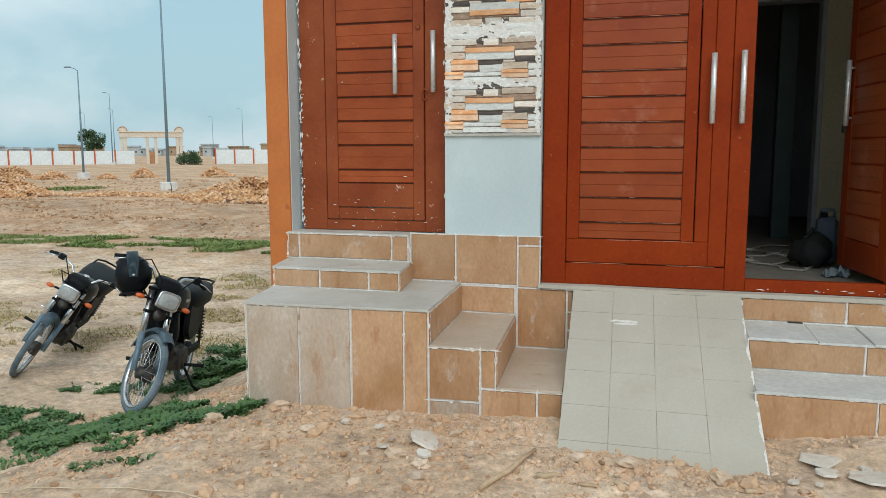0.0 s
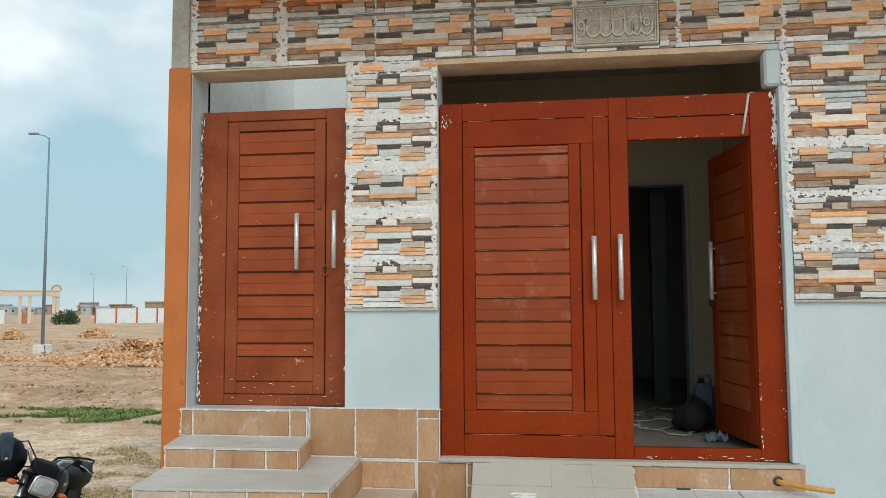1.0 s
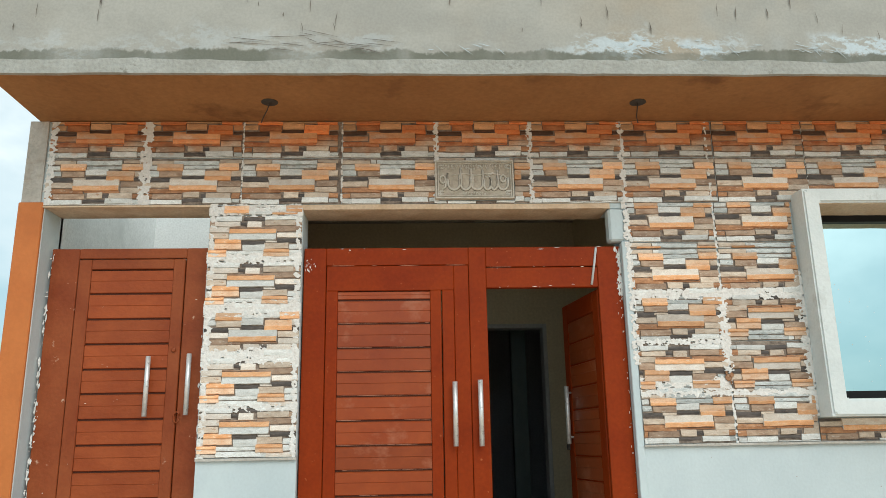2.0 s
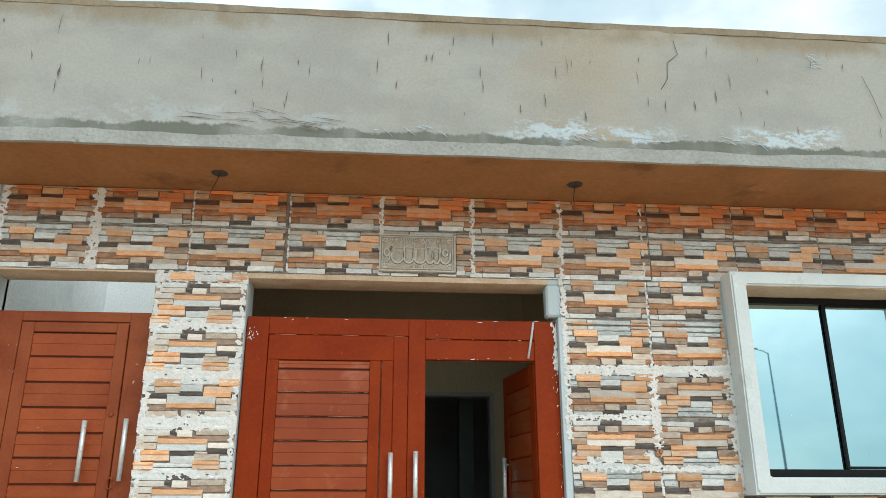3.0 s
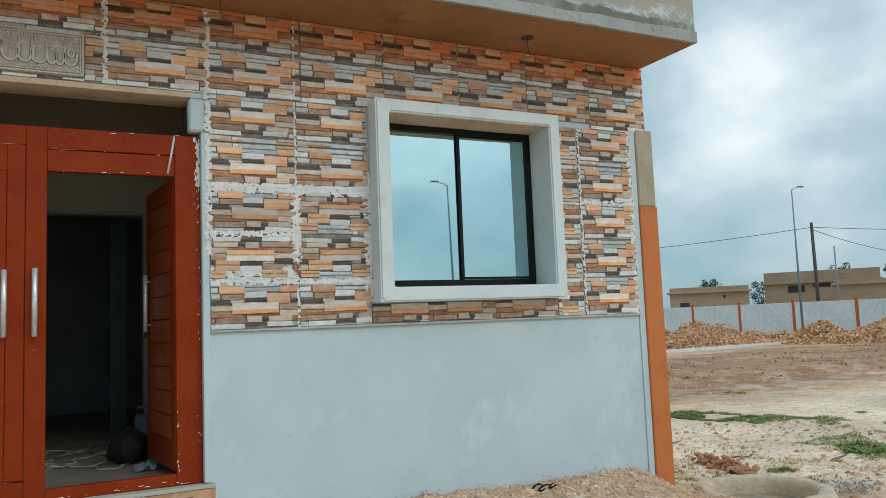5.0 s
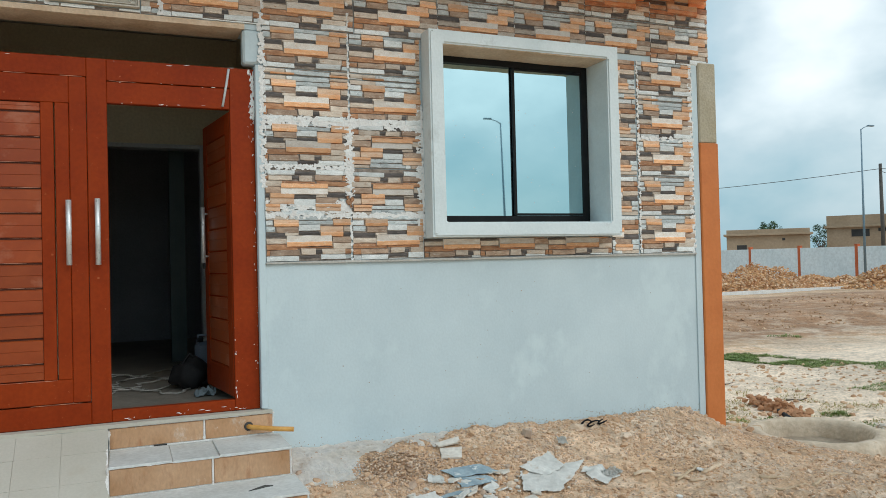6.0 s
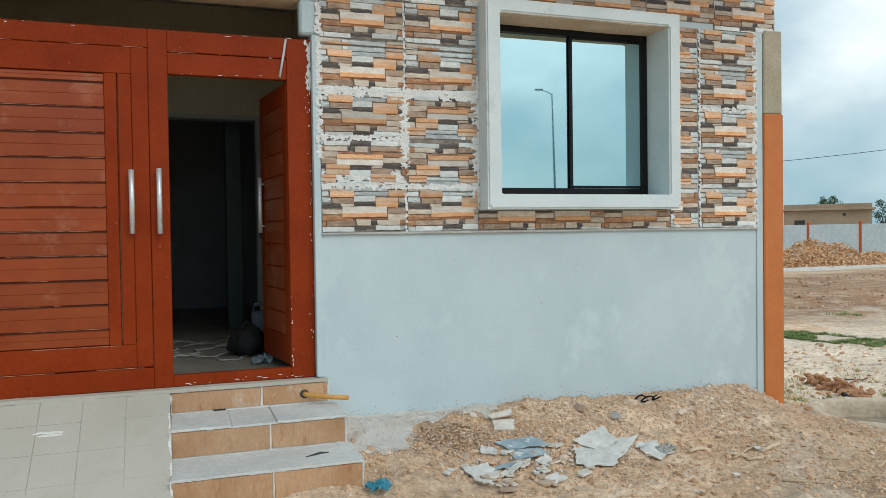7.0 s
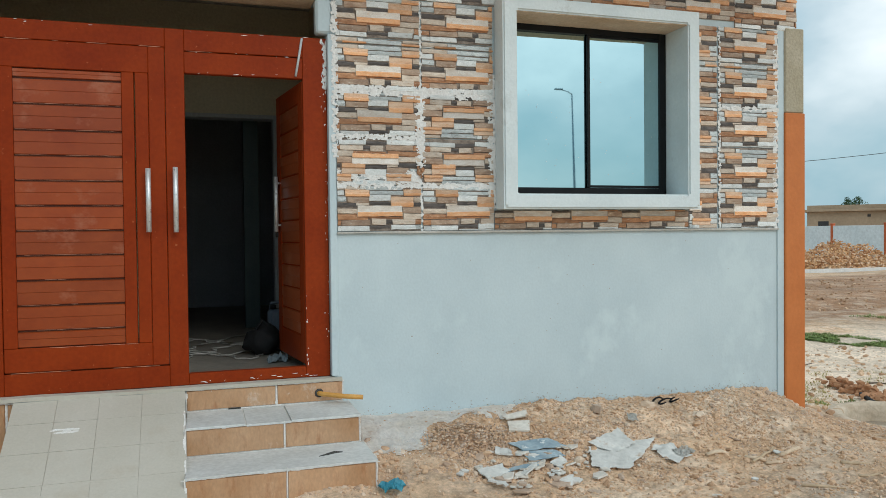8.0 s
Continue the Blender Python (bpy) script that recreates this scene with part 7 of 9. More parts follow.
def motorcycle(label, m, steer, lean):
    B = thing("motorcycle", label, "motorcycle", m, "parked motorcycles")
    P = lambda name, b, mat, parent=None, label="": part(name, b, mat, parent or B, label, local=True)
    r = 0.295
    ident = Matrix.Identity(4)
    wheel(B, -0.60, r, r, ident, "rear_wheel")
    # everything that turns with the bars
    head = Vector((0.36, 0, 0.80))
    S = Matrix.Translation(head) @ Matrix.Rotation(radians(-26), 4, "Y") @ Matrix.Rotation(radians(steer), 4, "Z") @ Matrix.Rotation(radians(26), 4, "Y") @ Matrix.Translation(-head)
    wheel(B, 0.62, r, r, S, "front_wheel")
    for s in (-1, 1):
        b = bmesh.new()
        top, mid, low = Vector((0.335, 0.085 * s, 0.86)), Vector((0.49, 0.085 * s, 0.55)), Vector((0.615, 0.085 * s, 0.30))
        sweep(b, [S @ mid, S @ low], [0.024, 0.021], 10)
        fk = P("fork_leg", b, BIKEBLUE)
        b = bmesh.new()
        sweep(b, [S @ top, S @ mid], 0.0235, 12)
        part("stanchion", b, BIKECHROME, fk, "chrome fork tube", local=True)
    b = bmesh.new()
    for z, x in ((0.86, 0.335), (0.70, 0.415)):
        box(b, x - 0.03, x + 0.03, -0.11, 0.11, z - 0.015, z + 0.015, 0.008, 0, S)
    P("fork_yoke", b, BLACKP)
    P("front_fender", fender(r + 0.03, 0.045, 58, 160, S @ Matrix.Translation((0.62, 0, r))), BIKEBLUE, None, "dusty blue-grey mudguard")
    # headlamp with square housing
    b = bmesh.new()
    loft(b, [[S @ Vector(p) for p in oval(x, w, 0.82 - h, 0.82 + h, 16, 4.0)] for x, w, h in ((0.36, 0.05, 0.045), (0.42, 0.078, 0.060), (0.485, 0.088, 0.068))])
    hl = P("headlamp", b, BLACKP)
    b = bmesh.new()
    loft(b, [[S @ Vector(p) for p in oval(x, w, 0.82 - h, 0.82 + h, 16, 4.5)] for x, w, h in ((0.484, 0.090, 0.070), (0.497, 0.088, 0.068), (0.499, 0.078, 0.058))])
    part("bezel", b, BIKECHROME, hl, "chrome lamp rim", local=True)
    b = bmesh.new()
    loft(b, [[S @ Vector(p) for p in oval(x, w, 0.82 - h, 0.82 + h, 16, 4.0)] for x, w, h in ((0.498, 0.078, 0.058), (0.508, 0.064, 0.046), (0.512, 0.024, 0.018))])
    part("lens", b, LAMPGLASS, hl, "clear fluted headlamp lens", local=True)
    for s in (-1, 1):
        b = bmesh.new()
        blob(b, (0, 0, 0), (0.026, 0.036, 0.020), 2, 0, 2, 0.0)
        for v in b.verts:
            v.co = S @ (v.co + Vector((0.42, 0.185 * s, 0.79)))
        ind = P("indicator", b, AMBER, None, "orange turn signal")
        b = bmesh.new()
        sweep(b, [S @ Vector((0.39, 0.09 * s, 0.79)), S @ Vector((0.41, 0.15 * s, 0.79))], 0.010, 6)
        part("stalk", b, BLACKP, ind, local=True)
    b = bmesh.new()
    loft(b, [[S @ Vector(p) for p in oval(x, w, z - h, z + h, 14, 3.5)] for x, w, z, h in ((0.30, 0.06, 0.92, 0.03), (0.35, 0.10, 0.935, 0.045), (0.40, 0.10, 0.92, 0.04), (0.43, 0.07, 0.90, 0.02))])
    P("instrument_panel", b, BLACKP)
    b = bmesh.new()
    pts = [(0.16, -0.37, 0.98), (0.22, -0.28, 1.02), (0.29, -0.13, 1.0), (0.31, -0.06, 0.91), (0.31, 0.06, 0.91), (0.29, 0.13, 1.0), (0.22, 0.28, 1.02), (0.16, 0.37, 0.98)]
    sweep(b, [S @ Vector(p) for p in pts], 0.012, 8)
    hb = P("handlebar", b, BIKECHROME)
    for s in (-1, 1):
        b = bmesh.new()
        sweep(b, [S @ Vector((0.16, 0.38 * s, 0.98)), S @ Vector((0.205, 0.30 * s, 1.01))], 0.019, 10)
        box(b, -0.02, 0.035, -0.03, 0.03, -0.025, 0.025, 0.008, 0, S @ Matrix.Translation((0.225, 0.26 * s, 1.015)))
        part("grip", b, BLACKP, hb, "black rubber grip", local=True)
        b = bmesh.new()
        sweep(b, [S @ Vector((0.245, 0.25 * s, 1.015)), S @ Vector((0.27, 0.33 * s, 1.0)), S @ Vector((0.24, 0.41 * s, 0.97))], 0.0055, 6)
        part("lever", b, BIKECHROME, hb, local=True)
        b = bmesh.new()
        sweep(b, [S @ Vector((0.25, 0.24 * s, 1.01)), S @ Vector((0.37, 0.20 * s, 1.06)), S @ Vector((0.44, 0.09 * s, 0.95)), S @ Vector((0.38, 0.04 * s, 0.80))], 0.005, 6)
        P("control_cable", b, BLACKP)
    # tank, seat, side covers
    b = bmesh.new()
    loft(b, [oval(x, w, z0, z1, 14, 2.6) for x, w, z0, z1 in ((0.36, 0.03, 0.76, 0.82), (0.32, 0.10, 0.70, 0.89), (0.20, 0.145, 0.67, 0.93), (0.05, 0.15, 0.67, 0.92), (-0.08, 0.115, 0.68, 0.86), (-0.14, 0.07, 0.69, 0.80))])
    tk = P("fuel_tank", b, TANKP, None, "glossy black fuel tank")
    b = bmesh.new()
    lathe(b, [(0.028, 0.0), (0.028, 0.02), (0.02, 0.024)], 14, pose(0.15, 0, 0.925))
    part("filler_cap", b, BIKECHROME, tk, local=True)
    for s in (-1, 1):
        b = bmesh.new()
        box(b, 0.08, 0.18, 0.143 * s - 0.006, 0.143 * s + 0.006, 0.78, 0.805, 0.004)
        part("badge", b, DULLPANEL, tk, "plain pale badge strip", local=True)
    b = bmesh.new()
    loft(b, [oval(x, w, z0, z1, 14, 3.4) for x, w, z0, z1 in ((-0.10, 0.09, 0.70, 0.82), (-0.18, 0.15, 0.68, 0.85), (-0.42, 0.175, 0.67, 0.87), (-0.64, 0.18, 0.69, 0.885), (-0.76, 0.155, 0.72, 0.885), (-0.81, 0.09, 0.75, 0.86))])
    P("seat", b, BLACKSEAT, None, "long black vinyl seat")
    for s in (-1, 1):
        b = bmesh.new()
        loft(b, [[(x, s * (0.105 + o), z) for x, z in ((-0.08, 0.72), (-0.06, 0.52), (-0.16, 0.44), (-0.40, 0.47), (-0.56, 0.60), (-0.54, 0.74))] for o in (-0.016, 0.03)])
        P("side_cover", b, BLACKP)
    # frame, engine, exhaust
    b = bmesh.new()
    for pts in (((0.37, 0, 0.85), (0.40, 0, 0.70)), ((0.38, 0, 0.80), (0.0, 0, 0.70), (-0.3, 0, 0.70), (-0.74, 0, 0.76)), ((0.39, 0, 0.72), (0.30, 0, 0.42), (0.22, 0, 0.26)), ((-0.16, 0, 0.70), (-0.17, 0, 0.32)),
                ((-0.15, 0.09, 0.34), (-0.60, 0.09, r)), ((-0.15, -0.09, 0.34), (-0.60, -0.09, r)), ((-0.20, 0.1, 0.50), (-0.5, 0.1, 0.71)), ((-0.20, -0.1, 0.50), (-0.5, -0.1, 0.71))):
        sweep(b, pts, 0.016, 8)
    P("chassis", b, BLACKP)
    b = bmesh.new()
    box(b, -0.14, 0.20, -0.11, 0.11, 0.24, 0.42, 0.03)
    lathe(b, [(0.085, -0.15), (0.095, -0.13), (0.095, 0.13), (0.085, 0.15)], 16, pose(0.0, 0, 0.32, 90))
    lathe(b, [(0.07, -0.14), (0.075, 0.12)], 14, pose(0.13, 0, 0.31, 90))
    eng = P("engine", b, ENGINE, None, "dusty grey engine block")
    b = bmesh.new()
    cyl = Matrix.Translation((0.14, 0, 0.40)) @ Matrix.Rotation(radians(18), 4, "Y")
    box(b, -0.05, 0.05, -0.05, 0.05, 0.0, 0.20, 0.01, 0, cyl)
    part("cylinder", b, ENGINE, eng, "finned cylinder", local=True)
    for k in range(8):
        b = bmesh.new()
        box(b, -0.075, 0.075, -0.075, 0.075, 0.02 * k, 0.02 * k + 0.010, 0.003, 0, cyl)
        part("fin", b, ENGINE, eng, local=True)
    b = bmesh.new()
    sweep(b, [(0.24, -0.05, 0.46), (0.31, -0.09, 0.40), (0.27, -0.12, 0.24), (0.05, -0.13, 0.20), (-0.15, -0.14, 0.23), (-0.30, -0.15, 0.27)], 0.018, 10)
    sweep(b, [(-0.28, -0.15, 0.265), (-0.36, -0.155, 0.28), (-0.85, -0.17, 0.37), (-0.90, -0.17, 0.38)], [0.022, 0.042, 0.045, 0.02], 12)
    P("exhaust", b, BIKECHROME, None, "dull chrome exhaust pipe")
    for s in (-1, 1):
        b = bmesh.new()
        sweep(b, [(-0.52, 0.13 * s, 0.70), (-0.60, 0.115 * s, 0.31)], 0.012, 8)
        for k in range(9):
            t = 0.15 + 0.075 * k
            lathe(b, [(0.027, -0.006), (0.030, 0.0), (0.027, 0.006)], 10, Matrix.Translation((-0.52 - 0.08 * t, (0.13 - 0.015 * t) * s, 0.70 - 0.39 * t)))
        P("shock_absorber", b, ENGINE)
        b = bmesh.new()
        sweep(b, [(0.02, 0.10 * s, 0.27), (0.02, 0.30 * s, 0.275)], [0.010, 0.016], 8)
        P("footpeg", b, BLACKP)
    P("rear_fender", fender(r + 0.05, 0.06, 10, 165, Matrix.Translation((-0.60, 0, r))), BLACKP, None, "dusty black rear mudguard")
    b = bmesh.new()
    box(b, -0.93, -0.87, -0.06, 0.06, 0.66, 0.76, 0.015)
    P("tail_lamp", b, REDLENS, None, "red tail lamp")
    b = bmesh.new()
    for s in (-1, 1):
        sweep(b, [(-0.45, 0.145 * s, 0.78), (-0.62, 0.15 * s, 0.85), (-0.80, 0.145 * s, 0.88), (-0.88, 0.08 * s, 0.885), (-0.88, 0.0, 0.885)], 0.010, 8)
    P("grab_rail", b, BLACKP)
    b = bmesh.new()
    box(b, -0.62, -0.20, 0.095, 0.125, 0.30, 0.37, 0.012)
    P("chain_guard", b, BLACKP)
    b = bmesh.new()
    lathe(b, [(0.0, 0.0), (0.045, 0.0), (0.048, 0.012), (0.036, 0.020), (0.030, 0.050)], 16, S @ pose(0.455, 0.0, 0.70, 0, -90, 0))
    P("horn", b, ENGINE, None, "round horn under the headlamp")
    b = bmesh.new()
    box(b, 0.300, 0.304, 0.055, 0.10, 0.505, 0.55, 0.001)
    P("sticker", b, DULLPANEL, None, "small pale square sticker")
    b = bmesh.new()
    for pts in (((0.36, -0.05, 0.80), (0.41, -0.10, 0.70), (0.33, -0.07, 0.58), (0.20, -0.08, 0.50)), ((0.36, 0.05, 0.80), (0.43, 0.09, 0.68), (0.36, 0.08, 0.55), (0.18, 0.07, 0.46)), ((0.31, -0.05, 0.92), (0.24, -0.20, 0.90), (0.16, -0.10, 0.72))):
        sweep(b, pts, 0.006, 6)
    P("cable_loom", b, BLACKP)
    b = bmesh.new()
    loft(b, [[(x, y, z) for y, z in ((-0.115, 0.70), (-0.125, 0.52), (-0.085, 0.40), (0.085, 0.40), (0.125, 0.52), (0.115, 0.70))] for x in (0.20, 0.285)])
    P("air_scoop", b, BLACKP, None, "dull black shroud below the tank")
    b = bmesh.new()
    foot = 0.25 * math.tan(radians(lean)) - 0.005
    sweep(b, [(-0.06, 0.11, 0.27), (-0.12, 0.20, foot + 0.05), (-0.14, 0.25, foot)], 0.011, 8)
    P("side_stand", b, BLACKP)
    b = bmesh.new()
    sweep(b, [(-0.05, -0.13, 0.30), (-0.10, -0.19, 0.40), (-0.06, -0.25, 0.42)], 0.009, 8)
    P("kick_starter", b, BIKECHROME)
    return B


def bike_pose(fx, fy, rx, ry, lean, pitch=0.0, size=1.0):
    """Places the bike so that its tyres stand near those two points."""
    ang = math.degrees(math.atan2(fy - ry, fx - rx))
    mx, my = (fx + rx) / 2, (fy + ry) / 2
    z = 0.5 * (ground_z(fx, fy) + ground_z(rx, ry)) - 0.004
    return pose(mx, my, z, 0, 0, ang) @ Matrix.Rotation(radians(-lean), 4, "X") @ Matrix.Rotation(radians(pitch), 4, "Y") @ Matrix.Scale(size, 4)


motorcycle("black motorcycle with blue-grey mudguard parked on its side stand", bike_pose(-2.829, -0.347, -3.249, 0.811, 7.5, -6.0, 1.0), 40, 7.5)
motorcycle("dusty black motorcycle leaning beside another one", bike_pose(-4.815, 0.575, -5.335, 1.712, 33, 0.0, 1.025), 0, 33)

# full-face helmet hung by its chin bar, with a wide strap over it
HEL = thing("helmet", "dusty black helmet with a navy strap, hung on the handlebar", "helmet", pose(-3.04, -0.05, 0.715, 0, -8, -52) @ Matrix.Scale(0.98, 4))
b = bmesh.new()
rings = []
for i in range(15):
    ph = radians(-72 + 160 * i / 14)
    ring = []
    for k in range(28):
        a = 2 * math.pi * k / 28
        c = math.cos(ph)
        x, y, z = 0.150 * c * math.cos(a), 0.148 * c * math.sin(a), 0.150 * math.sin(ph)
        if z < 0:
            x, y = x * (1 - 0.35 * (z / 0.15) ** 2), y * (1 - 0.30 * (z / 0.15) ** 2)
            z *= 1.12
        side = abs(((a + 1.75 + math.pi) % (2 * math.pi)) - math.pi)
        if side < 0.75 and -20 < math.degrees(ph) < 42:
            x, y = x * 0.80, y * 0.80
        ring.append(b.verts.new((x, y, z)))
    rings.append(ring)
for p, q in zip(rings, rings[1:]):
    for k in range(28):
        b.faces.new((p[k], p[(k + 1) % 28], q[(k + 1) % 28], q[k])).smooth = True
b.faces.new(rings[-1])
bmesh.ops.solidify(b, geom=b.faces[:], thickness=0.008)
part("shell", b, HELMETM, HEL, local=True)
b = bmesh.new()
rows = []
for i in range(14):
    a = radians(108 - 118 * i / 13)
    w = 0.030 + 0.012 * math.sin(math.pi * i / 13)
    rows.append([b.verts.new(((0.160 + 0.03 * math.sin(math.pi * i / 13)) * math.cos(a), y + 0.012, 0.012 + 0.166 * math.sin(a))) for y in (-w, -w / 3, w / 3, w)])
for p, q in zip(rows, rows[1:]):
    for k in range(3):
        b.faces.new((p[k], p[k + 1], q[k + 1], q[k])).smooth = True
bmesh.ops.solidify(b, geom=b.faces[:], thickness=0.006)
strap = part("strap", b, HELMETBLUE, HEL, "wide navy blue strap", local=True)
b = bmesh.new()
lathe(b, [(0.010, 0.0), (0.010, 0.008), (0.006, 0.012)], 12, pose(0.163, 0.012, 0.0, 0, 90, 0))
part("stud", b, BIKECHROME, strap, "small round metal stud", local=True)
b = bmesh.new()
sweep(b, [(0.150 * 0.62 * math.cos(a), 0.148 * 0.62 * math.sin(a), -0.148 + 0.012 * math.cos(a)) for a in np.linspace(-3.0, 3.0, 20)], 0.009, 6)
part("rim_trim", b, BLACKP, HEL, "black edge trim", local=True)


# ---- loose things before the wall ----
RZ = -0.08
RING = thing("well_ring", "round concrete manhole ring set in the soil", "concrete ring", pose(7.36, 0.05, RZ))
b = bmesh.new()
gz = RZ
prof = [(0.47, -0.45), (0.475, 0.06), (0.485, 0.12), (0.50, 0.15), (0.56, 0.155), (0.615, 0.145), (0.635, 0.10), (0.66, 0.0), (0.68, -0.30)]
n = 40
rows = []
for r_, z_ in prof:
    rows.append([b.verts.new((7.36 + (r_ + 0.025 * noise.noise(Vector((math.cos(2 * math.pi * k / n) * 3, math.sin(2 * math.pi * k / n) * 3, r_ * 5)))) * math.cos(2 * math.pi * k / n),
                              0.05 + (r_ + 0.025 * noise.noise(Vector((math.cos(2 * math.pi * k / n) * 3, math.sin(2 * math.pi * k / n) * 3, r_ * 5 + 3)))) * math.sin(2 * math.pi * k / n),
                              gz + z_ + 0.018 * noise.noise(Vector((k * 0.55, r_ * 9, 0))))) for k in range(n)])
for p, q in zip(rows, rows[1:]):
    for k in range(n):
        b.faces.new((p[k], p[(k + 1) % n], q[(k + 1) % n], q[k])).smooth = True
part("ring_wall", b, RINGCEM, RING)
b = bmesh.new()
lathe(b, [(0.48, -0.02), (0.3, -0.035), (0.05, -0.04)], 30, Matrix.Translation((7.36, 0.05, gz)))
part("silt", b, RINGMUD, RING, "wet brown silt inside the ring")

b = bmesh.new()
sweep(b, [(2.075, -0.01, 0.676), (2.10, -0.05, 0.672), (2.24, -0.13, 0.662), (2.36, -0.17, 0.655)], 0.0165, 12)
PIPE = thing("plastic_pipe", "short yellow plastic pipe sticking out of the top step", "pipe", pose(2.1, -0.02, 0.672))
part("tube", b, PVC, PIPE)
b = bmesh.new()
lathe(b, [(0.027, -0.002), (0.031, 0.002), (0.020, 0.004)], 10, pose(2.085, -0.027, 0.676, 90))
part("hole_edge", b, WIRED, PIPE, "dark ragged hole round the pipe")


def sheet(name, label, cat, x, y, w, d, mat, seed, fold=0.05, ang=0.0, lift=0.01, ragged=0.12, nx=12, ny=9, flap=0.0):
    """A creased sheet lying on the earth; flap: how steeply its far part stands up."""
    base = ground_z(x, y)
    g = np.random.default_rng(seed)
    bm = bmesh.new()
    ca, sa = math.cos(radians(ang)), math.sin(radians(ang))
    vs = []
    for j in range(ny + 1):
        for i in range(nx + 1):
            u, v = i / nx - 0.5, j / ny - 0.5
            edge = max(abs(u), abs(v)) > 0.46
            uu = u * w * (1 + (g.uniform(-ragged, ragged) if edge else 0))
            vv = v * d * (1 + (g.uniform(-ragged, ragged) if edge else 0))
            px, py = x + uu * ca - vv * sa, y + uu * sa + vv * ca
            crease = abs(((u * 1.3 + v * 0.9 + 0.1 * seed) % 0.5) - 0.25) * 4
            hgt = fold * (0.55 * crease + 0.6 * noise.noise(Vector((u * 2.2 + seed, v * 2.2, seed))) + 0.3)
            hgt += flap * max(0.0, v - 0.12) * (1.0 + 0.8 * u)
            vs.append(bm.verts.new((px, py, 0.35 * ground_z(px, py) + 0.65 * (base + (ground_z(x, y + 0.25) - ground_z(x, y - 0.25)) / 0.5 * (py - y)) + lift + hgt)))
    for j in range(ny):
        for i in range(nx):
            k = j * (nx + 1) + i
            bm.faces.new((vs[k], vs[k + 1], vs[k + nx + 2], vs[k + nx + 1]))
    bmesh.ops.solidify(bm, geom=bm.faces[:], thickness=0.002)
    tagged(put(name, bm, mat), label, cat, "litter on the soil" if "paper" in name else "")


sheet("torn_paper", "small crumpled scrap of pale paper", "paper", 4.45, -0.80, 0.14, 0.10, PAPER, 8, 0.04, 10, 0.014, 0.15, 6, 5)
sheet("torn_paper", "small crumpled scrap of pale paper", "paper", 4.32, -0.36, 0.09, 0.07, PAPER, 13, 0.03, 70, 0.014, 0.15, 5, 4)
sheet("plastic_scrap", "crumpled bright blue plastic scrap by the steps", "plastic", 2.37, -0.92, 0.15, 0.09, BLUEPLAST, 9, 0.06, 25, 0.02, 0.12, 10, 7)


def plate(name, label, cat, corners, mat, seed, thick=0.003, lifts=(0.012, 0.012, 0.012, 0.012), nx=8, ny=6, wave=0.004, ragged=0.012, group=""):
    """A flat torn or broken piece between four corners on the earth, each lifted by its own amount."""
    g = np.random.default_rng(seed)
    (ax, ay), (bx, by), (cx, cy), (dx, dy) = corners
    zs = [ground_z(x, y) + l for (x, y), l in zip(corners, lifts)]
    bm, vs = bmesh.new(), []
    for j in range(ny + 1):
        for i in range(nx + 1):
            u, v = i / nx, j / ny
            rim = i in (0, nx) or j in (0, ny)
            k = ((1 - u) * (1 - v), (1 - u) * v, u * v, u * (1 - v))
            x, y = k[0] * ax + k[1] * bx + k[2] * cx + k[3] * dx, k[0] * ay + k[1] * by + k[2] * cy + k[3] * dy
            if rim:
                x, y = x + g.uniform(-ragged, ragged), y + g.uniform(-ragged, ragged)
            z = max(sum(p * q for p, q in zip(k, zs)), ground_z(x, y) + 0.004) + wave * noise.noise(Vector((x * 14, y * 14, seed)))
            vs.append(bm.verts.new((x, y, z)))
    for j in range(ny):
        for i in range(nx):
            k = j * (nx + 1) + i
            bm.faces.new((vs[k], vs[k + 1], vs[k + nx + 2], vs[k + nx + 1]))
    bmesh.ops.recalc_face_normals(bm, faces=bm.faces[:])
    bmesh.ops.solidify(bm, geom=bm.faces[:], thickness=thick)
    tagged(put(name, bm, mat), label, cat, group)


plate("torn_paper", "flat pale sheet of torn cement-bag paper on the soil", "paper", ((3.82, -0.63), (3.70, -0.87), (3.94, -0.94), (4.34, -0.64)), PAPER, 3, 0.002, (0.014, 0.014, 0.016, 0.03), 14, 10, 0.010, 0.012, "litter on the soil")
plate("torn_paper", "folded-over flap of pale cement-bag paper", "paper", ((3.82, -0.61), (3.95, -0.75), (4.14, -0.69), (4.09, -0.54)), PAPER, 5, 0.002, (0.03, 0.050, 0.055, 0.075), 12, 10, 0.016, 0.008, "litter on the soil")
plate("torn_paper", "crumpled end of pale cement-bag paper", "paper", ((4.25, -0.70), (4.30, -0.90), (4.48, -0.85), (4.42, -0.69)), PAPER, 17, 0.002, (0.03, 0.02, 0.02, 0.04), 9, 8, 0.032, 0.02, "litter on the soil")
for quad, seed_ in ((((3.28, -0.51), (3.35, -0.61), (3.65, -0.61), (3.57, -0.49)), 11), (((3.34, -0.60), (3.33, -0.73), (3.60, -0.73), (3.57, -0.62)), 12), (((3.18, -0.75), (3.14, -0.77), (3.35, -0.82), (3.39, -0.76)), 14)):
    plate("glass_shard", "dusty blue-grey sheet of broken glass", "glass", quad, GLASSCRAP, seed_, 0.004, (0.024, 0.026, 0.028, 0.026), 6, 4, 0.002, 0.010, "broken glass on the soil")
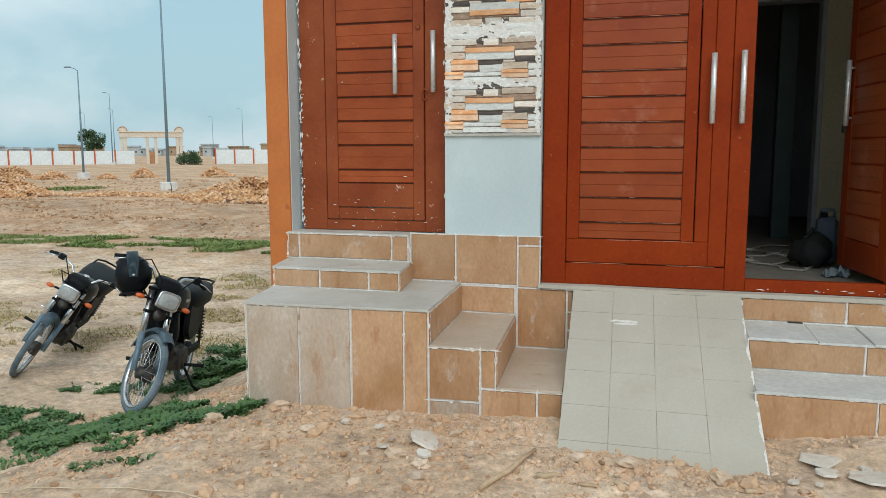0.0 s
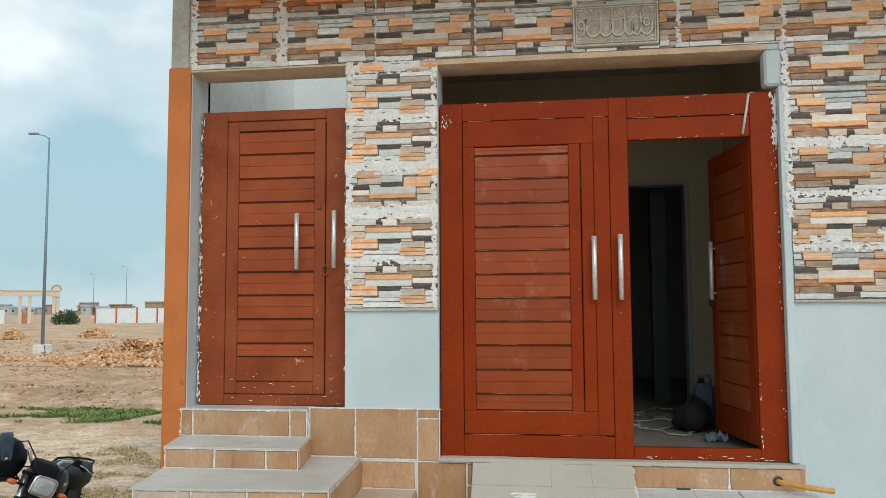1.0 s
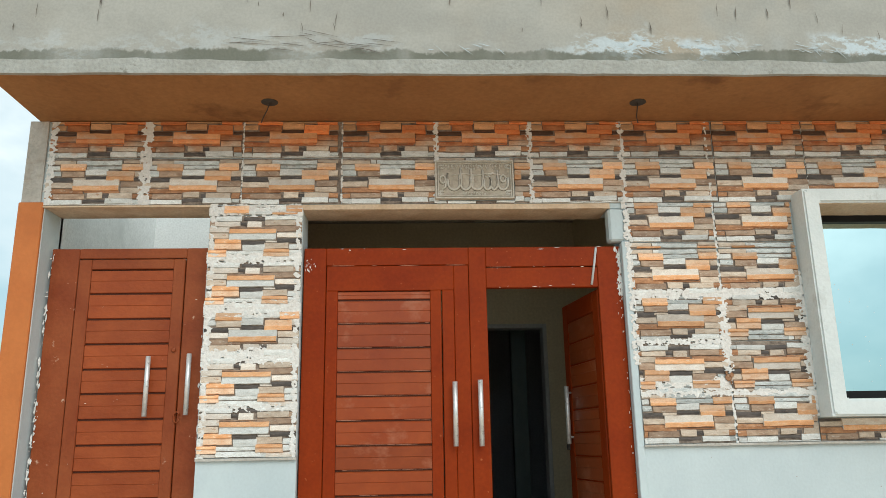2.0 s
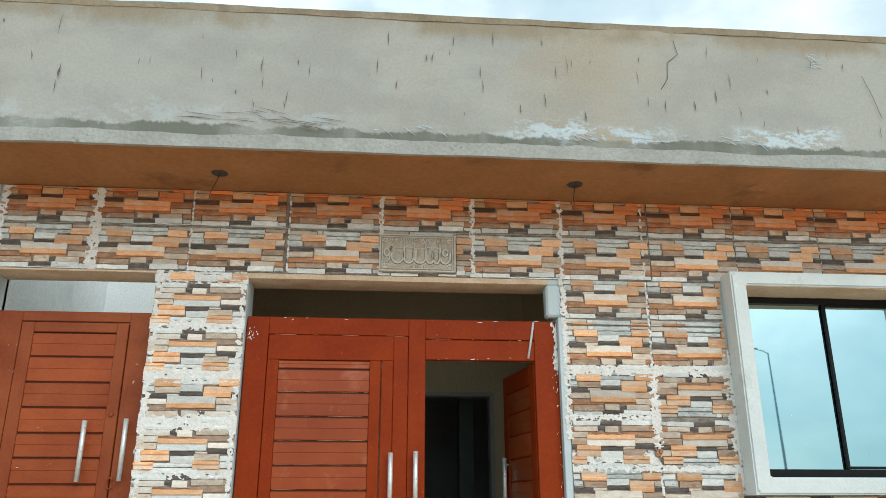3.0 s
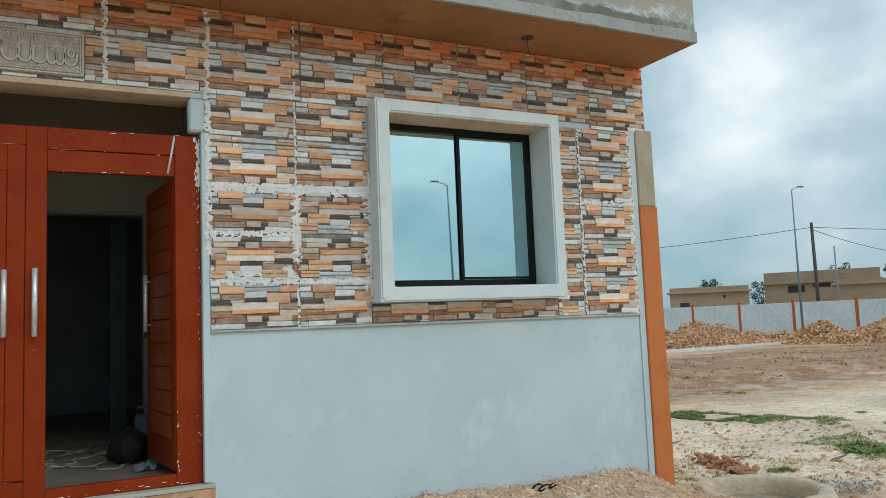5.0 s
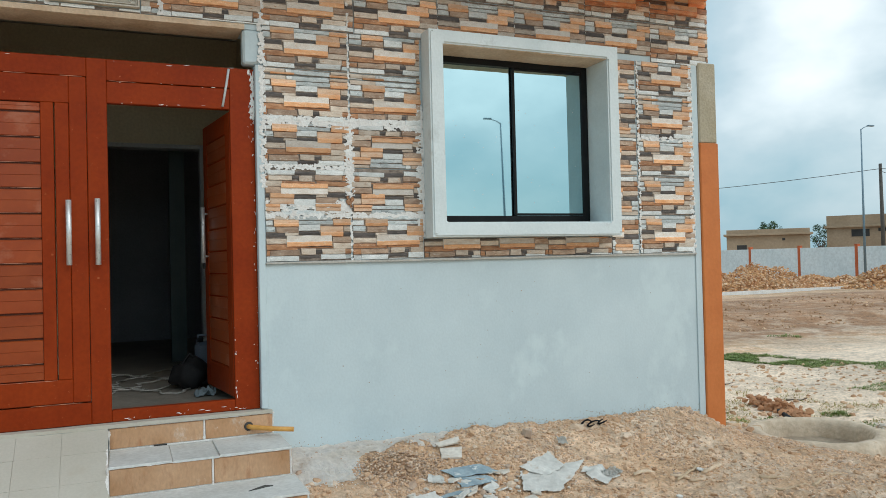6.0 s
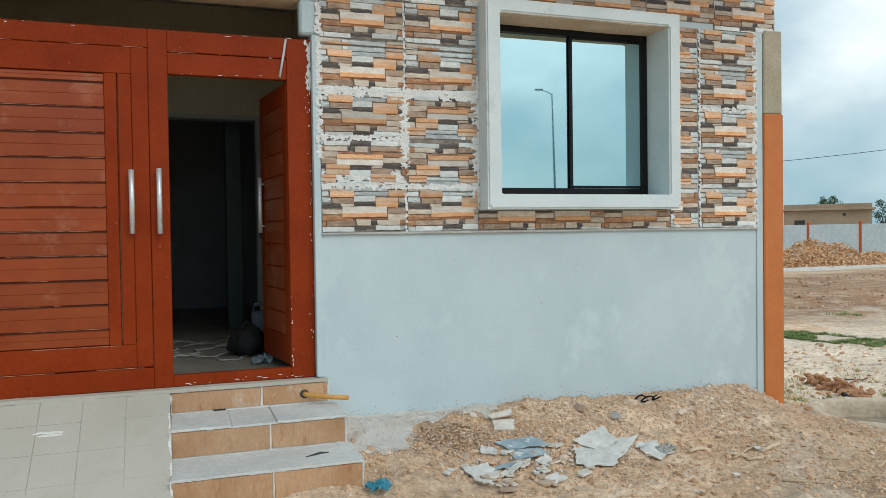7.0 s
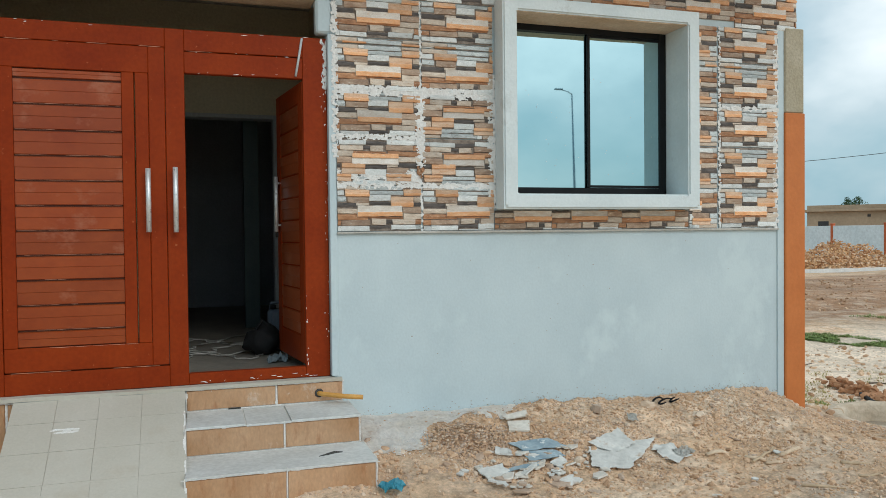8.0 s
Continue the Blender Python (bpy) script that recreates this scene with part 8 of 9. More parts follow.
plate("tile_shard", "broken pinkish pale tile leaning on the soil bank", "tile piece", ((3.38, -0.26), (3.34, -0.37), (3.49, -0.39), (3.54, -0.28)), TILECHIP, 8, 0.012, (0.022, 0.014, 0.014, 0.022), 4, 3, 0.002, 0.006, "tile pieces on the ground")
plate("tile_shard", "broken pinkish pale tile leaning on the soil bank", "tile piece", ((3.35, -0.22), (3.37, -0.26), (3.53, -0.27), (3.55, -0.21)), TILECHIP, 9, 0.012, (0.034, 0.03, 0.03, 0.036), 4, 3, 0.002, 0.006, "tile pieces on the ground")
gq = np.random.default_rng(61)
for k, (x, y, w, d) in enumerate(((3.08, -0.78, 0.19, 0.10), (3.29, -0.82, 0.16, 0.06), (3.52, -0.77, 0.12, 0.07), (3.04, -0.92, 0.13, 0.06), (3.47, -0.88, 0.10, 0.08), (3.50, -0.99, 0.12, 0.08), (3.21, -0.60, 0.12, 0.05))):
    c, sn = math.cos(gq.uniform(-0.7, 0.7)), gq.uniform(-0.5, 0.5)
    quad = [(x + p * w * c - q * d * sn, y + p * w * sn + q * d * c) for p, q in ((-0.5, 0.5), (-0.45, -0.5), (0.5, -0.4), (0.4, 0.5))]
    plate("tile_shard", "jagged white glazed tile piece on the soil", "tile piece", quad, PAPER, 70 + k, 0.008, tuple(gq.uniform(0.012, 0.04, 4)), 4, 3, 0.002, 0.016, "tile pieces on the ground")
# pale wood offcuts and black rubber scraps on the soil bank
for k, (x0, y0, x1, y1, r_) in enumerate(((5.10, -0.97, 5.31, -0.92, 0.017), (4.60, -0.84, 4.77, -0.85, 0.016), (4.86, -0.91, 4.98, -0.97, 0.014), (4.95, -1.01, 5.03, -1.05, 0.013))):
    b = bmesh.new()
    pts = [(x0 + (x1 - x0) * t, y0 + (y1 - y0) * t) for t in (0, 0.3, 0.65, 1.0)]
    sweep(b, [(x, y, ground_z(x, y) + r_ * 0.8) for x, y in pts], [r_ * 0.9, r_, r_ * 1.05, r_ * 0.85], 4)
    tagged(put("wood_offcut", b, PALEWOOD), "short pale wood offcut on the trampled soil", "wood", "wood offcuts on the soil")
for k, (x, y, w, h) in enumerate(((4.66, -0.17, 0.05, 0.04), (4.73, -0.19, 0.07, 0.03), (4.82, -0.17, 0.05, 0.025))):
    b = bmesh.new()
    a0 = 0.7 * k
    sweep(b, [(x + w * math.cos(a0 + a), y + 0.5 * w * math.sin(a0 + a), ground_z(x, y) + 0.012 + h * (0.5 + 0.5 * math.sin(1.5 * a + k))) for a in np.linspace(0, 3.6, 8)], [0.004, 0.006, 0.008, 0.007, 0.009, 0.006, 0.007, 0.003], 5)
    tagged(put("rubber_scrap", b, BLACKP), "twisted black rubber scrap on the soil bank", "scrap", "rubber scraps")
# grey shavings tipped behind the ring
gp = np.random.default_rng(62)
rows = [(9.5 + 0.42 * gp.normal() * 0.6, 0.78 + 0.30 * gp.normal() * 0.6) for _ in range(420)]
rows = [(x, y, ground_z(x, y) + 0.01 + 0.05 * gp.random() * max(0.0, 1 - math.hypot((x - 9.5) / 0.5, (y - 0.78) / 0.36)), 0.055 * gp.uniform(0.5, 1.3)) for x, y in rows]
tagged(blades("wood_shavings", rows, SHAVING, gp, 0.5, 2.6), "small heap of pale grey shavings on the sand", "shavings", kind="stuff")


def shard(name, label, cat, x, y, w, d, t, mat, seed, ang=0.0, tip=0.0, lift=0.0, grp=""):
    """A broken flat piece with an irregular outline."""
    g = np.random.default_rng(seed)
    bm = bmesh.new()
    k = int(g.integers(5, 8))
    out = [(w / 2 * math.cos(a) * g.uniform(0.7, 1.1), d / 2 * math.sin(a) * g.uniform(0.7, 1.1)) for a in np.sort(g.uniform(0, 0.6, k) + np.linspace(0, 5.6, k))]
    m = pose(x, y, ground_z(x, y) + lift, tip, tip * 0.5, ang)
    lo = [bm.verts.new(m @ Vector((p, q, 0))) for p, q in out]
    hi = [bm.verts.new(m @ Vector((p * 0.95, q * 0.95, t))) for p, q in out]
    bm.faces.new(lo[::-1])
    bm.faces.new(hi)
    for i in range(k):
        j = (i + 1) % k
        bm.faces.new((lo[i], lo[j], hi[j], hi[i]))
    tagged(put(name, bm, mat), label, cat, grp)


shard("tile_shard", "broken white tile piece on the dirt", "tile piece", -0.36, -1.36, 0.23, 0.19, 0.012, TILECHIP, 7, 75, 24, 0.03, "tile pieces on the ground")
shard("brick_chunk", "pale broken brick chunk near the wall", "brick", 4.10, -0.22, 0.12, 0.09, 0.05, BRICKCHIP, 9, 60, 8, 0.0, "brick pieces")
shard("tile_shard", "broken square of pale floor tile on the dirt", "tile piece", 1.47, -1.16, 0.24, 0.19, 0.010, TILECHIP, 21, 30, 4, 0.014, "tile pieces on the ground")
shard("tile_shard", "broken square of pale floor tile on the dirt", "tile piece", 1.66, -1.30, 0.26, 0.22, 0.010, TILECHIP, 22, 10, -3, 0.014, "tile pieces on the ground")
gs_ = np.random.default_rng(36)
for k in range(44):
    x, y = (gs_.uniform(2.95, 3.8), gs_.uniform(-1.05, -0.55)) if k < 30 else ((gs_.uniform(-0.9, 0.2), gs_.uniform(-1.75, -1.1)) if k < 37 else (gs_.uniform(1.2, 2.0), gs_.uniform(-1.7, -1.15)))
    s = 0.035 + (0.035 if 30 <= k < 37 else 0.11) * gs_.random() ** 1.6
    shard("tile_shard", "small broken pale tile piece on the soil", "tile piece", x, y, s * 1.3, s, 0.010, TILECHIP if k % 3 else BRICKCHIP, 100 + k, gs_.uniform(0, 180), gs_.uniform(-16, 16), 0.012, "tile pieces on the ground")
for k in range(38):
    x, y = (gs_.normal(3.35, 0.22), gs_.normal(-0.74, 0.13)) if k < 34 else (gs_.uniform(3.8, 5.2), gs_.uniform(-1.5, -0.7))
    s = gs_.uniform(0.02, 0.055)
    shard("tile_shard", "small broken pale tile piece on the soil", "tile piece", x, y, s * 1.5, s, 0.008, PAPER if k % 2 else TILECHIP, 200 + k, gs_.uniform(0, 180), gs_.uniform(-22, 22), 0.012, "tile pieces on the ground")
for k, (x, y, s) in enumerate(((-0.45, -1.55, 0.05), (-0.30, -1.62, 0.045), (-1.30, -1.08, 0.05), (-0.62, -1.10, 0.04), (-1.62, -1.25, 0.06), (0.62, -1.42, 0.05), (1.02, -1.50, 0.05), (0.40, -1.42, 0.04), (4.55, -0.20, 0.06), (4.9, -0.35, 0.05), (-1.0, -1.35, 0.04))):
    b = bmesh.new()
    blob(b, (x, y, ground_z(x, y) + s * 0.35), (s, s * 0.8, s * 0.55), 40 + k, 0, 2, 0.7)
    tagged(put("stone", b, GRAVEL), "pale angular stone on the dirt", "stone", "stones before the house")
b = bmesh.new()
x0, y0 = 0.02, -1.82
sweep(b, [(x0 + 0.044 * k, y0 + 0.105 * k, ground_z(x0 + 0.044 * k, y0 + 0.105 * k) + 0.014) for k in range(5)], [0.012, 0.013, 0.012, 0.011, 0.009], 7)
tagged(put("stick", b, STICK), "dry wooden stick lying on the dirt", "stick")
b = bmesh.new()
sweep(b, [(4.85 + 0.06 * k, -1.0 + 0.03 * k, ground_z(4.85 + 0.06 * k, -1.0 + 0.03 * k) + 0.015) for k in range(6)], 0.010, 6)
tagged(put("stick", b, STICK), "dry wooden stick lying on the dirt", "stick")
b = bmesh.new()
g7 = np.random.default_rng(7)
for k in range(8):
    blob(b, (9.5 - 0.035 * k + g7.uniform(-0.06, 0.06), 2.95 - 0.14 * k + g7.uniform(-0.05, 0.05), ground_z(9.5 - 0.035 * k, 2.95 - 0.14 * k) + 0.03), (0.095, 0.10, 0.06), 60 + k, 0, 2, 1.1)
for k in range(60):
    y = 1.85 + 1.2 * g7.random()
    x = 9.5 - 0.25 * (2.95 - y) + g7.normal(0, 0.13)
    r_ = g7.uniform(0.025, 0.06)
    blob(b, (x, y, ground_z(x, y) + r_ + 0.08 * g7.random() * (abs(x - 9.4) < 0.15)), (r_, r_, r_ * 0.8), 90 + k, 0, 1, 0.9)
tagged(put("soil_clod_heap", b, REDCLOD), "heap of reddish brown soil clods", "soil", kind="stuff")
b = bmesh.new()
sweep(b, [(-21.9, 27.4, 0.1), (-21.3, 26.6, -0.15), (-20.8, 25.8, -0.42)], 0.022, 6)
tagged(put("stick", b, WIRED), "dark bent stick in the soil bank", "stick")

b = bmesh.new()
sweep(b, [(9.12, 2.2, ground_z(9.12, 2.2) + 0.06), (8.95, 1.88, ground_z(8.95, 1.88) + 0.05), (8.78, 1.58, ground_z(8.78, 1.58) + 0.04)], 0.028, 10)
tagged(put("pipe_offcut", b, BLACKP), "short black pipe offcut lying on the soil", "pipe")
gt = np.random.default_rng(52)
for k in range(26):
    if k < 6:
        x, y, ln = gt.uniform(4.7, 5.9), gt.uniform(-1.5, -0.9), gt.uniform(0.10, 0.26)
    elif k < 10:
        x, y, ln = gt.uniform(-1.6, 2.2), gt.uniform(-1.9, -1.3), gt.uniform(0.05, 0.14)
    else:
        x, y, ln = gt.uniform(6.6, 11.0), gt.uniform(0.2, 4.5), gt.uniform(0.2, 0.6)
    a, bend = gt.uniform(-0.5, 0.5), gt.uniform(-0.12, 0.12)
    b = bmesh.new()
    pts = [(x + ln * t * math.cos(a + bend * t), y + ln * t * math.sin(a + bend * t)) for t in (0, 0.35, 0.7, 1.0)]
    r_ = 0.007 + 0.006 * gt.random()
    sweep(b, [(p, q, ground_z(p, q) + r_ * 0.7) for p, q in pts], [r_, r_ * 1.1, r_, r_ * 0.6], 6)
    tagged(put("twig", b, STICK if k < 10 else BARK), "dry twig lying on the bare earth" if k < 10 else "dark twig lying on the rough sand", "twig", "twigs on the ground")

# ---- things inside the gate ----
b = bmesh.new()
blob(b, (1.80, 1.12, 0.90), (0.13, 0.12, 0.13), 4, 0, 3, 0.5)
for v in b.verts:
    v.co.z = max(v.co.z, 0.792)
BAG = thing("cloth_bag", "round black cloth bag on the dusty floor", "bag", pose(1.78, 1.15, 0.79))
part("sack", b, BAGBLACK, BAG, smooth=True)
b = bmesh.new()
sweep(b, [(1.72, 1.10, 0.94), (1.75, 1.10, 1.00), (1.80, 1.10, 1.07), (1.86, 1.12, 1.00)], 0.012, 6)
part("strap", b, BAGBLACK, BAG)
CAN = thing("plastic_can", "grey-blue plastic can standing behind the bag", "can", pose(1.93, 1.32, 0.79))
b = bmesh.new()
box(b, 1.86, 2.0, 1.25, 1.39, 0.792, 1.14, 0.03)
part("body", b, CANBLUE, CAN)
b = bmesh.new()
sweep(b, [(1.88, 1.32, 1.13), (1.89, 1.32, 1.19), (1.97, 1.32, 1.19), (1.98, 1.32, 1.13)], 0.012, 8)
part("handle", b, CANBLUE, CAN)
b = bmesh.new()
lathe(b, [(0.025, 0), (0.025, 0.03), (0.02, 0.035)], 12, Matrix.Translation((1.90, 1.28, 1.14)))
part("cap", b, BLACKP, CAN)
b = bmesh.new()
gr = np.random.default_rng(15)
nx = 8
vs = [b.verts.new((1.80 + 0.15 * i / nx, 0.62 + 0.13 * j / nx, 0.795 + 0.055 * abs(noise.noise(Vector((i * 0.7, j * 0.7, 2.0)))) * 2)) for j in range(nx + 1) for i in range(nx + 1)]
for j in range(nx):
    for i in range(nx):
        k = j * (nx + 1) + i
        b.faces.new((vs[k], vs[k + 1], vs[k + nx + 2], vs[k + nx + 1]))
tagged(put("rag", b, CLOTH), "crumpled grey-blue rag on the floor", "rag")
for k in range(6):
    b = bmesh.new()
    pts = []
    for i in range(22):
        t = i / 21
        pts.append((1.18 + 0.62 * t + 0.03 * gr.normal(), 1.05 + 0.22 * k + 0.16 * math.sin(6.0 * t + k * 1.7) + 0.02 * gr.normal(), 0.797 + 0.012 * abs(math.sin(4 * t + k))))
    sweep(b, pts, 0.006, 5)
    tagged(put("electric_cable", b, CABLEW), "loose pale electric cable on the floor", "cable", "cables on the floor")

# fine gravel tipped beside the crust
gg = np.random.default_rng(63)
rows = []
for k in range(1900):
    a, r_ = gg.uniform(0, 6.28), math.sqrt(gg.random())
    x, y = 3.02 + 0.32 * r_ * math.cos(a), -0.40 + 0.20 * r_ * math.sin(a)
    rows.append((x, y, ground_z(x, y) + 0.055 * (1 - r_ ** 1.6) * gg.uniform(0.6, 1.0) + 0.004, 0.004 + 0.009 * gg.random() ** 2))
tagged(stones("gravel_heap", rows, [CLOD, BRICKCHIP, CLOD, GRAVEL], gg), "low heap of fine brown gravel near the wall", "gravel", kind="stuff")

# cement spilt against the wall
CR = thing("cement_spill", "pale hardened cement splashed at the foot of the wall", "cement", pose(2.8, -0.1, 0.3))
b = bmesh.new()
nx, ny = 70, 36
vs = {}
for i in range(nx + 1):
    for j in range(ny + 1):
        x, y = 2.305 + 1.24 * i / nx, -0.004 - 0.62 * j / ny
        reach = 0.52 + 0.12 * noise.noise(Vector((x * 3, 1.0, 0))) + 0.12 * noise.noise(Vector((x * 11, y * 9, 0))) - 0.34 * sstep(2.68, 2.86, x) - 0.14 * sstep(3.36, 3.54, x)
        if j > 1 and 0.62 * j / ny > reach:
            continue
        vs[i, j] = b.verts.new((x, y, ground_z(x, y) + 0.008 + 0.005 * noise.noise(Vector((x * 15, y * 15, 0))) + (0.014 if j == 0 else 0)))
for i in range(nx):
    for j in range(ny):
        q = [(i, j), (i + 1, j), (i + 1, j + 1), (i, j + 1)]
        if all(k in vs for k in q):
            b.faces.new([vs[k] for k in q])
bmesh.ops.solidify(b, geom=b.faces[:], thickness=0.006)
part("crust", b, SPILL, CR)
b = bmesh.new()
gw = np.random.default_rng(44)
for k in range(290):
    x, y, r_ = gw.normal(2.62, 0.12), -0.40 + gw.normal(0, 0.06), 0.0015 + 0.004 * gw.random()
    ring = [b.verts.new((x + r_ * gw.uniform(0.5, 1.2) * math.cos(a), y + r_ * gw.uniform(0.5, 1.2) * math.sin(a), 0)) for a in np.linspace(0, 5.5, 8)]
    for v in ring:
        v.co.z = ground_z(v.co.x, v.co.y) + 0.0145 + 0.00001 * k
    b.faces.new(ring)
ws = part("white_splash", b, FLAKE, CR, "white paint splashes on the crust")
ws["kind"] = "stuff"
b = bmesh.new()
sweep(b, [(-2.75 + 0.14 * k, -2.05 - 0.012 * k, ground_z(-2.75 + 0.14 * k, -2.05 - 0.012 * k) + 0.010) for k in range(14)], 0.0028, 5)
tagged(put("string_line", b, STRING), "thin pale string stretched over the dirt", "string")


# ---- cladding tiles on the house front ----
ORDER = ("white", "grey", "dark", "orange", "brown", "rust", "cream", "edge", "peach")
KEY = {"W": 0, "G": 1, "D": 2, "O": 3, "B": 4, "R": 5, "C": 6, "P": 8}
STONES = [STONE[k] for k in ORDER] + [TILEBACK]
RUSTY = [TOPTINTED[k] for k in ORDER] + [TILEBACK]
PALE = [STONE[k] for k in ("white", "white", "dark", "orange", "cream", "brown", "peach", "edge", "white")] + [TILEBACK]
# the stones of one tile: start and end along it in hundredths, top and foot in tenths of a course (eight courses), stone, relief
UPPER = ("0-30 0-9 C2", "30-37 0-9 W2", "36-78 1-10 G3", "78-100 0-7 C2", "78-99 7-19 O5", "0-14 9-19 W2", "14-40 8-20 O6", "40-78 10-17 G3", "0-15 19-30 G2",
         "16-40 20-31 B4", "40-63 17-28 W5", "63-90 20-37 O6", "63-80 17-20 C1", "90-100 19-30 C2", "0-27 30-40 D1", "27-40 31-36 C2", "40-63 28-36 D1", "90-100 30-38 D1")
LOWER = ("0-28 40-50 C3", "28-77 36-54 P7", "77-100 38-49 B4", "0-40 50-60 R3", "77-100 49-59 C4", "40-77 54-59 R1", "0-10 60-70 R2", "10-41 60-70 B4",
         "43-59 58-68 C5", "59-66 60-68 D1", "66-91 59-68 C4", "91-100 59-69 R3", "0-10 70-80 W2", "10-40 70-80 W3", "40-63 68-76 D1", "63-91 68-77 W5", "91-100 69-77 G2", "40-100 77-80 W2")
TW, TH = 0.655, 0.326
rects = []
for row in UPPER + LOWER:
    across, down, stone_ = row.split()
    u0_, u1_ = (int(q) / 100 for q in across.split("-"))
    d0_, d1_ = (int(q) / 80 for q in down.split("-"))
    rects.append((u0_, u1_, 1 - d1_, 1 - d0_, KEY[stone_[0]], int(stone_[1])))
tile_cache = {}


def ledge_stone(bm, x0, x1, z0, z1, y, kind_, lift, rg, flip):
    """One raised stone of a tile with wandering edges and slanting ends; the boldest carry a proud orange lip along the foot (flip: along the head)."""
    n = max(2, int((x1 - x0) / 0.035))
    lip = 0.42 if lift >= 6 else (0.40 if lift == 5 and kind_ == 3 else 0.0)
    rows = []
    sag, lean = rg.uniform(-0.0025, 0.0025), rg.uniform(-0.002, 0.002)
    cut = (rg.uniform(-0.005, 0.005), rg.uniform(-0.005, 0.005))
    for i in range(n + 1):
        t = i / n
        x = x0 + (x1 - x0) * t + (rg.uniform(-0.004, 0.004) if 0 < i < n else 0)
        sk = cut[0] if i == 0 else (cut[1] if i == n else 0.0)
        lo, hi = z0 + rg.uniform(-0.0015, 0.0022) + sag * t, z1 + rg.uniform(-0.0022, 0.0015) + sag * t
        h = hi - lo
        f = y + lean * t + rg.uniform(-0.0009, 0.0009)
        if lip:
            prof = [(0.0, -0.004), (0.03, f - 0.002), (lip - 0.06, f - 0.005), (lip, f - 0.003), (lip + 0.03, f + 0.004), (0.95, f - 0.001), (1.0, -0.004)]
        else:
            prof = [(0.0, -0.004), (0.06, f + 0.0015), (0.5, f), (0.93, f + 0.001), (1.0, -0.004)]
        if flip:
            prof = [(1 - v, p) for v, p in prof[::-1]]
        rows.append([bm.verts.new((x + sk * (v - 0.5), p, lo + h * v)) for v, p in prof])
    last = len(rows[0]) - 1
    for a, c in zip(rows, rows[1:]):
        for k in range(last):
            on_lip = lip and ((k < 3) if not flip else (k >= last - 3))
            bm.faces.new((a[k], c[k], c[k + 1], a[k + 1])).material_index = 7 if on_lip else kind_
    for r in (rows[0], rows[-1]):
        bm.faces.new(r).material_index = kind_


def clad_mesh(w, h, u0, v0, flip, rusty):
    """The mesh of one cladding tile w by h, cut from the full pattern at u0, v0; flip: laid upside down; rusty: which batch of stones (1 rusty, 2 pale)."""
    key = (round(w, 3), round(h, 3), round(u0, 2), round(v0, 2), flip, rusty)
    if key in tile_cache:
        return tile_cache[key]
    rg = np.random.default_rng(int(w * 1000 + h * 100 + u0 * 50))
    bm = bmesh.new()
    g = 0.003
    box(bm, g, w - g, -0.005, 0.0, g, h - g, 0, 9)
    u1, v1 = u0 + w / TW, v0 + h / TH
    for a, c, d, e, k, lift in rects:
        grow = (lift - 3.2) * 0.004
        d, e = d - grow + rg.uniform(-0.008, 0.008), e + grow + rg.uniform(-0.008, 0.008)
        a, c = a + rg.uniform(-0.010, 0.010), c + rg.uniform(-0.010, 0.010)
        if flip:
            a, c, d, e = 1 - c, 1 - a, 1 - e, 1 - d
        a, c, d, e = max(a, u0), min(c, u1), max(d, v0), min(e, v1)
        if c - a < 0.02 or e - d < 0.03:
            continue
        x0, x1 = (a - u0) * TW + 0.0014, (c - u0) * TW - 0.0014
        z0, z1 = (d - v0) * TH + 0.0012, (e - v0) * TH - 0.0012
        x0, x1, z0, z1 = max(x0, g), min(x1, w - g), max(z0, g), min(z1, h - g)
        ledge_stone(bm, x0, x1, z0, z1, -0.0075 - 0.0017 * lift - 0.001 * rg.random(), k, lift, rg, flip)
    bmesh.ops.recalc_face_normals(bm, faces=bm.faces)
    me = bpy.data.meshes.new("tile")
    bm.to_mesh(me)
    bm.free()
    for m in (STONES, RUSTY, PALE)[int(rusty)]:
        me.materials.append(m)
    tile_cache[key] = me
    return me


def clad(x0, x1, z0, z1, flip=False, u0=0.0, v0=0.0, rusty=False):
    ob = new("tile", clad_mesh(x1 - x0, z1 - z0, u0, v0, flip, rusty))
    ob.parent = WALL
    ob.matrix_parent_inverse = WALL.matrix_basis.inverted()
    ob.location = (x0, -0.002, z0)


XS = [-1.748, -1.091, -0.424, 0.259, 0.918, 1.573, 2.224, 2.885, 3.54, 4.195, 4.85, 5.50, 6.12]
for i, (x0, x1) in enumerate(zip(XS, XS[1:])):
    if 0.9 < x0 < 1.0:
        clad(0.918, 1.573, 3.745, ROOF - 0.003, False, rusty=True)
        clad(1.455, 1.573, 3.407, 3.745, False, 0.82)
        clad(0.918, 1.455, 3.716, 3.744, False, 0.0, 0.9)
        clad(0.918, 1.455, 3.404, 3.431, False, 0.0, 0.0)
        continue
    clad(x0, x1, 3.745, ROOF - 0.003, False, rusty=True)
    if x0 < 3.0 or x0 > 5.0:
        clad(x0, x1, 3.407, 3.745, False)
    else:
        clad(x0, x1, 3.455, 3.745, False, 0.0, 0.14)
ZP = [1.737, 2.052, 2.368, 2.688, 3.01, 3.332, 3.405]
for (z0, z1), fl in zip(zip(ZP, ZP[1:]), (True, True, False, True, True, False)):
    clad(-0.626, -0.002, z0, z1, fl, 0.03 if z1 - z0 > 0.2 else 0.0, 0.0 if z1 - z0 > 0.2 else 0.7, 2)
ZR = [1.776, 2.098, 2.437, 2.75, 3.075, 3.407]
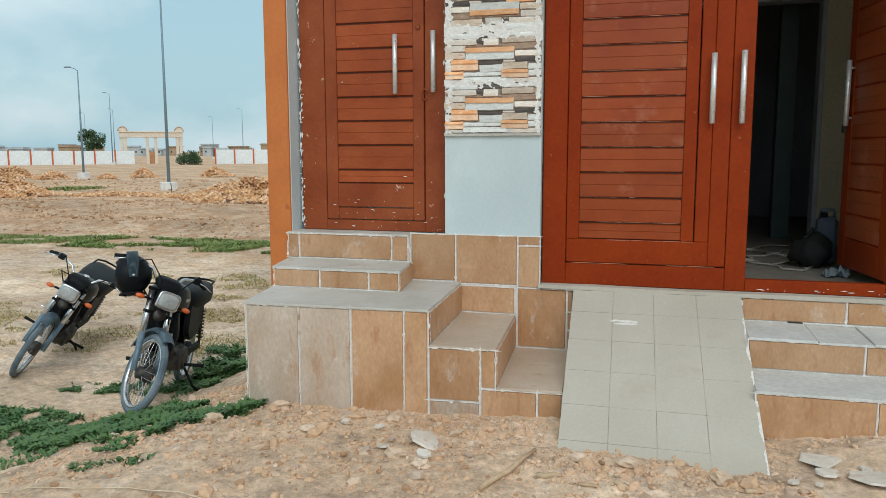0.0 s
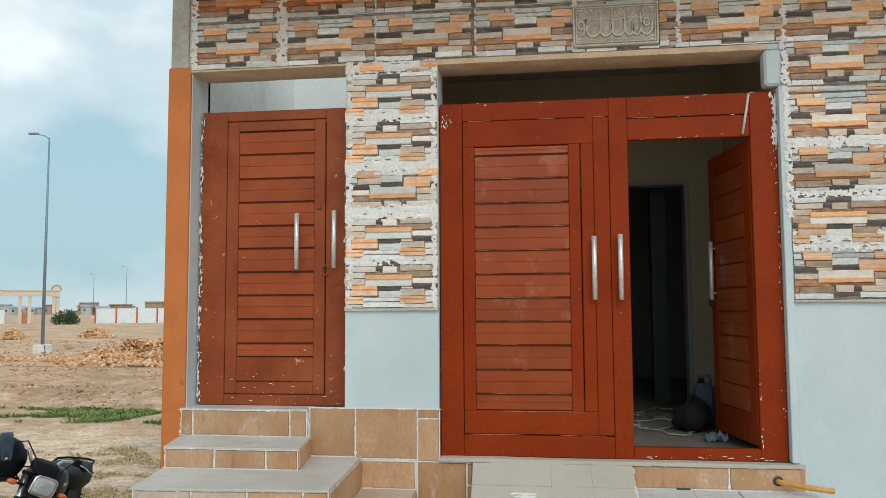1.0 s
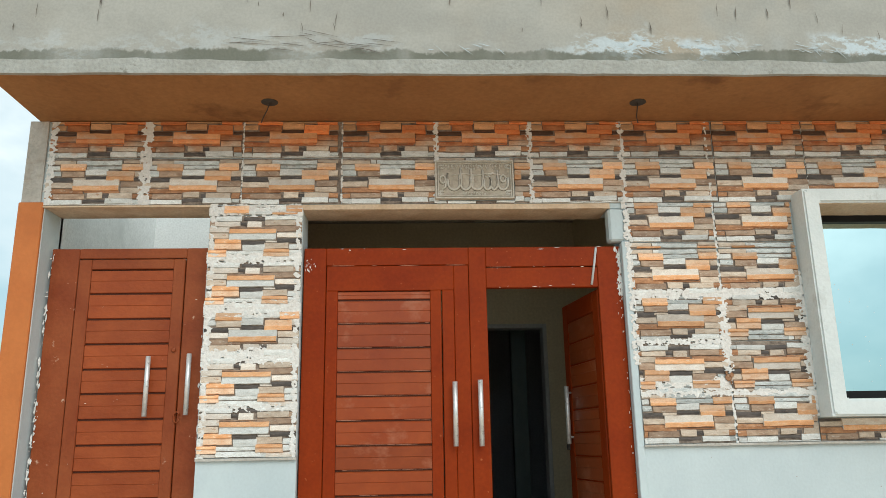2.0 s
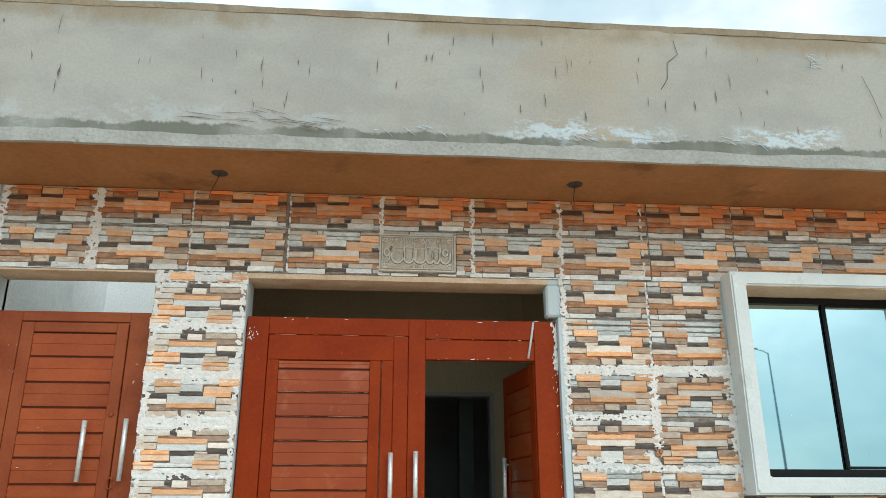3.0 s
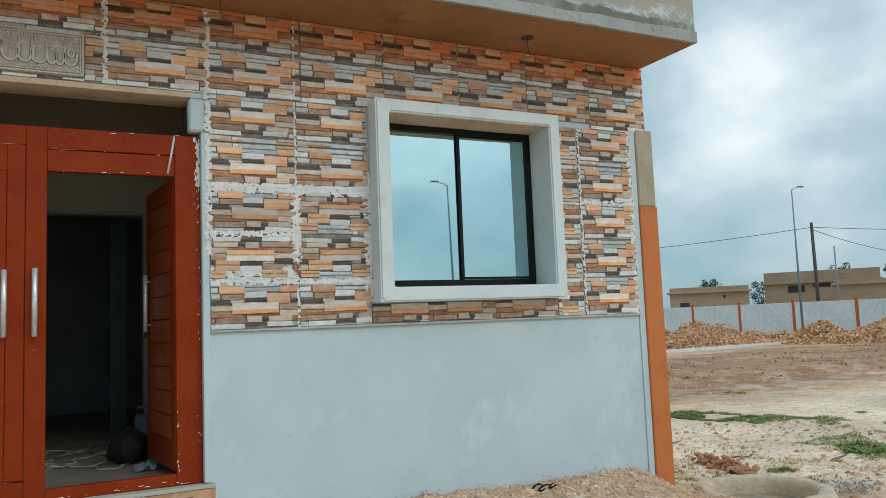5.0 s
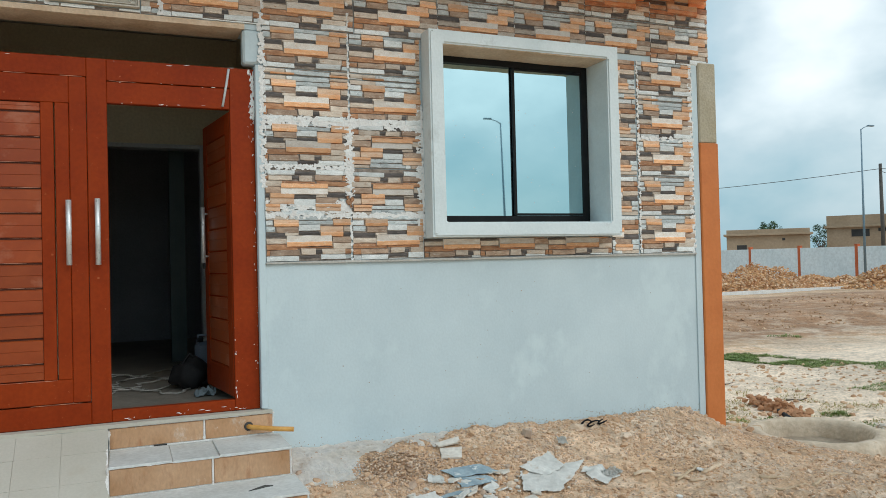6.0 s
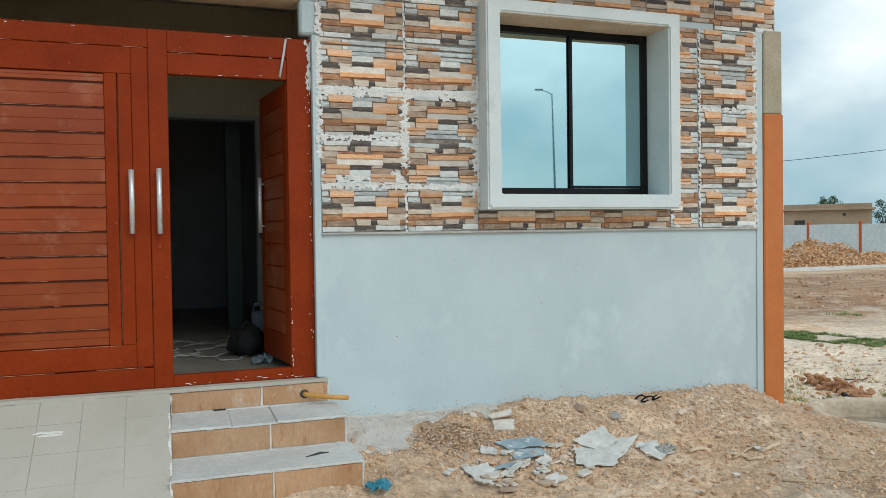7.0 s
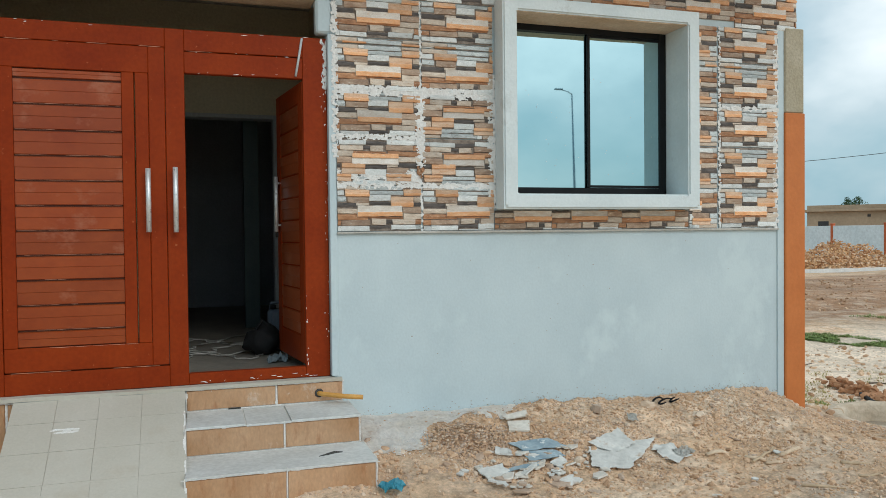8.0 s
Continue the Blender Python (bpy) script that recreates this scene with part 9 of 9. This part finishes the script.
for (z0, z1), f1, f2 in zip(zip(ZR, ZR[1:]), (False, True, False, False, False), (False, True, True, False, False)):
    if z1 > 3.3:
        # a cut strip of slates below the topmost tiles
        for q0, q1, u_ in ((2.229, 2.832, 0.06), (2.842, 3.385, 0.0), (5.06, 5.33, 0.55), (5.345, 5.92, 0.06)):
            clad(q0, q1, z0, 3.122, False, u_, 0.855)
        z0 = 3.122
    clad(2.229, 2.832, z0, z1, f1, 0.06)
    clad(2.842, 3.385, z0, z1, f2, 0.0)
    clad(5.06, 5.33, z0, z1, True, 0.55)
    clad(5.345, 5.92, z0, z1, False, 0.06)
for x0, x1 in zip((3.39, 3.85, 4.45), (3.85, 4.45, 5.055)):
    clad(x0, x1, 1.776, 1.926, False, 0.04, 0.10)
b = bmesh.new()
uneven_band(b, 2.226, 5.93, -0.024, -0.001, 1.762, 1.776, 90, 0.004, 0.003, 6.0, 0.003)
uneven_band(b, -0.63, 0.0, -0.022, -0.001, 1.722, 1.737, 20, 0.004, 0.003, 7.0, 0.003)
part("ledge", b, PLASTER, WALL, "thin rough ledge under the lowest tiles")

# plaster smeared over joints
b = bmesh.new()
gs = np.random.default_rng(21)


def smear(x0, x1, z0, z1, cover):
    """A thin torn film of plaster over a strip of the tile joints; cover: how much of it is filled."""
    grow = min(0.012, 0.35 * min(x1 - x0, z1 - z0))
    nx, nz = max(3, int((x1 - x0 + 2 * grow) / 0.0065)), max(3, int((z1 - z0 + 2 * grow) / 0.0055))
    tall, seed = z1 - z0 > x1 - x0, float(gs.uniform(0, 50))
    vs = {}
    for i in range(nx + 1):
        for j in range(nz + 1):
            u, v = i / nx, j / nz
            x, z = x0 - grow + u * (x1 - x0 + 2 * grow), z0 - grow + v * (z1 - z0 + 2 * grow)
            side = abs(2 * (u if tall else v) - 1)
            n_ = noise.noise(Vector((x * 26 + seed, z * 40, 0))) + 0.7 * noise.noise(Vector((x * 75, z * 110, seed)))
            if n_ < 1.1 * (0.5 - cover) - 0.35 + 0.9 * side ** 2.5:
                continue
            deep = -0.0150 - 0.0035 * noise.noise(Vector((x * 30, z * 30, seed + 4.0))) - float(gs.uniform(0, 0.0012))
            vs[i, j] = b.verts.new((x + float(gs.uniform(-0.0022, 0.0022)), deep, z + float(gs.uniform(-0.0018, 0.0018))))
    for i in range(nx):
        for j in range(nz):
            q = [(i, j), (i + 1, j), (i + 1, j + 1), (i, j + 1)]
            q = [vs[k] for k in q if k in vs]
            if len(q) >= 3:
                b.faces.new(q)


smear(2.24, 3.38, 2.725, 2.79, 0.78)
smear(2.24, 2.85, 2.42, 2.455, 0.62)
smear(2.24, 3.38, 2.08, 2.115, 0.62)
smear(2.80, 2.86, 2.25, 2.75, 0.78)
smear(2.825, 2.845, 1.78, 2.25, 0.45)
smear(2.825, 2.845, 2.78, 4.0, 0.45)
smear(3.35, 3.405, 1.95, 2.9, 0.78)
smear(-1.12, -1.05, 3.42, 4.0, 0.78)
smear(-1.745, -1.70, 3.42, 4.0, 0.62)
smear(-0.432, -0.416, 3.42, 4.0, 0.45)
smear(0.251, 0.267, 3.42, 4.0, 0.45)
smear(-0.62, -0.01, 2.64, 2.74, 0.78)
smear(-0.62, -0.01, 3.0, 3.06, 0.78)
smear(-0.62, -0.58, 1.75, 3.4, 0.62)
smear(-0.04, -0.01, 1.75, 3.4, 0.62)
smear(2.24, 2.82, 2.12, 2.2, 0.78)
smear(-0.62, -0.01, 2.32, 2.44, 0.78)
smear(-0.62, -0.01, 3.33, 3.40, 0.78)
smear(-0.62, -0.01, 2.03, 2.07, 0.62)
smear(0.90, 0.93, 3.42, 4.0, 0.62)
smear(1.56, 1.59, 3.42, 4.0, 0.62)
smear(2.205, 2.24, 2.3, 4.0, 0.62)
smear(5.335, 5.36, 1.8, 3.4, 0.45)
smear(5.88, 5.925, 1.78, 3.4, 0.62)
smear(5.35, 5.92, 2.735, 2.77, 0.62)
for x in XS[8:12]:
    smear(x - 0.004, x + 0.004, 3.46, 4.0, 0.25)
part("plaster_smears", b, FLAKE, WALL, "ragged white plaster smeared over the tile joints")
b = bmesh.new()
for k, (dx, dz, r_) in enumerate(((0.0, 0.0, 0.024), (0.022, 0.018, 0.016), (-0.012, 0.03, 0.014), (0.012, -0.028, 0.018))):
    lathe(b, [(r_, 0.0), (r_ * 1.05, 0.004), (r_ * 0.6, 0.001)], 7, pose(2.82 + dx, -0.018 - 0.0006 * k, 2.195 + dz, 90, 0, 20 * k))
part("chipped_hole", b, ST_R, WALL, "rust-brown chipped hole in the cladding")

# dirt splashed on the painted wall above the soil, and small nicks in the paint
b = bmesh.new()
gd = np.random.default_rng(91)
for k in range(620):
    x = gd.uniform(2.32, 5.95)
    z = max(0.40, ground_z(x, -0.02)) + gd.exponential(0.020)
    w, h = gd.uniform(0.0015, 0.007), gd.uniform(0.0012, 0.005)
    if k > 590:
        z, w, h = gd.uniform(0.6, 1.7), gd.uniform(0.0015, 0.006), gd.uniform(0.0015, 0.005)
    ring = [b.verts.new((x + w * gd.uniform(0.5, 1.2) * math.cos(a), -0.0015 - 0.000001 * k, z + h * gd.uniform(0.5, 1.2) * math.sin(a))) for a in np.linspace(0, 5.2, 6)]
    b.faces.new(ring)
ds = part("dirt_splash", b, DIRTSPLASH, WALL, "brown specks of splashed soil on the painted wall")
ds["kind"] = "stuff"
